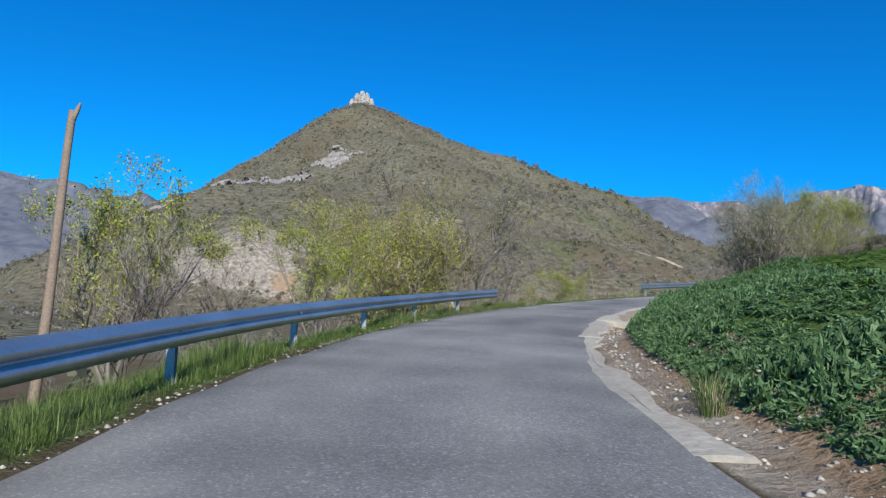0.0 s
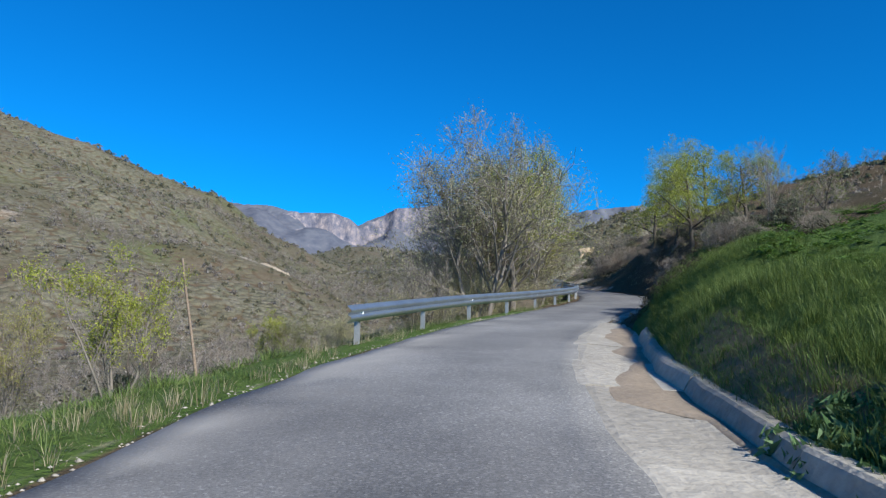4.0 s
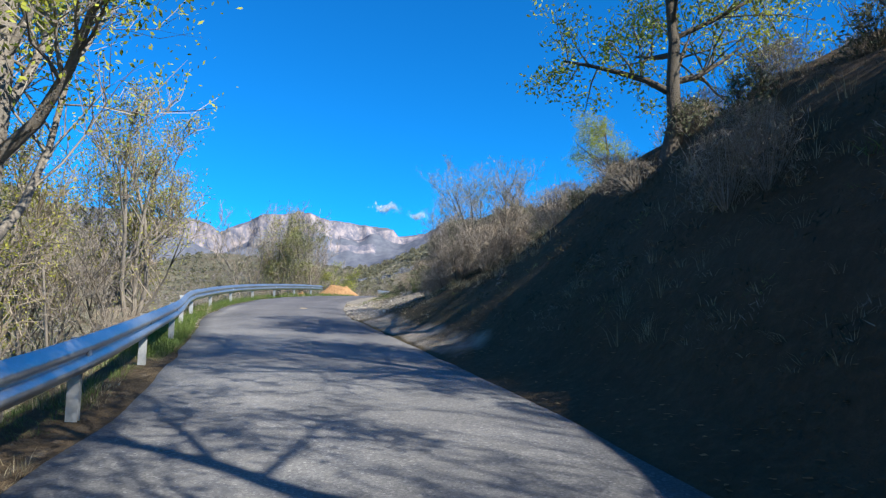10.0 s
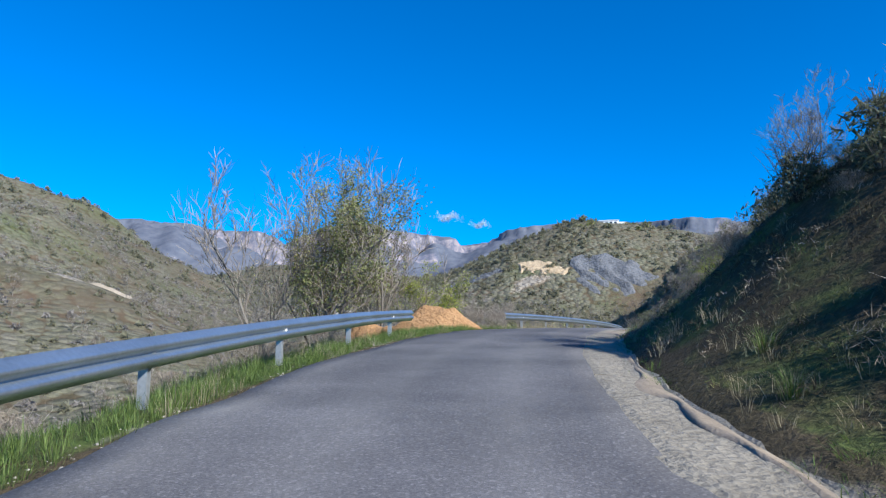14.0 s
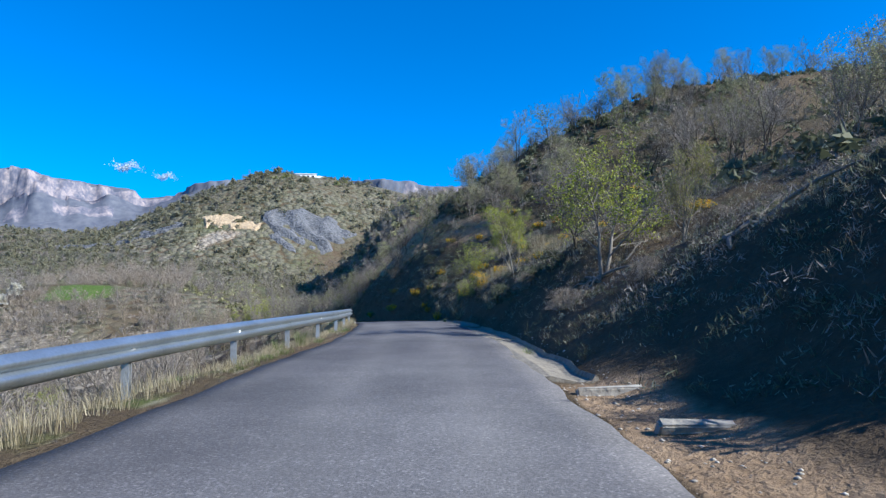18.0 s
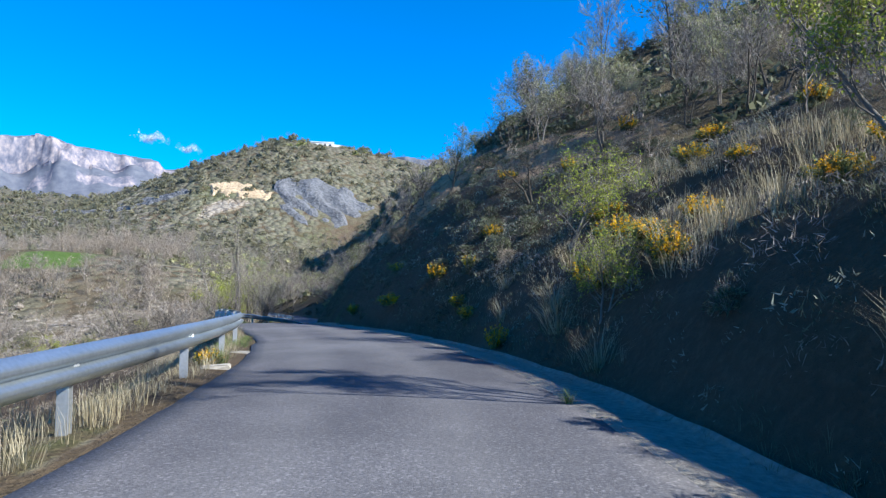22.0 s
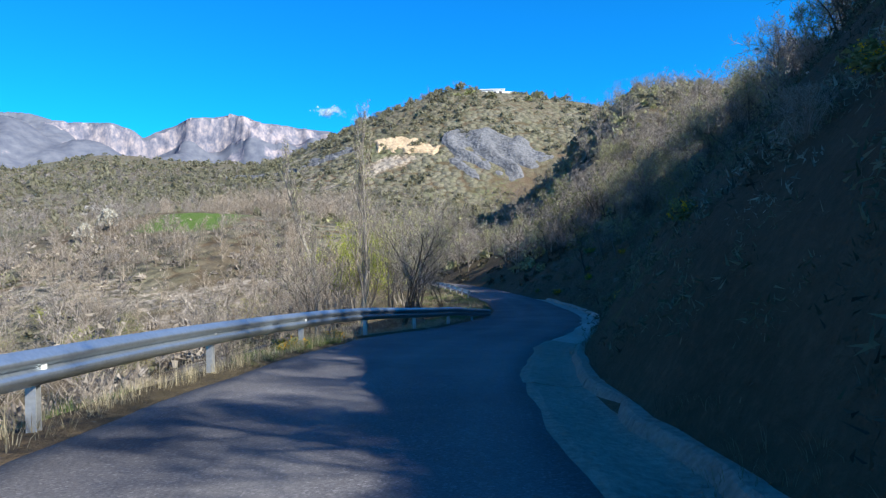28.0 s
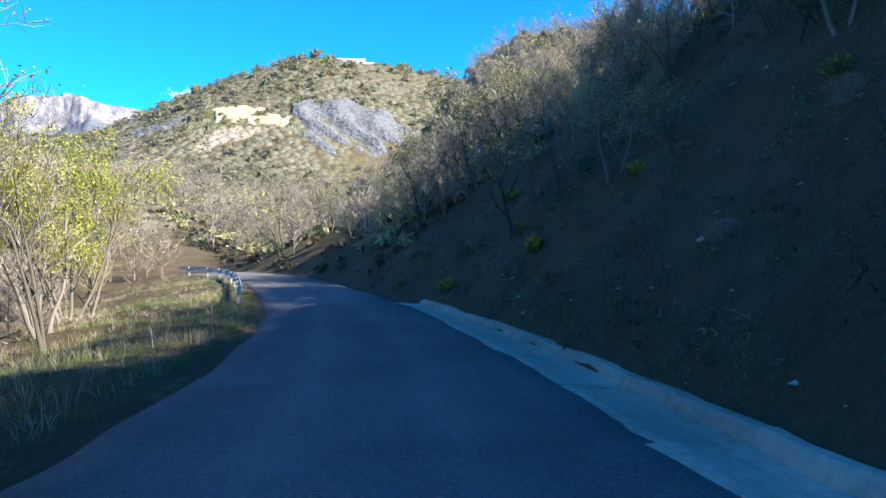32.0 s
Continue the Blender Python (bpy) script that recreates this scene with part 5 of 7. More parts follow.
puff = np.stack([shards(k, 26, 0.5, sliver=0.6) for k in range(8)])
fine_puff = np.stack([shards(30 + k, 76, 0.17, sliver=0.16, up=0.9) for k in range(8)])
wood = np.stack([mini_tree(50 + k) for k in range(8)])
cushion = np.stack([shards(170 + k, 64, 0.14, sliver=0.36, up=0.7) for k in range(8)])
CF = tri(64)
PF, FF, WF = tri(26), tri(76), tri(wood.shape[1] // 3)


def hill_scrub(n, cx, cy, r0, r1, seed, low, high, mask=None):
    r = np.random.default_rng(seed)
    a, d = r.uniform(0, 6.28, n), np.sqrt(r.uniform(r0 ** 2, r1 ** 2, n))
    x, y = cx + np.cos(a) * d, cy + np.sin(a) * d
    keep = (fbm(x, y, 40, 3, seed) > -0.35) & (np.hypot(x - 394, y - 357) > 9)
    if mask is not None:
        keep &= mask(x, y)
    x, y = x[keep], y[keep]
    sz = r.uniform(low, high, len(x))
    return rows(x, y, far_height(x, y) - 0.3, sz, sz * r.uniform(0.7, 1.25, len(x)))


def bare_spots(x, y):
    z = far_height(x, y)
    cross_v = (x - 333) * 0.44 - (y - 340) * 0.90
    villa_face = (np.hypot(x - 338, y - 332) < 58) & (((np.abs(cross_v + 11) < 13) & (np.abs(z - 39.5 - 0.3 * cross_v) < 4)) | ((np.abs(cross_v - 24) < 20) & (np.abs(z - 34) < 10)))
    scars = (np.hypot((x + 72) / 44, (y - 262) / 32) < 0.75) | (np.hypot((x - 92) / 15, (y - 346) / 34) < 0.9)
    t = np.clip(((x + 137) * 60 + (y - 376) * 104) / (60 ** 2 + 104 ** 2), 0, 1)
    scars |= np.hypot(x + 137 - 60 * t, y - 376 - 104 * t) < 8
    field = np.hypot(x - 189.5, y - 264) < 12
    return ~(villa_face | scars | field)


def facing(x, y):
    return (y < 672 + 40) & bare_spots(x, y)


stuff(scatter("hill_scrub", puff, PF, hill_scrub(6000, -90, 590, 5, 360, 301, 0.7, 1.9, facing), FAR_SCRUB), "low grey-green scrub over the peaked hill", "scrub")
stuff(scatter("hill_scrub", puff, PF, hill_scrub(4200, -60, 540, 5, 350, 302, 0.7, 1.9, facing), FAR_SCRUB), "olive bushes in new leaf over the peaked hill", "scrub")
stuff(scatter("hill_scrub", puff, PF, hill_scrub(5200, -60, 520, 5, 350, 308, 0.7, 1.9, facing), FAR_TWIG), "brown leafless scrub over the peaked hill", "scrub")
stuff(scatter("hill_woods", wood, WF, hill_scrub(1300, -20, 420, 5, 260, 303, 2.4, 4.0, facing), FAR_TWIG), "leafless woods at the foot of the peaked hill", "woods")
stuff(scatter("hill_scrub", puff, PF, hill_scrub(3600, 400, 366, 0, 190, 304, 0.9, 2.6, bare_spots), FAR_SCRUB), "olive scrub over the hill with the villa", "scrub")
stuff(scatter("hill_scrub", puff, PF, hill_scrub(4200, 385, 350, 0, 200, 309, 0.9, 2.6, bare_spots), FAR_SCRUB), "grey-green scrub over the hill with the villa", "scrub")
stuff(scatter("hill_woods", wood, WF, hill_scrub(2600, 350, 320, 0, 190, 305, 2.6, 4.6, bare_spots), FAR_TWIG), "leafless woods round the hill with the villa", "woods")
stuff(scatter("hilltop_pines", puff, PF, hill_scrub(70, 404, 372, 6, 34, 306, 1.8, 3.0), LEAF_OLIVE), "dark rounded pines on the hilltop", "trees")
stuff(scatter("far_scrub", puff, PF, hill_scrub(2600, 420, 780, 0, 420, 307, 1.8, 4.0), FAR_SCRUB), "scrub on the far slopes across the valley", "scrub")


def blossoming(x, y, seed, size):
    r = np.random.default_rng(seed)
    root = tagged(new("blossom_tree"), "small wild fruit tree in full cream-white blossom", "tree", "trees in blossom")
    z = float(far_height(np.array(x), np.array(y)))
    root.location = (x, y, z)
    o = {"v": [], "f": [], "n": 0}
    for k in range(4):
        a = r.uniform(0, 6.28)
        tube(o, [(0, 0, -0.5), (0.2 * math.cos(a), 0.2 * math.sin(a), size * 0.5), (0.6 * math.cos(a) * size * 0.5, 0.6 * math.sin(a) * size * 0.5, size * 1.1)], [0.12, 0.09, 0.03], 5)
    shown("trunk", bulk("trunk", np.concatenate(o["v"]), np.concatenate(o["f"])), BARK, root)
    v = shards(seed, 700, 0.2, sliver=0.7) * np.array([size, size, size * 1.25]) + np.array([0, 0, size * 0.3])
    tagged(shown("blossom", bulk("blossom", v, tri(700)), leafy("cream_blossom", (0.42, 0.39, 0.31), (0.62, 0.59, 0.50)), root), kind="stuff")


blossoming(175.5, 271.7, 601, 2.2)
blossoming(170.5, 268.5, 602, 1.8)


def valley_woods(n, seed, s0, s1, d0, d1, low, high, side=-1.0, skip=None, wide=1.0, tall=1.0):
    r = np.random.default_rng(seed)
    s, d = r.uniform(s0, s1, n), r.uniform(d0, d1, n)
    x, y, z = on_land(s, side, d, 0.3)
    keep = np.hypot(x - 189.5, y - 264) > 12
    if side < 0:
        keep &= fbm(x, y, 13, 2, seed) > -0.22
    if skip is not None:
        keep &= skip(s, d)
    sz = r.uniform(low, high, n)
    return np.stack([x, y, z, sz * wide, sz * tall, r.uniform(0, 6.28, n)], -1)[keep]


stuff(scatter("valley_woods", wood, WF, valley_woods(1500, 311, 134, 330, 10, 90, 2.2, 6.2, wide=1.1), VALLEY_TWIG), "pale leafless thickets filling the valley", "woods")
stuff(scatter("valley_woods", wood, WF, valley_woods(1700, 312, 120, 430, 30, 260, 2.5, 6.5, wide=1.3), TWIG), "grey leafless valley woods", "woods")
stuff(scatter("valley_woods", wood, WF, valley_woods(520, 313, -20, 130, 13, 110, 2.2, 4.5, skip=lambda s, d: (s < 26) | (s > 64) | (d > 24)), TWIG), "leafless brush below the road", "woods")
stuff(scatter("valley_scrub", puff, PF, valley_woods(1500, 314, 0, 430, 16, 260, 0.7, 1.8, skip=lambda s, d: (s < 26) | (s > 64) | (d > 24)), FAR_SCRUB), "olive bushes among the valley woods", "scrub")
stuff(scatter("valley_brush", cushion, CF, valley_woods(2600, 351, 84, 200, 9, 110, 0.5, 1.5), FAR_TWIG), "brown brush on the slope below the road", "scrub")
stuff(scatter("valley_brush", cushion, CF, valley_woods(1500, 352, 84, 330, 9, 120, 0.5, 1.6), FAR_SCRUB), "grey-green bushes on the slope below the road", "scrub")
stuff(scatter("valley_scrub", puff, PF, valley_woods(1400, 321, 134, 330, 15, 90, 0.4, 1.3), VALLEY_TWIG), "pale dry undergrowth in the valley", "scrub")
stuff(scatter("road_end_woods", wood, WF, valley_woods(900, 315, 286, 430, 0, 80, 3.0, 6.0), TWIG_WARM), "pale leafless woods beyond the bend", "woods")
stuff(scatter("road_end_woods", wood, WF, valley_woods(800, 316, 264, 400, 3, 90, 3.0, 6.0, 1.0, wide=1.3), VALLEY_TWIG), "leafless woods above the bend", "woods")
stuff(scatter("slope_woods", wood, WF, valley_woods(650, 317, 208, 300, 7, 80, 2.0, 4.2, 1.0), TWIG), "grey leafless woods on the slope", "woods")
stuff(scatter("slope_scrub", puff, PF, valley_woods(2200, 318, 200, 310, 12, 75, 0.3, 1.1, 1.0), SHRUB), "grey-green scrub on the shaded slope", "scrub")
stuff(scatter("slope_scrub", puff, PF, valley_woods(2600, 319, 104, 205, 11, 65, 0.3, 0.9, 1.0), SHRUB), "low heath and scrub above the road", "scrub")
stuff(scatter("slope_scrub", puff, PF, valley_woods(1500, 322, 48, 205, 11, 50, 0.2, 0.6, 1.0, lambda s, d: (s > 66) | (d > 22)), TWIG_WARM), "dry brown undergrowth above the road", "scrub")
stuff(scatter("bank_scrub", cushion, CF, valley_woods(1700, 324, 180, 266, 1.2, 16, 0.2, 0.6, 1.0), SHADE_HEATH), "dark heath and small bushes on the shaded slope", "plants")
stuff(scatter("bank_scrub", cushion, CF, valley_woods(2400, 325, 184, 264, 1.2, 15, 0.18, 0.55, 1.0), SHRUB), "small grey-green plants on the shaded slope", "plants")
stuff(scatter("bank_scrub", fine_puff, FF, valley_woods(2600, 326, 104, 186, 1.3, 14, 0.14, 0.5, 1.0), SHRUB), "small grey-green bushes on the bank", "plants")
stuff(scatter("bank_scrub", fine_puff, FF, valley_woods(2200, 327, 48, 190, 1.3, 14, 0.14, 0.45, 1.0, lambda s, d: (s > 56)), TWIG_WARM), "dry brown stalks on the bank", "plants")
stuff(scatter("bank_scrub", fine_puff, FF, valley_woods(900, 328, 50, 130, 1.2, 10, 0.12, 0.36, 1.0, lambda s, d: (s > 58)), LEAF_OLIVE), "ivy and low plants on the bank", "plants")
stuff(scatter("valley_brush", fine_puff, FF, valley_woods(1900, 329, 56, 260, 2.4, 16, 0.2, 0.7), TWIG_WARM), "dry brush behind the guard rail", "scrub")
stuff(scatter("slope_woods", wood, WF, valley_woods(260, 320, 52, 205, 7, 60, 1.2, 2.6, 1.0, lambda s, d: (s > 62) | (d > 18)), TWIG_WARM), "dry brush above the road", "scrub")

# ---------------------------------------------------------------- grass, crops and litter along the road
tuft, tuft_f = blades(41, 13, 0.6, 0.6, 0.016)
tuft2, _ = blades(42, 13, 0.6, 1.0, 0.015)
both = np.stack([tuft, tuft2])


def strip(n, seed, s0, s1, d0, d1, side, low, high, wide=0.16, mask=None, sink=0.03):
    r = np.random.default_rng(seed)
    s = r.uniform(s0, s1, n)
    d = d0 + (d1 - d0) * r.uniform(0, 1, n) ** 1.3
    if mask is not None:
        k = mask(s, d)
        s, d = s[k], d[k]
    x, y, z = on_land(s, side, d, sink)
    h = r.uniform(low, high, len(s)) * (0.75 + 0.6 * np.clip(fbm(x, y, 1.4, 2, seed), -0.5, 0.7))
    return np.stack([x, y, z, wide * r.uniform(0.7, 1.5, len(s)), h, r.uniform(0, 6.28, len(s))], -1)


def patchy_mask(size, seed, limit):
    return lambda s, d: fbm(s, d * 2, size, 2, seed) > limit


stuff(scatter("verge_grass", both, tuft_f, strip(5600, 401, -4, 30, 0.25, 2.2, -1.0, 0.16, 0.48), GRASS), "bright green verge grass under the guard rail", "grass")
stuff(scatter("verge_grass", both, tuft_f, strip(3600, 402, 30, 92, 0.4, 2.4, -1.0, 0.07, 0.24, mask=patchy_mask(3, 9, -0.15)), GRASS), "patchy verge grass beside the road", "grass")
stuff(scatter("verge_grass", both, tuft_f, strip(4200, 403, 88, 136, 0.15, 1.7, -1.0, 0.15, 0.36), GRASS), "fresh green verge grass under the guard rail", "grass")
stuff(scatter("dry_verge", both, tuft_f, strip(3400, 404, -4, 136, 0.15, 2.6, -1.0, 0.12, 0.4, mask=patchy_mask(2.5, 19, 0.0)), GRASS_DRY), "straw-coloured grass on the verge", "grass")
stuff(scatter("verge_grass", both, tuft_f, strip(3000, 405, 136, 212, 0.2, 1.8, -1.0, 0.12, 0.3, mask=patchy_mask(3, 29, 0.15)), GRASS), "green and yellowish verge grass", "grass")
stuff(scatter("dry_verge", both, tuft_f, strip(3600, 406, 136, 226, 0.3, 2.6, -1.0, 0.18, 0.5), GRASS_DRY), "tall dry grass behind the guard rail", "grass")
stuff(scatter("verge_grass", both, tuft_f, strip(2600, 407, 226, 262, 0.3, 5, -1.0, 0.1, 0.28), GRASS), "short grass on the shaded verge", "grass")
stuff(scatter("meadow_grass", both, tuft_f, strip(6500, 408, 27, 64, 1.4, 20, -1.0, 0.14, 0.34, 0.3), GRASS), "lush green meadow below the road", "grass")
stuff(scatter("bank_grass", both, tuft_f, strip(9000, 409, 30, 58, 1.42, 4.6, 1.0, 0.10, 0.3, 0.17), GRASS), "long grass hanging over the field bank", "grass")
stuff(scatter("bank_grass", both, tuft_f, strip(1300, 410, 106, 136, 0.6, 3.2, 1.0, 0.10, 0.24, 0.18, patchy_mask(3, 39, -0.05)), GRASS), "rough green grass on the bank", "grass")
stuff(scatter("dry_bank_grass", both, tuft_f, strip(6000, 411, 52, 184, 1.1, 12, 1.0, 0.1, 0.34, 0.18, patchy_mask(4, 49, -0.1)), GRASS_DRY), "dry straw grass over the bank", "grass")
stuff(scatter("sage_tufts", both, tuft_f, strip(3400, 412, 134, 190, 1.0, 10, 1.0, 0.1, 0.3, 0.2, patchy_mask(3.5, 59, -0.1)), SHRUB), "grey-green tufts of lavender and sage on the bank", "plants")
stuff(scatter("shade_tufts", both, tuft_f, strip(3600, 413, 178, 262, 0.95, 10, 1.0, 0.08, 0.24, 0.18), SHADE_HEATH), "sparse tufts on the shaded slope", "plants")

# broad crop leaves in the field above the bend
crop = np.stack([shards(140 + k, 40, 0.34, sliver=0.6, up=0.3) for k in range(6)])
field_rows = strip(8200, 414, -6, 36, 1.15, 6.5, 1.0, 0.12, 0.3, 0.15)
stuff(scatter("crop_plants", crop, tri(40), field_rows, LEAF_CROP), "leafy green crop plants covering the roadside field", "plants")
stuff(scatter("crop_plants", crop, tri(40), strip(9500, 415, 0, 68, 3.6, 34, 1.0, 0.07, 0.14, 0.22), LEAF_GREEN), "short green growth across the field", "plants")

# fallen leaves
leaf_quad = np.array([(-0.5, -0.25, 0.02), (0.5, -0.2, 0.0), (0.45, 0.25, 0.12), (-0.5, 0.2, 0.05)])


def litter(name, n, seed, s0, s1, d0, d1, side, low, high, mat, label):
    r = np.random.default_rng(seed)
    s, d = r.uniform(s0, s1, n), r.uniform(d0, d1, n)
    x, y, z = on_land(s, side, d, -0.02)
    sz = r.uniform(low, high, n)
    stuff(scatter(name, leaf_quad, np.array([[0, 1, 2, 3]]), np.stack([x, y, z, sz, sz, r.uniform(0, 6.28, n)], -1), mat), label, "leaves")


litter("leaf_litter", 3600, 421, 67, 76, 0.2, 3.2, 1.0, 0.03, 0.075, LITTER, "brown fallen leaves in the roadside pull-in")
litter("leaf_litter", 2600, 422, 62, 100, 0.1, 3.0, 1.0, 0.03, 0.07, LITTER, "fallen leaves along the foot of the bank")
litter("leaf_litter", 500, 423, 30, 46, 0.2, 0.9, 1.0, 0.05, 0.11, LITTER, "dead leaves lying in the gutter")

# stones
pebble = np.array([(1, 0, 0.1), (0.2, 0.9, 0), (-0.8, 0.5, 0.15), (-0.7, -0.6, 0), (0.4, -0.9, 0.1), (0.1, 0.1, 0.75), (0, 0, -0.3)])
pebble_f = np.array([[0, 1, 5], [1, 2, 5], [2, 3, 5], [3, 4, 5], [4, 0, 5], [1, 0, 6], [2, 1, 6], [3, 2, 6], [4, 3, 6], [0, 4, 6]])


def stones(name, n, seed, s0, s1, d0, d1, side, low, high, label, mat=None):
    r = np.random.default_rng(seed)
    s, d = r.uniform(s0, s1, n), d0 + (d1 - d0) * r.uniform(0, 1, n)
    x, y, z = on_land(s, side, d, 0.0)
    sz = low + (high - low) * r.uniform(0, 1, n) ** 3
    stuff(scatter(name, pebble, pebble_f, np.stack([x, y, z, sz, sz * r.uniform(0.5, 1.1, n), r.uniform(0, 6.28, n)], -1), mat or STONE), label, "stones")


stones("field_stones", 1500, 431, -2, 24, 0.4, 2.0, 1.0, 0.012, 0.06, "loose stones washed out of the field edge")
stones("gravel", 2600, 432, 97, 108, 0.0, 5.0, 1.0, 0.012, 0.07, "pale gravel in the clearing beside the road")
stones("gravel", 1500, 433, -4, 60, -0.05, 0.3, -1.0, 0.01, 0.035, "grit along the edge of the asphalt")
stones("gravel", 900, 434, 92, 136, -0.05, 0.3, -1.0, 0.01, 0.035, "grit along the edge of the asphalt")
stones("gravel", 700, 435, 134, 160, 0.05, 1.0, 1.0, 0.008, 0.035, "stones at the foot of the bank")
stones("slope_stones", 420, 436, 210, 255, 0.8, 9, 1.0, 0.02, 0.10, "pale stones lying on the shaded slope")

# heath between the reeds and gorse, dead stalks, and what grows over the gutter's outer edge
stuff(scatter("bank_scrub", fine_puff, FF, valley_woods(2200, 331, 138, 184, 2.2, 18, 0.2, 0.6, 1.0), TWIG), "grey leafless heath on the sunny bank", "plants")
stuff(scatter("bank_scrub", fine_puff, FF, valley_woods(900, 332, 103, 134, 1.6, 9, 0.16, 0.5, 1.0), SHADE_HEATH), "dark brambles on the shaded bank", "plants")
stuff(scatter("bank_scrub", fine_puff, FF, valley_woods(1300, 333, 58, 104, 1.2, 9, 0.14, 0.42, 1.0, lambda s, d: (s > 79) | ((d < 3) & (s < 70))), SHADE_HEATH), "dark brambles and roots on the shaded bank", "plants")
stuff(scatter("gutter_weeds", both, tuft_f, strip(1500, 434, 161, 252, 0.72, 1.2, 1.0, 0.06, 0.2, 0.14, patchy_mask(2.0, 79, -0.05)), SHRUB), "weeds and soil creeping over the gutter's edge", "plants")
stuff(scatter("reed_bed", both, tuft_f, strip(900, 435, 163, 180, 2.2, 7, 1.0, 0.35, 0.8, 0.3, patchy_mask(3, 89, 0.0)), GRASS_DRY), "pale dry reed grass among the gorse", "grass")
stuff(scatter("road_end_scrub", puff, PF, valley_woods(1500, 336, 258, 400, 3, 90, 0.5, 1.5, 1.0), LEAF_HAZE), "bushes in pale young leaf on the wooded spur", "scrub")
stuff(scatter("road_end_scrub", puff, PF, valley_woods(900, 337, 262, 330, 1.2, 30, 0.3, 0.8, 1.0), SHADE_HEATH), "dark undergrowth at the foot of the spur", "scrub")
stuff(scatter("slope_cover", cushion, CF, valley_woods(3000, 341, 190, 268, 1.3, 22, 0.16, 0.5, 1.0), SHRUB), "close grey-green cover on the shaded slope", "plants")
stuff(scatter("slope_cover", cushion, CF, valley_woods(700, 347, 177, 206, 2.2, 10, 0.2, 0.55, 1.0), SAGE), "rounded grey-green cushions round the gorse", "plants")
stuff(scatter("slope_cover", cushion, CF, valley_woods(1800, 342, 138, 186, 1.0, 14, 0.14, 0.42, 1.0), SAGE), "cushions of sage and rosemary on the bank", "plants")
stuff(scatter("slope_cover", cushion, CF, valley_woods(1700, 343, 58, 128, 1.2, 10, 0.12, 0.4, 1.0, lambda s, d: ((s > 80) & (s < 99)) | (d < 2.5) & (s < 70)), SHADE_HEATH), "dark undergrowth on the shaded bank", "plants")
stuff(scatter("bank_grass", both, tuft_f, strip(2600, 438, 56, 82, 2.2, 10, 1.0, 0.10, 0.3, 0.22, patchy_mask(3, 99, -0.15)), GRASS), "short green grass on the sunny top of the bank", "grass")
stuff(scatter("dry_bank_grass", both, tuft_f, strip(2600, 439, 56, 100, 2.2, 10, 1.0, 0.14, 0.42, 0.22, patchy_mask(3, 109, -0.15)), GRASS_DRY), "straw-coloured grass on the sunny top of the bank", "grass")
stuff(scatter("slope_cover", fine_puff, FF, valley_woods(900, 345, 198, 264, 1.4, 22, 0.2, 0.5, 1.0), SHRUB), "straggling undergrowth on the shaded slope", "plants")
stuff(scatter("slope_cover", cushion, CF, valley_woods(1100, 346, 50, 70, 0.9, 6, 0.2, 0.6, 1.0), SHADE_HEATH), "dark brambles along the shaded lane edge", "plants")
stuff(scatter("slope_cover", cushion, CF, valley_woods(620, 347, 124, 148, 1.8, 8, 0.16, 0.5, 1.0), SHRUB), "rosemary and sage cushions above the earth verge", "plants")
stuff(scatter("slope_cover", cushion, CF, valley_woods(260, 348, 126, 148, 1.5, 6, 0.14, 0.4, 1.0), SAGE), "pale sage cushions above the earth verge", "plants")
stuff(scatter("dry_verge", both, tuft_f, strip(2200, 440, 228, 290, 0.5, 15, -1.0, 0.15, 0.45, 0.24), GRASS_DRY), "dry grass under the trees by the bend", "grass")
stuff(scatter("verge_grass", both, tuft_f, strip(900, 441, 240, 285, 0.4, 9, -1.0, 0.1, 0.3, 0.24), GRASS), "green grass under the trees by the bend", "grass")

# ---------------------------------------------------------------- concrete gutter
def gutter(s0, s1, width, label, kerb=0.0, piece=3.0, depth=0.06, gap=0.012, mat=None, ragged=0.03):
    """A shallow concrete channel along the foot of the bank, cast in lengths, with a kerb on its outer side."""
    root = tagged(new("gutter"), label, "gutter", kind="structure")
    s = s0
    while s < s1 - 0.2:
        e = min(s + piece * rng.uniform(0.8, 1.2), s1)
        ss = np.linspace(s, e - gap, 6)
        tilt = rng.uniform(-0.012, 0.012)
        ring = []
        for q in ss:
            p0, n0 = spine(np.array(q)), normal(np.array(q))
            r0 = float(right(q)) + 0.01
            w = width + ragged * float(fbm(np.array(q), np.array(s0), 1.3, 3, 151)) * 2
            inner = 0.05 * float(fbm(np.array(q), np.array(s0 + 9), 0.9, 3, 153))
            prof = [(-0.34, -0.28), (-0.32, -0.05), (0.10 + inner, -0.012), (0.35 * w, -0.5 * depth), (0.7 * w, -depth), (0.93 * w, -0.8 * depth), (w, kerb)]
            prof += [(w + 0.04, kerb + 0.025), (w + 0.17, kerb + 0.02), (w + 0.22, kerb - 0.3)] if kerb > 0.02 else [(w + 0.03, kerb - 0.03), (w + 0.06, kerb - 0.12), (w + 0.1, kerb - 0.3)]
            j = rng.uniform(-0.006, 0.006, len(prof))
            ring.append([(p0[0] + n0[0] * (r0 + a + jj), p0[1] + n0[1] * (r0 + a + jj), p0[2] + h + 0.02 + tilt + 0.5 * jj) for (a, h), jj in zip(prof, j)])
        ring = np.array(ring)
        b = Build()
        b.grid(ring, closed=True)
        k = ring.shape[1]
        b.f.append(tuple(range(k - 1, -1, -1)))
        b.f.append(tuple(range(5 * k, 6 * k)))
        shown("channel_length", b.mesh("channel_length"), mat or CONCRETE, root)
        s = e
    return root


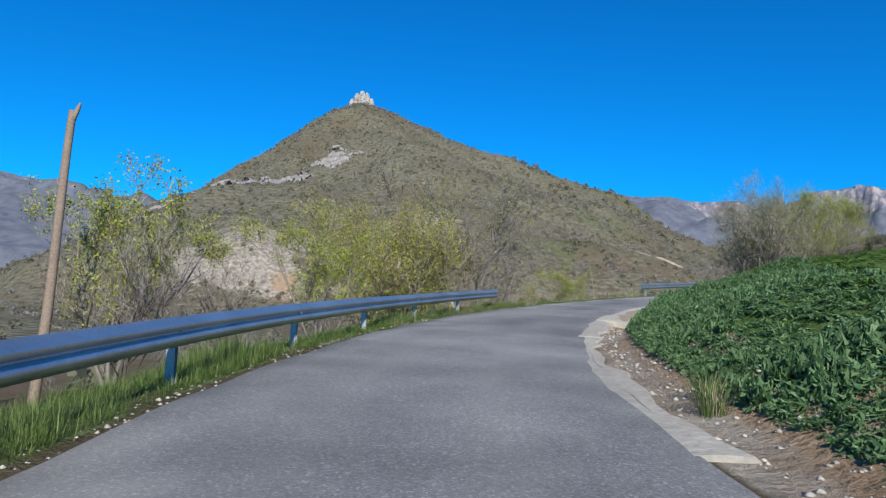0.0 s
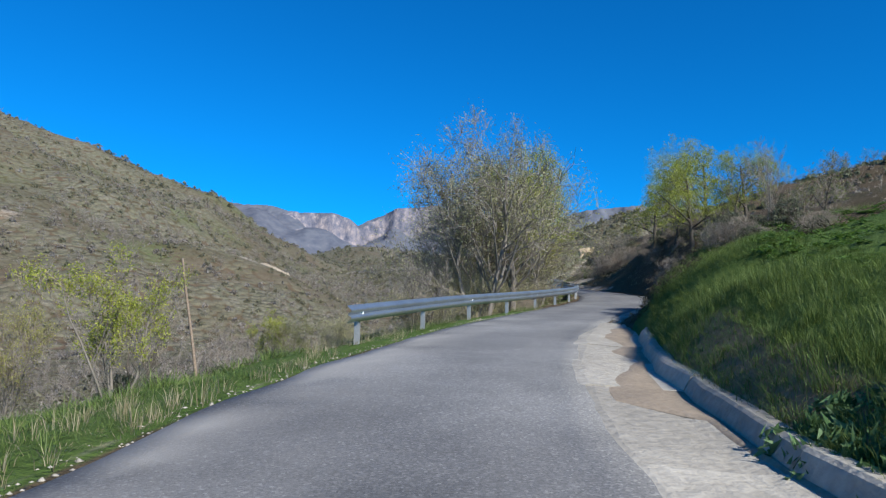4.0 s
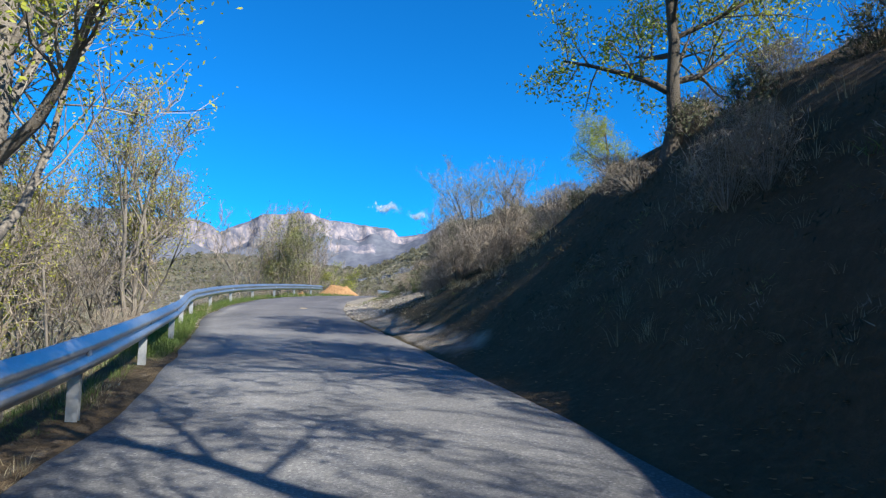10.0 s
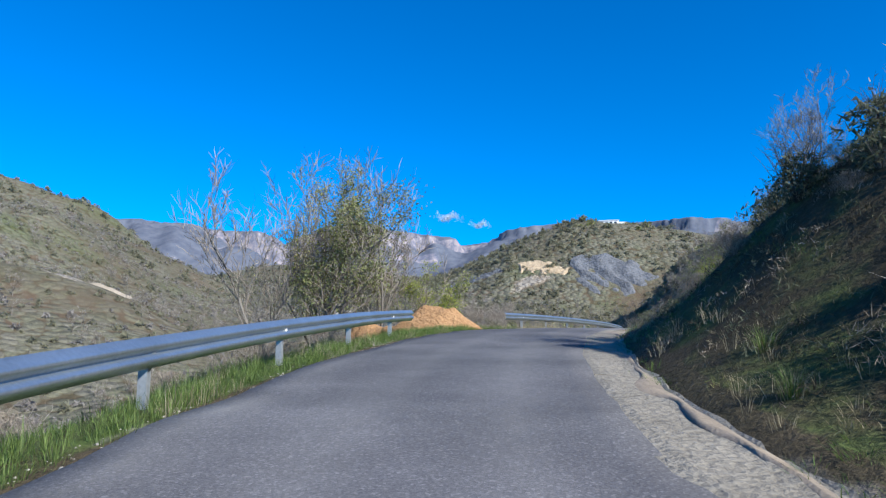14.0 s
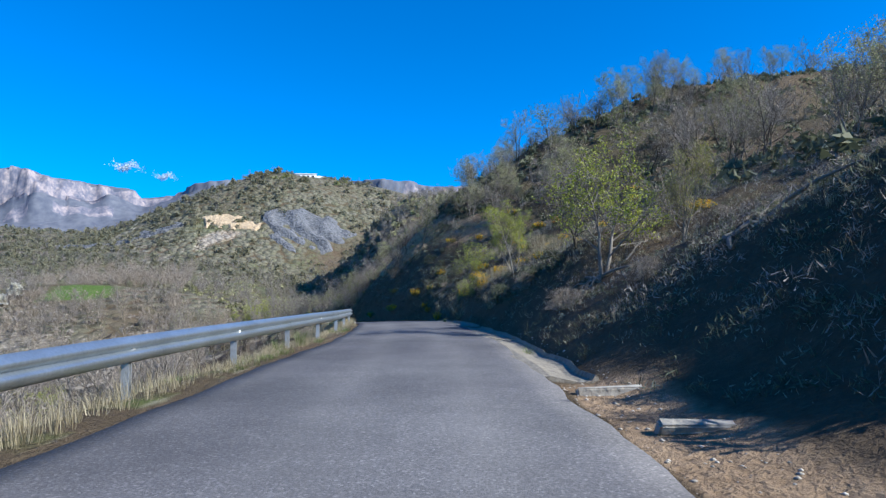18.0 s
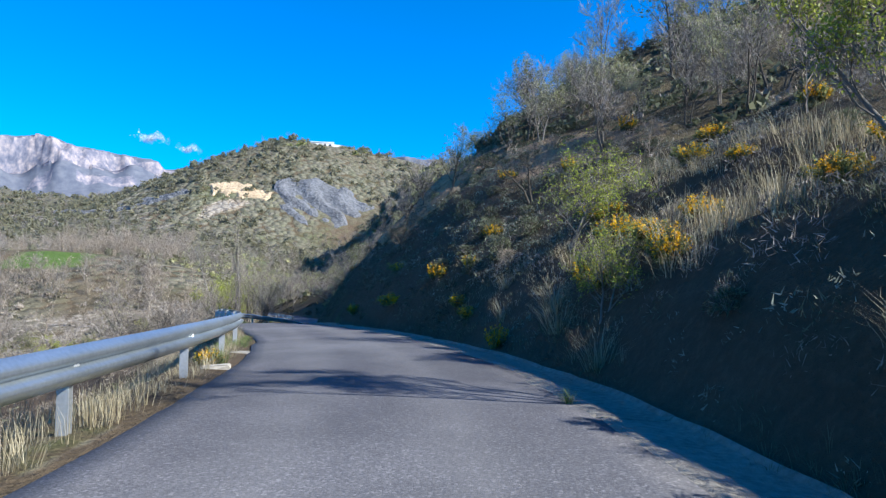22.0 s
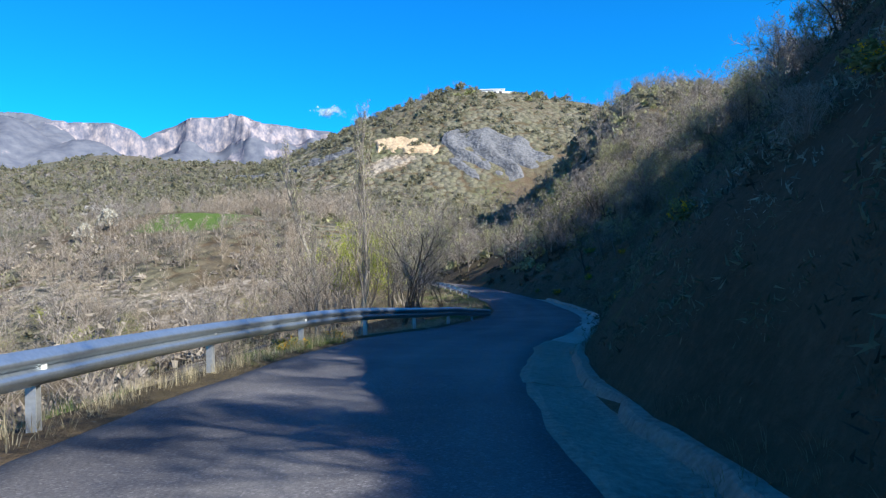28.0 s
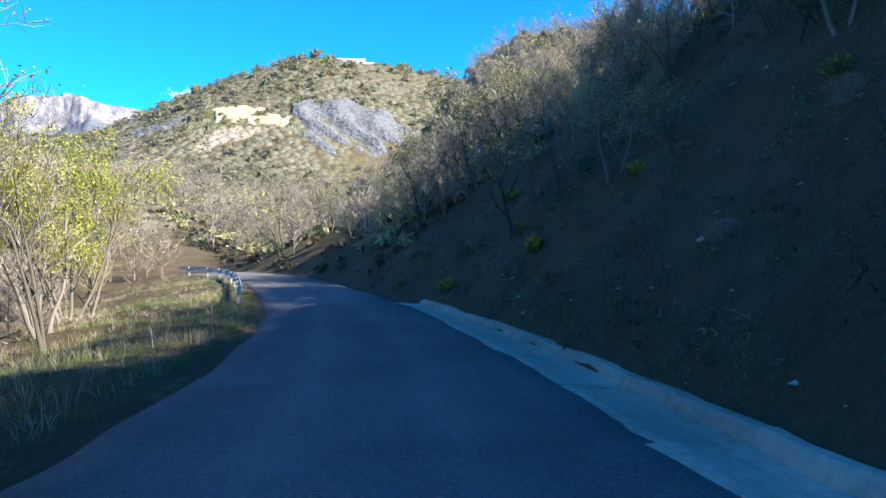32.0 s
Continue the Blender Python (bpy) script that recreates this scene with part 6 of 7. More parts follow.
def silt(s0, s1, width, seed, label, mat):
    """Dirt washed into the bottom of the channel: a thin ragged skin."""
    ss = np.arange(s0, s1, 0.25)
    p_, n_ = spine(ss), normal(ss)
    rim = np.clip(0.5 + 0.8 * fbm(ss, ss * 0 + seed, 2.6, 3, seed), 0.0, 1.0)
    inside = width * (0.86 - 0.62 * rim)
    rows_ = []
    for k in (0.0, 0.25, 0.5, 0.75, 1.0):
        a = inside + (width * 0.985 - inside) * k + 0.03 * fbm(ss, ss * 0 + k * 7, 0.5, 2, seed + 1) * (k < 0.9)
        lift = -0.055 * np.clip(a / (0.7 * width), 0, 1) + 0.02 + 0.022 * math.sin(math.pi * min(1, 0.15 + k)) - 0.02 * (k == 0)
        u_ = right(ss) + 0.01 + a
        rows_.append(np.stack([p_[:, 0] + n_[:, 0] * u_, p_[:, 1] + n_[:, 1] * u_, p_[:, 2] + lift], -1))
    b = Build()
    b.grid(np.array(rows_))
    tagged(shown("gutter_silt", b.mesh("gutter_silt", True), mat), label, "silt", kind="stuff")


# concrete under silt; its dark tone also serves for gutter lengths in shade
SILT_SHADE = grained("silted_concrete", (0.13, 0.11, 0.085), (0.33, 0.295, 0.235), 0.09, 0.95, 0.7, 0, 0.7)
DIRT = grained("washed_in_dirt", (0.20, 0.155, 0.11), (0.34, 0.275, 0.205), 0.05, 0.95, 0.3, 0, 0.5)
gutter(5.5, 23.3, 0.34, "narrow broken concrete strip between the lane and the field", -0.035, 2.6, 0.015, ragged=0.10)
gutter(23.5, 32, 1.12, "broad pale concrete apron below the field, its edge lost in earth", -0.03, depth=0.05, ragged=0.10)
gutter(32.1, 50.5, 1.22, "pale concrete gutter with a raised kerb under the field bank", 0.12, depth=0.06)
silt(24, 50, 1.22, 161, "brown dirt washed along the kerb of the gutter", DIRT)
gutter(52.5, 66.5, 0.42, "narrow pale concrete strip along the lane, half under leaves", -0.03, 2.2, 0.02, ragged=0.12)
gutter(107, 131, 0.85, "concrete gutter half buried in silt with a low kerb", -0.02, 2.4, 0.06, mat=SILT_SHADE, ragged=0.06)
silt(107.5, 130, 0.85, 163, "brown silt and litter lying in the gutter", DIRT)
gutter(143.5, 161, 0.72, "pale concrete gutter with a low kerb along the bank", -0.01, depth=0.11, mat=SILT_SHADE, ragged=0.06)
# next two lengths: the bank's shade is put into the darker concrete colour
gutter(161.3, 194, 0.8, "stained concrete gutter in the shade of the bank, coloured darker for that shade", 0.0, mat=SILT_SHADE, ragged=0.04)
gutter(194.2, 214, 0.85, "stained concrete gutter under the tall cut, coloured darker for its shade", 0.03, depth=0.08, mat=SILT_SHADE, ragged=0.04)
gutter(214.2, 252, 0.85, "wide pale concrete gutter at the foot of the slope", 0.04, depth=0.08, ragged=0.06)


def slab(s, u, sx, sy, sz, turn, label, mat=None):
    b = Build()
    p0 = spot(s, u)
    m = Matrix.Rotation(turn, 4, "Z")
    b.box(m, sx, sy, sz, 0.03)
    me = b.mesh("stone_slab")
    bm = bmesh.new()
    bm.from_mesh(me)
    bmesh.ops.bevel(bm, geom=bm.edges[:], offset=0.02, segments=2, affect="EDGES")
    bm.to_mesh(me)
    bm.free()
    ob = shown("stone_slab", me, mat or CONCRETE)
    ob.location = p0 - Vector((0, 0, 0.06))
    return tagged(ob, label, "stone slab", "slabs on the verge")


slab(171.8, -2.5, 0.45, 0.22, 0.11, heading(171.6) + 0.1, "pale flat stone slab half sunk in the verge")
slab(175.2, -2.45, 0.5, 0.24, 0.11, heading(175) + 0.05, "pale concrete slab lying at the road's edge")
slab(139.8, 2.45, 0.9, 0.2, 0.13, heading(140), "weathered concrete kerb block by the bank")
slab(142.3, 2.4, 1.1, 0.2, 0.13, heading(142), "weathered concrete kerb block by the bank")

# ---------------------------------------------------------------- earth mound
def mound():
    r = np.random.default_rng(5)
    p0 = spot(131.5, -6.3, 0.3)
    th, rad = np.linspace(0, 2 * np.pi, 40, endpoint=False), np.linspace(0, 1, 14)
    T, R_ = np.meshgrid(th, rad, indexing="ij")
    h = heading(131)
    lx, ly = np.cos(T) * R_ * 4.2, np.sin(T) * R_ * 1.7
    z = (1.75 * (1 - R_ ** 1.6) * (0.8 + 0.35 * np.sin(T * 2 + 1) * R_ + 0.35 * fbm(lx + 9, ly, 1.6, 4, 77))) - 0.25 * R_
    pts_ = np.stack([lx * math.cos(h) - ly * math.sin(h), lx * math.sin(h) + ly * math.cos(h), z], -1)
    b = Build()
    b.grid(np.concatenate([pts_, pts_[:1]], 0).transpose(1, 0, 2))
    ob = shown("earth_mound", b.mesh("earth_mound"), grained("orange_earth", (0.24, 0.12, 0.05), (0.46, 0.27, 0.13), 0.12, 0.95, 0.8, 0, 1.4))
    ob.location = p0
    tagged(ob, "heap of orange earth beside the end of the rail", "earth mound")


mound()

# ---------------------------------------------------------------- poles
def pole(s, u, height, radius, tilt, label, stub=False, sink=0.5):
    o = {"v": [], "f": [], "n": 0}
    k = np.linspace(0, 1, 9)
    bend = np.stack([0.06 * np.sin(k * 5) * height * 0.1, 0.05 * np.sin(k * 3 + 1) * height * 0.1, k * (height + sink)], -1)
    tube(o, bend, radius * (1 - 0.35 * k), 9)
    if stub:
        tube(o, [bend[-1] - [0, 0, 0.35], bend[-1] + [0.12, 0.0, 0.05], bend[-1] + [0.17, 0.0, 0.22]], [radius * 0.5, radius * 0.4, radius * 0.2], 6)
        tube(o, [bend[-3], bend[-3] + [-0.15, 0.05, 0.16], bend[-3] + [-0.2, 0.05, 0.3]], [radius * 0.35, radius * 0.28, radius * 0.18], 5)
    me = bulk("wooden_pole", np.concatenate(o["v"]), np.concatenate(o["f"]))
    me.shade_smooth()
    ob = shown("wooden_pole", me, WOOD_POLE)
    ob.matrix_basis = Matrix.Translation(spot(s, u, sink)) @ Euler((radians(tilt[0]), radians(tilt[1]), 0)).to_matrix().to_4x4()
    tagged(ob, label, "pole", "wooden poles")


pole(15.4, -11.75, 7.9, 0.15, (0, 4.0), "broken weathered telegraph pole standing among bare trees", True)
pole(49.1, -10.6, 4.3, 0.055, (1, -9), "thin pale wooden pole leaning in the meadow")

# ---------------------------------------------------------------- villa on the hilltop
def villa():
    base = Vector((399, 363, float(far_height(np.array(399.0), np.array(363.0))) - 0.4))
    root = tagged(new("villa"), "low white house with a flat roof on the hilltop", "house")
    root.matrix_basis = Matrix.Translation(base) @ Matrix.Rotation(radians(-50), 4, "Z")
    wall_m = grained("white_render", (0.66, 0.64, 0.6), (0.82, 0.8, 0.76), 0.4, 0.9, 0.1)
    dark = grained("dark_glass", (0.03, 0.035, 0.04), (0.06, 0.065, 0.07), 0.2, 0.2, 0)
    for name, (x, y, sx, sy, sz), mat in (("wall", (0, 0, 12, 7, 3.2), wall_m), ("wing", (8.5, 1, 5, 5, 2.6), wall_m), ("terrace", (0, -5, 16, 4, 0.8), wall_m)):
        b = Build()
        b.box(Matrix.Translation((x, y, 0)), sx, sy, sz)
        shown(name, b.mesh(name), mat, root)
    b = Build()
    b.box(Matrix.Translation((0, 0, 3.2)), 12.8, 7.8, 0.35)
    shown("roof", b.mesh("roof"), wall_m, root)
    for x in (-4, -1.3, 1.4, 4.1):
        b = Build()
        b.box(Matrix.Translation((x, -3.52, 0.9)), 1.5, 0.12, 1.5)
        shown("window", b.mesh("window"), dark, root, "dark window opening")


villa()

# ---------------------------------------------------------------- rock on the peak
def crag():
    r = np.random.default_rng(9)
    z0 = float(far_height(np.array(-88.0), np.array(668.0)))
    root = None
    b = Build()
    for x, y, w, h in ((0, 0, 9, 11), (-5, 2, 7, 9), (5, 1, 7, 9.5), (9, 3, 6, 5), (-10, 3, 6, 4), (2, -4, 7, 7)):
        th = np.linspace(0, 2 * np.pi, 11, endpoint=False)
        lev = np.linspace(0, 1, 7)
        T, L_ = np.meshgrid(th, lev, indexing="ij")
        rad = w * 0.5 * (1.1 - 0.75 * L_ ** 1.8) * r.uniform(0.75, 1.2, T.shape)
        p_ = np.stack([x + np.cos(T) * rad, y + np.sin(T) * rad, -3 + L_ * (h + 3) + r.uniform(-0.5, 0.5, T.shape)], -1)
        p_ = p_.transpose(1, 0, 2)
        b.grid(p_, closed=True)
        b.f.append(tuple(b.n - 11 + q for q in range(11)))
    ob = shown("rock_outcrop", b.mesh("rock_outcrop"), grained("crag_limestone", (0.24, 0.21, 0.19), (0.46, 0.41, 0.36), 2.0, 0.95, 0.8, 0, 9))
    ob.location = (-88, 668, z0 - 1)
    tagged(ob, "jagged grey limestone crag crowning the peaked hill", "rock")


crag()


def rock_face(cx, cy, turn, half_w, half_d, mat, label, seed, lift=0.6, rough=2.2, fold=0.0, ledges=0.0, torn=0.0):
    """A bare patch of folded rock or earth lying on a far hillside, with a ragged outline."""
    a = np.linspace(-1.15, 1.15, 72)
    A, D = np.meshgrid(a, a, indexing="ij")
    ca, sa = math.cos(turn), math.sin(turn)
    x = cx + A * half_w * ca - D * half_d * sa
    y = cy + A * half_w * sa + D * half_d * ca
    edge = np.hypot(A, D) + 0.45 * fbm(x, y, half_d * 0.9, 3, seed)
    edge = edge + torn * np.abs(fbm(x, y, half_d * 0.5, 3, seed + 5))
    bands = ledges * (((D * 3.2 + 0.25 * np.sin(A * 5)) % 1.0) - 0.5) + fold * np.sin(A * 9 + 3.5 * np.sin(D * 2.2 + 1) + 5 * D)
    z = far_height(x, y) + lift - 2.2 * smooth(edge, 0.75, 1.15) + rough * 0.5 * fbm(x, y, 9, 4, seed + 1) + bands
    i = np.arange(x.size).reshape(x.shape)
    keep = (edge[:-1, :-1] < 1.08).ravel()
    f = np.stack([i[:-1, :-1], i[1:, :-1], i[1:, 1:], i[:-1, 1:]], -1).reshape(-1, 4)[keep]
    p0 = np.array([cx, cy, float(far_height(np.array(cx), np.array(cy)))])
    ob = shown("outcrop", bulk("outcrop", np.stack([x, y, z], -1).reshape(-1, 3) - p0, f), mat)
    ob.location = p0
    tagged(ob, label, "rock face", "bare patches on the hills")


SLATE = grained("folded_grey_marl", (0.06, 0.063, 0.07), (0.20, 0.20, 0.205), 1.6, 0.95, 0.9, 0, 9)
def earth_slip(s0, s1, d0, d1, seed):
    """Bare earth where the bank has slipped: a ragged, gullied sheet lying on the slope."""
    ss, dd = np.meshgrid(np.arange(s0, s1, 0.22), np.arange(d0, d1, 0.16), indexing="ij")
    x, y, z = land(ss.ravel(), np.ones(ss.size), dd.ravel())
    a, b = (ss.ravel() - s0) / (s1 - s0) * 2 - 1, (dd.ravel() - d0) / (d1 - d0) * 2 - 1
    inside = 1 - np.sqrt(a ** 2 + b ** 2) + 0.5 * fbm(x, y, 1.8, 3, seed)
    z = z + np.clip(inside * 0.8, -0.4, 0.22) + 0.10 * fbm(x * 3, y, 0.9, 3, seed + 1)
    n = ss.shape[1]
    k = (np.arange(ss.shape[0] - 1)[:, None] * n + np.arange(n - 1)).ravel()
    quads = np.stack([k, k + n, k + n + 1, k + 1], -1)
    return bulk("earth_slip", np.stack([x, y, z], -1), quads[(inside[quads] > -0.3).any(axis=1)])


SLIP = grained("slipped_earth", (0.22, 0.115, 0.055), (0.48, 0.30, 0.16), 0.25, 0.95, 0.8, 0, 2.0)
tagged(shown("earth_slip", earth_slip(195.5, 206.5, 4.2, 10.6, 571), SLIP), "bare orange earth where the bank has slipped", "earth bank")
OCHRE = grained("ochre_earth", (0.34, 0.24, 0.14), (0.58, 0.44, 0.28), 1.2, 0.95, 0.7, 0, 8)
CHALK = grained("pale_chalk", (0.26, 0.245, 0.22), (0.48, 0.45, 0.40), 1.5, 0.95, 0.8, 0, 10)
STRATA = grained("layered_limestone", (0.085, 0.08, 0.075), (0.43, 0.39, 0.35), 3.0, 0.95, 0.9, 0, 14)
TURN_V = math.atan2(-0.9, 0.44)
rock_face(345, 317, TURN_V, 21, 13, SLATE, "folded dark grey marl face on the hill below the villa", 501, 1.0, 2.0, 0.9)
rock_face(326, 352, TURN_V, 14, 5, OCHRE, "ochre landslip scar on the hillside", 503, 0.8, 1.2)
rock_face(300, 395, TURN_V + 0.1, 26, 4, SLATE, "long thin band of grey rock along the hill's flank", 505, 0.8, 1.2, 0.4)
rock_face(-120, 412, math.atan2(104, 60), 84, 13, STRATA, "slanting limestone strata on the peaked hill", 507, 0.9, 3.0, 0.3, 2.6, 1.2)
rock_face(-80, 478, math.atan2(70, 60), 30, 11, STRATA, "pale broken rock ledge on the peaked hill", 509, 0.9, 2.6, 0.3, 2.2, 1.0)
TALUS = grained("tan_scree", (0.25, 0.20, 0.145), (0.42, 0.35, 0.26), 1.0, 0.95, 0.6, 0, 7)
rock_face(92, 345, math.atan2(-0.8, 0.35), 34, 13, TALUS, "bare eroded gully on the hillside", 511, 0.6, 1.6)
rock_face(204, 352, 0.9, 14, 4, CHALK, "pale chalk scar across the valley", 513, 1.2, 2.2, 0.0, 0.6, 0.6)

# ---------------------------------------------------------------- bushes
def bush_kind(name, label, seed, parts, group):
    root = tagged(new(name), label, "bush", group)
    for pname, count, size, sliver, up, mat, scale in parts:
        v = shards(seed, count, size, sliver=sliver, up=up) * scale
        tagged(shown(pname, bulk(pname, v, tri(count)), mat, root), kind="stuff")
        seed += 1
    return root


def sprays(seed, spikes, per, size, low=0.35, spread=0.75):
    """Small petals set along upright, outward-leaning shoots of uneven length; radius and height about one."""
    r = np.random.default_rng(seed)
    n = spikes * per
    a, out = r.uniform(0, 6.28, spikes), spread * np.sqrt(r.uniform(0, 1, spikes))
    tall = r.uniform(0.45, 1.1, spikes) * (1.05 - 0.4 * out)
    k = r.uniform(low, 1.0, n) ** 0.8
    i_ = np.repeat(np.arange(spikes), per)
    reach = out[i_] * (0.45 + 0.55 * k)
    c = np.stack([np.cos(a[i_]) * reach, np.sin(a[i_]) * reach, tall[i_] * k], -1) + r.normal(0, 0.035, (n, 3))
    e1 = r.normal(0, 1, (n, 3)) + np.array([0, 0, 0.6])
    e1 /= np.linalg.norm(e1, axis=1, keepdims=True)
    e2 = np.cross(e1, r.normal(0, 1, (n, 3)))
    e2 /= np.linalg.norm(e2, axis=1, keepdims=True)
    w = size * r.uniform(0.6, 1.4, (n, 1))
    return np.stack([c - e2 * w * 0.4, c + e2 * w * 0.4, c + e1 * w], 1).reshape(-1, 3)


def stems(name, root, seed, count, length, mat, r0=0.008):
    r = np.random.default_rng(seed)
    o = {"v": [], "f": [], "n": 0}
    for k in range(count):
        a, l = r.uniform(0, 6.28), length * r.uniform(0.6, 1.1)
        tip = np.array([math.cos(a) * r.uniform(0.2, 0.8), math.sin(a) * r.uniform(0.2, 0.8), 1.0]) * l
        mid = tip * 0.5 + r.normal(0, 0.06, 3) * l
        tube(o, [np.array([0, 0, -0.1]), mid, tip, tip + (tip - mid) * 0.4 + r.normal(0, 0.1, 3) * l], [r0, r0 * 0.8, r0 * 0.6, r0 * 0.3], 3)
    tagged(shown(name, bulk(name, np.concatenate(o["v"]), np.concatenate(o["f"])), mat, root), kind="stuff")


GB = "gorse bushes along the road"
def gorse_kind(label, seed, spikes, per, petals):
    root = tagged(new("gorse_bush"), label, "bush", GB)
    green = sprays(seed, 46, 14, 0.13, 0.05, 0.8)
    tagged(shown("foliage", bulk("foliage", green, tri(len(green) // 3)), LEAF_OLIVE, root), kind="stuff")
    gold = sprays(seed + 1, spikes, per, petals)
    tagged(shown("blossom", bulk("blossom", gold, tri(len(gold) // 3)), GORSE, root), kind="stuff")
    stems("brushwood", root, seed + 2, 26, 0.8, BARK)
    return root


gorse = gorse_kind("gorse bush covered in bright yellow flowers", 61, 44, 26, 0.062)
gorse_thin = gorse_kind("sparse gorse bush with a few yellow flowers", 65, 16, 22, 0.06)
SB = "dry shrubs on the bank"
shrub_grey = bush_kind("scrub_bush", "grey-green scrub bush on the bank", 71, [("foliage", 420, 0.16, 0.3, 0.6, SHRUB, 1.0)], SB)
stems("brushwood", shrub_grey, 72, 36, 0.85, TWIG)
shrub_twig = bush_kind("twiggy_bush", "leafless twiggy bush on the bank", 75, [("twig_mass", 2200, 0.10, 0.07, 0.9, TWIG_WARM, 1.0)], SB)
stems("brushwood", shrub_twig, 76, 60, 0.9, TWIG, 0.005)
shrub_dark = bush_kind("bramble", "dark tangled bramble bush with dull leaves", 81, [("foliage", 900, 0.065, 0.6, 0.1, SHRUB, 1.0)], SB)
stems("brushwood", shrub_dark, 82, 60, 1.0, BARK_DARK)
reed_v, reed_f = blades(91, 90, 0.3, 0.7, 0.007)
reed = tagged(new("reed_clump"), "tall arching dry reed grass on the shaded bank", "grass clump", "reed clumps")
tagged(shown("stalk_tuft", bulk("stalk_tuft", reed_v, reed_f), GRASS_DRY, reed), kind="stuff")
tagged(shown("seed_plume", bulk("seed_plume", shards(92, 60, 0.09, sliver=0.15, up=1.5) * np.array([0.7, 0.7, 1.05]) + np.array([0, 0, 0.05]), tri(60)), GRASS_DRY, reed), kind="stuff")
green_tuft_v, green_tuft_f = blades(95, 90, 0.3, 0.45, 0.009)
clump = tagged(new("grass_clump"), "tall green grass clump at the road's edge", "grass clump", "grass clumps")
tagged(shown("blade_tuft", bulk("blade_tuft", green_tuft_v, green_tuft_f), GRASS, clump), kind="stuff")
tagged(shown("dead_tuft", bulk("dead_tuft", *blades(96, 40, 0.3, 0.6, 0.008)), GRASS_DRY, clump), kind="stuff")

for s, u, k in ((172.5, 4.0, .6), (172.1, 5.0, .62), (170.9, 4.6, .55), (172.1, 5.9, .5), (170.6, 8.6, .6), (173.7, 7.9, .5), (177.1, 6.4, .6), (184, 4.0, .6), (183.3, 5.8, .5), (184.5, 9.4, .6), (174.7, 10.7, .6), (176.6, 8.8, .55), (217.8, 3.0, .42), (218.9, 4.1, .42), (217.2, 3.0, .3), (246.2, 4.6, .5), (234.5, 7.4, .4), (252.9, 15.4, .7), (188, 8.4, .6), (175.9, 16.9, .8), (180, 12, .7), (168, 12, .6), (186, 13, .7), (175.1, 3.0, .5), (169.4, 6.4, .6), (173.7, 5.2, .62), (178.9, 3.4, .5), (180.4, 3.6, .5), (171, 7.5, .5), (176.5, 6.5, .5), (166.2, 7.6, .45), (163, 8.4, .45), (187.2, 3.2, .5), (192.3, 2.7, .55), (223.6, 7.2, .45), (244.2, 6.5, .45), (232.1, 5.1, .4), (251, 3.4, .45), (187.0, -3.0, .26), (195.4, -3.3, .3), (197, -3.4, .28), (210.5, -4.0, .42), (213, -4.1, .4), (172.6, -2.7, .3), (155, 9, .5), (160, 10, .5)):
    plant(gorse, s, u, k)
for s, u, k in ((160, 6.5, .5), (165, 6, .5), (182, 4.5, .5), (190, 4.2, .45), (203, 4.2, .4), (208, 3.6, .4), (214, 4.4, .4), (239, 7.5, .5), (250, 5.5, .5), (184, -3.1, .35), (190, -3.4, .3), (254, 7, .6), (226, 9, .6), (257, 3.2, .5)):
    plant(gorse_thin, s, u, k)
for s, u, k in ((180.5, 4.9, 0.75), (184, 4.3, 0.5), (183.5, 5.8, 0.65), (183, 7, 0.6), (183.5, 4.9, 0.5), (180.5, 5.8, 0.6)):
    plant(shrub_grey, s, u, k)
for s, u, k in ((172.6, 3.4, .9), (172.2, 4.2, 1.0), (173.6, 3.7, .8), (170.1, 3.1, .75), (171.2, 4.8, .9), (174.8, 4.6, .8), (165, 3.6, .6), (163.5, 3.5, .5), (104.5, 5.0, 1.0), (105.2, 5.6, .9), (176, 3.4, .6), (177.5, 4, .6)):
    plant(reed, s, u, k)
for s, u, k in ((7.4, 2.75, .55), (8.2, 2.9, .45), (148.2, 2.15, .3), (104.6, 4.6, .9), (106, 4.9, .7), (168, 1.95, .25), (111, 3.2, .4), (113, 3.6, .4), (149, -3.2, .4), (151, -3.0, .5), (172.5, -2.5, .4)):
    plant(clump, s, u, k)
for k in range(90):
    plant(shrub_grey if k % 3 else shrub_twig, rng.uniform(108, 205), rng.uniform(3.2, 14), rng.uniform(0.3, 0.75))
for k in range(44):
    plant((shrub_twig, shrub_grey, shrub_twig, shrub_dark)[k % 4], rng.uniform(106, 131), rng.uniform(4.2, 11), rng.uniform(0.4, 0.85))
for k in range(14):
    plant((shrub_dark, shrub_twig)[k % 2], rng.uniform(103.5, 111), rng.uniform(4.4, 8), rng.uniform(0.5, 0.95))
for k in range(40):
    plant(shrub_twig, rng.uniform(50, 100), rng.uniform(4.2, 9), rng.uniform(0.45, 0.9))
for k in range(16):
    plant(shrub_twig, rng.uniform(92, 99), rng.uniform(4.3, 7), rng.uniform(0.8, 1.5))
for k in range(30):
    plant(shrub_dark, rng.uniform(48, 104), rng.uniform(5.2, 9), rng.uniform(0.4, 0.85))
for k in range(60):
    plant(shrub_twig if k % 3 == 1 else shrub_grey, rng.uniform(180, 262), rng.uniform(3.6, 16), rng.uniform(0.28, 0.6))
for k in range(26):
    plant(shrub_twig, rng.uniform(60, 128), rng.uniform(-8, -3.6), rng.uniform(0.5, 1.1))
for k in range(24):
    plant(shrub_twig, rng.uniform(136, 232), rng.uniform(-9, -4.2), rng.uniform(0.5, 1.0))
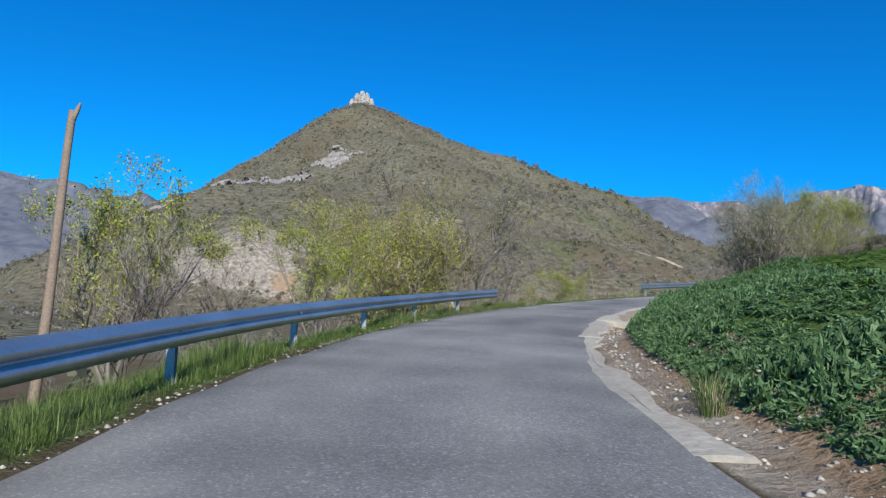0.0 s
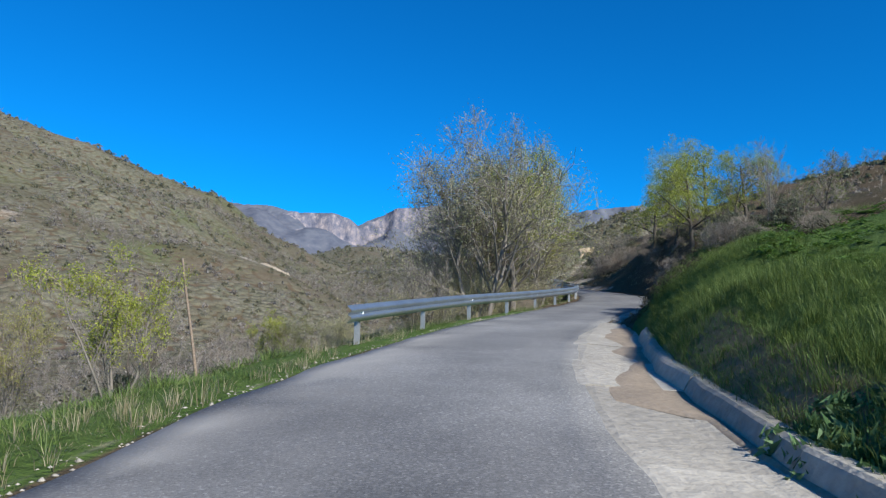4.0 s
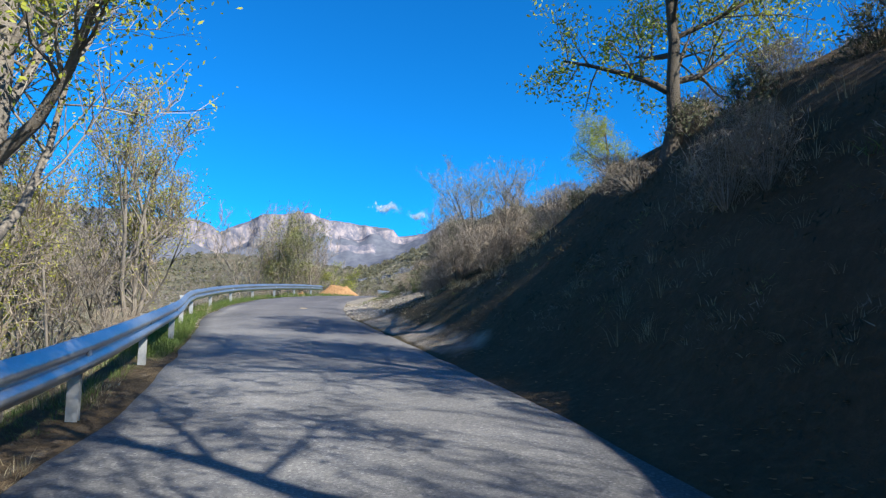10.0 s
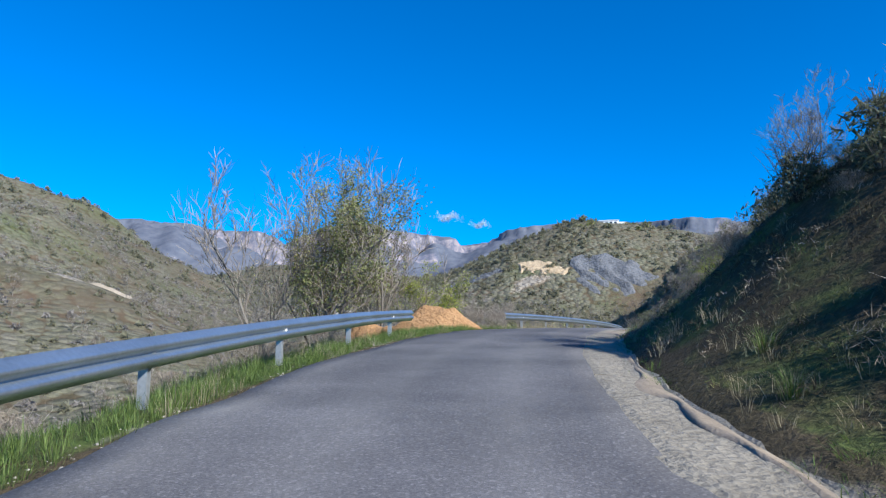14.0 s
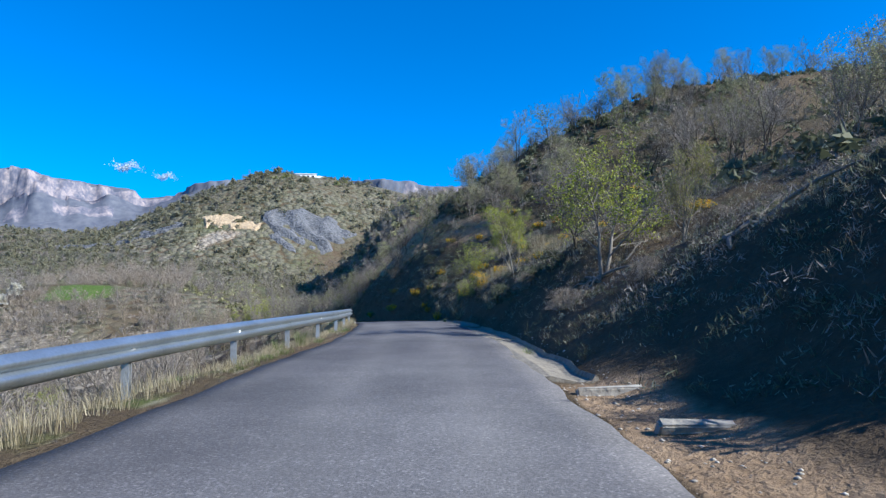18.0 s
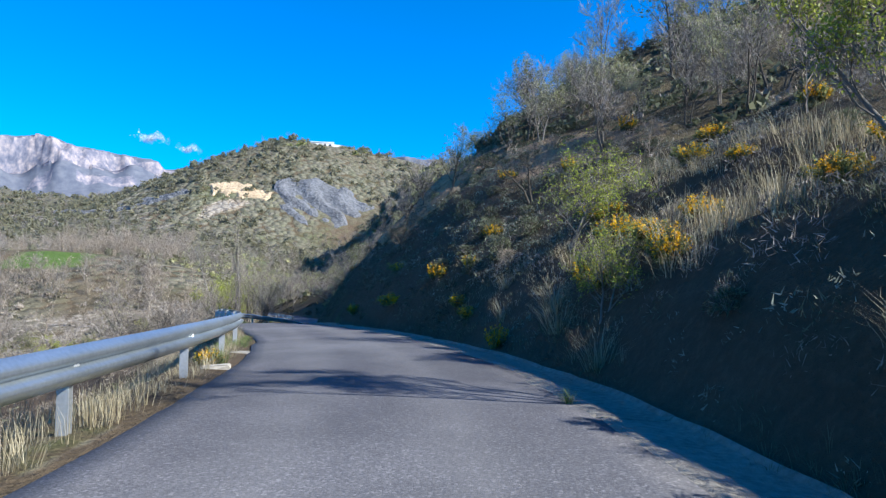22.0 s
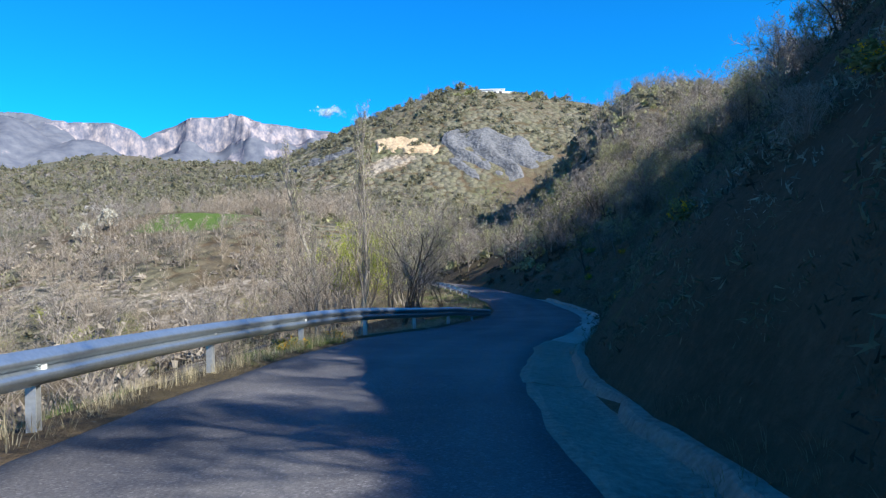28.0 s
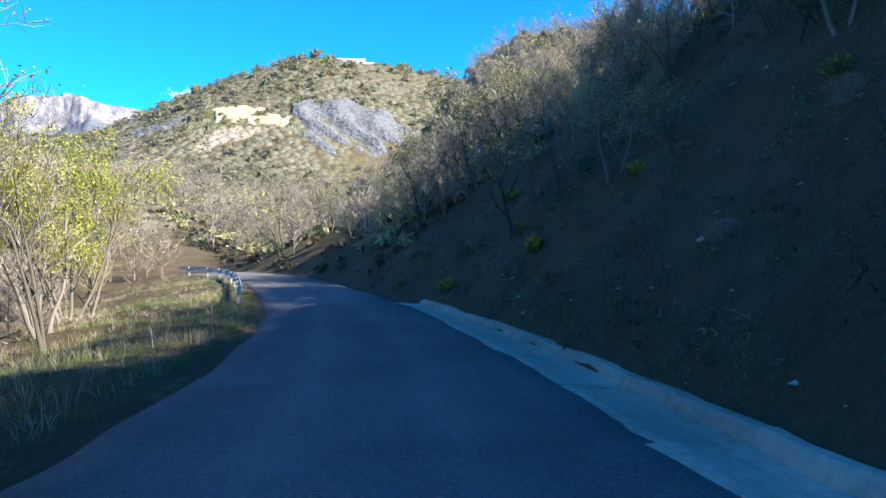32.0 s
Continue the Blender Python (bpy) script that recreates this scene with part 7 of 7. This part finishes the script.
for k in range(9):
    plant(shrub_dark, rng.uniform(60, 65.5), rng.uniform(3.8, 6), rng.uniform(0.5, 0.8))
for k in range(22):
    plant(shrub_dark if k % 2 else shrub_twig, rng.uniform(52, 68), rng.uniform(3.0, 7), rng.uniform(0.5, 1.0))
for k in range(10):
    plant(shrub_dark, rng.uniform(28, 60), rng.uniform(-16, -7), rng.uniform(0.5, 1.0))



# ---------------------------------------------------------------- roots laid bare on the bank beside the two-stemmed tree
def bare_roots(s, u, seed, count, label):
    r = np.random.default_rng(seed)
    base = spot(s, u)
    root = tagged(new("root_tangle"), label, "roots", "bare roots on the bank")
    root.location = base
    along = normal(np.array(float(s)))
    tangent = np.array([-along[1], along[0]])
    for k in range(count):
        pts_, q = [], np.zeros(2)
        step = along * r.uniform(0.15, 0.3) * r.choice([-0.4, 1.0]) + tangent * r.uniform(-0.3, 0.3)
        for j in range(7):
            at = np.array([base.x, base.y]) + q
            d_ = (at - spine(np.array(float(s)))[:2])
            z = spot(s + float(d_ @ tangent), float(d_ @ along)).z
            pts_.append((q[0], q[1], z - base.z + 0.05 + 0.10 * math.sin(j * 1.1 + k)))
            q = q + step * r.uniform(0.7, 1.2) + r.normal(0, 0.07, 2)
        o = {"v": [], "f": [], "n": 0}
        tube(o, pts_, np.linspace(0.055, 0.015, 7) * r.uniform(0.7, 1.2), 6)
        me = bulk("root", np.concatenate(o["v"]), np.concatenate(o["f"]))
        me.shade_smooth()
        shown("root", me, BARK, root)


bare_roots(152.2, 4.9, 5, 7, "bare twisting roots washed out of the bank under a tree")
bare_roots(146.4, 5.6, 6, 5, "bare roots sticking out of the shaded bank")
bare_roots(81.0, 5.0, 7, 6, "grey roots hanging out of the cut bank under the oaks")


# ---------------------------------------------------------------- mended and sandy places on the asphalt
def road_patch(name, s, u, along, wide, mat, label, seed):
    """A thin ragged-edged skin lying on the road."""
    r = np.random.default_rng(seed)
    th = np.linspace(0, 2 * np.pi, 28, endpoint=False)
    rag = 1 + 0.28 * fbm(np.cos(th) * 1.5 + seed, np.sin(th) * 1.5, 0.7, 3, seed)
    rings = []
    for k, lift in ((0.02, 0.010), (0.4, 0.010), (0.75, 0.009), (1.0, -0.012)):
        ss, uu = s + np.cos(th) * along * k * rag, u + np.sin(th) * wide * k * rag
        p_, n_ = spine(ss), normal(ss)
        el_, er_ = -left(ss) - 0.02, right(ss) + 0.02
        a = (uu - el_) / (er_ - el_)
        z = p_[:, 2] + 0.03 * (1 - (2 * a - 1) ** 2) + 0.012 * fbm(ss, uu, 1.5, 2, 97) + lift
        rings.append(np.stack([p_[:, 0] + n_[:, 0] * uu, p_[:, 1] + n_[:, 1] * uu, z], -1))
    b = Build()
    b.grid(np.array(rings), closed=True)
    b.f.append(tuple(range(28)))
    tagged(shown(name, b.mesh(name), mat), label, "road patch", "patches on the road", kind="structure")


TAR = grained("fresh_tarmac", (0.05, 0.05, 0.052), (0.19, 0.185, 0.18), 0.03, 0.8, 0.5, 0, 0.4)
SAND = grained("spilt_sand", (0.22, 0.17, 0.11), (0.44, 0.35, 0.24), 0.05, 0.95, 0.3, 0, 0.3)
road_patch("tarmac_patch", 137.2, -2.03, 0.55, 0.32, TAR, "dark mended hole in the worn asphalt", 41)
road_patch("tarmac_patch", 135.7, -1.99, 0.4, 0.3, TAR, "small dark mended hole in the worn asphalt", 42)
road_patch("tarmac_patch", 135.7, 0.06, 0.6, 0.5, TAR, "broad dark tar patch on the lane", 43)
road_patch("sand_patch", 102.8, 0.2, 0.45, 0.16, SAND, "small spill of pale sand on the asphalt", 44)
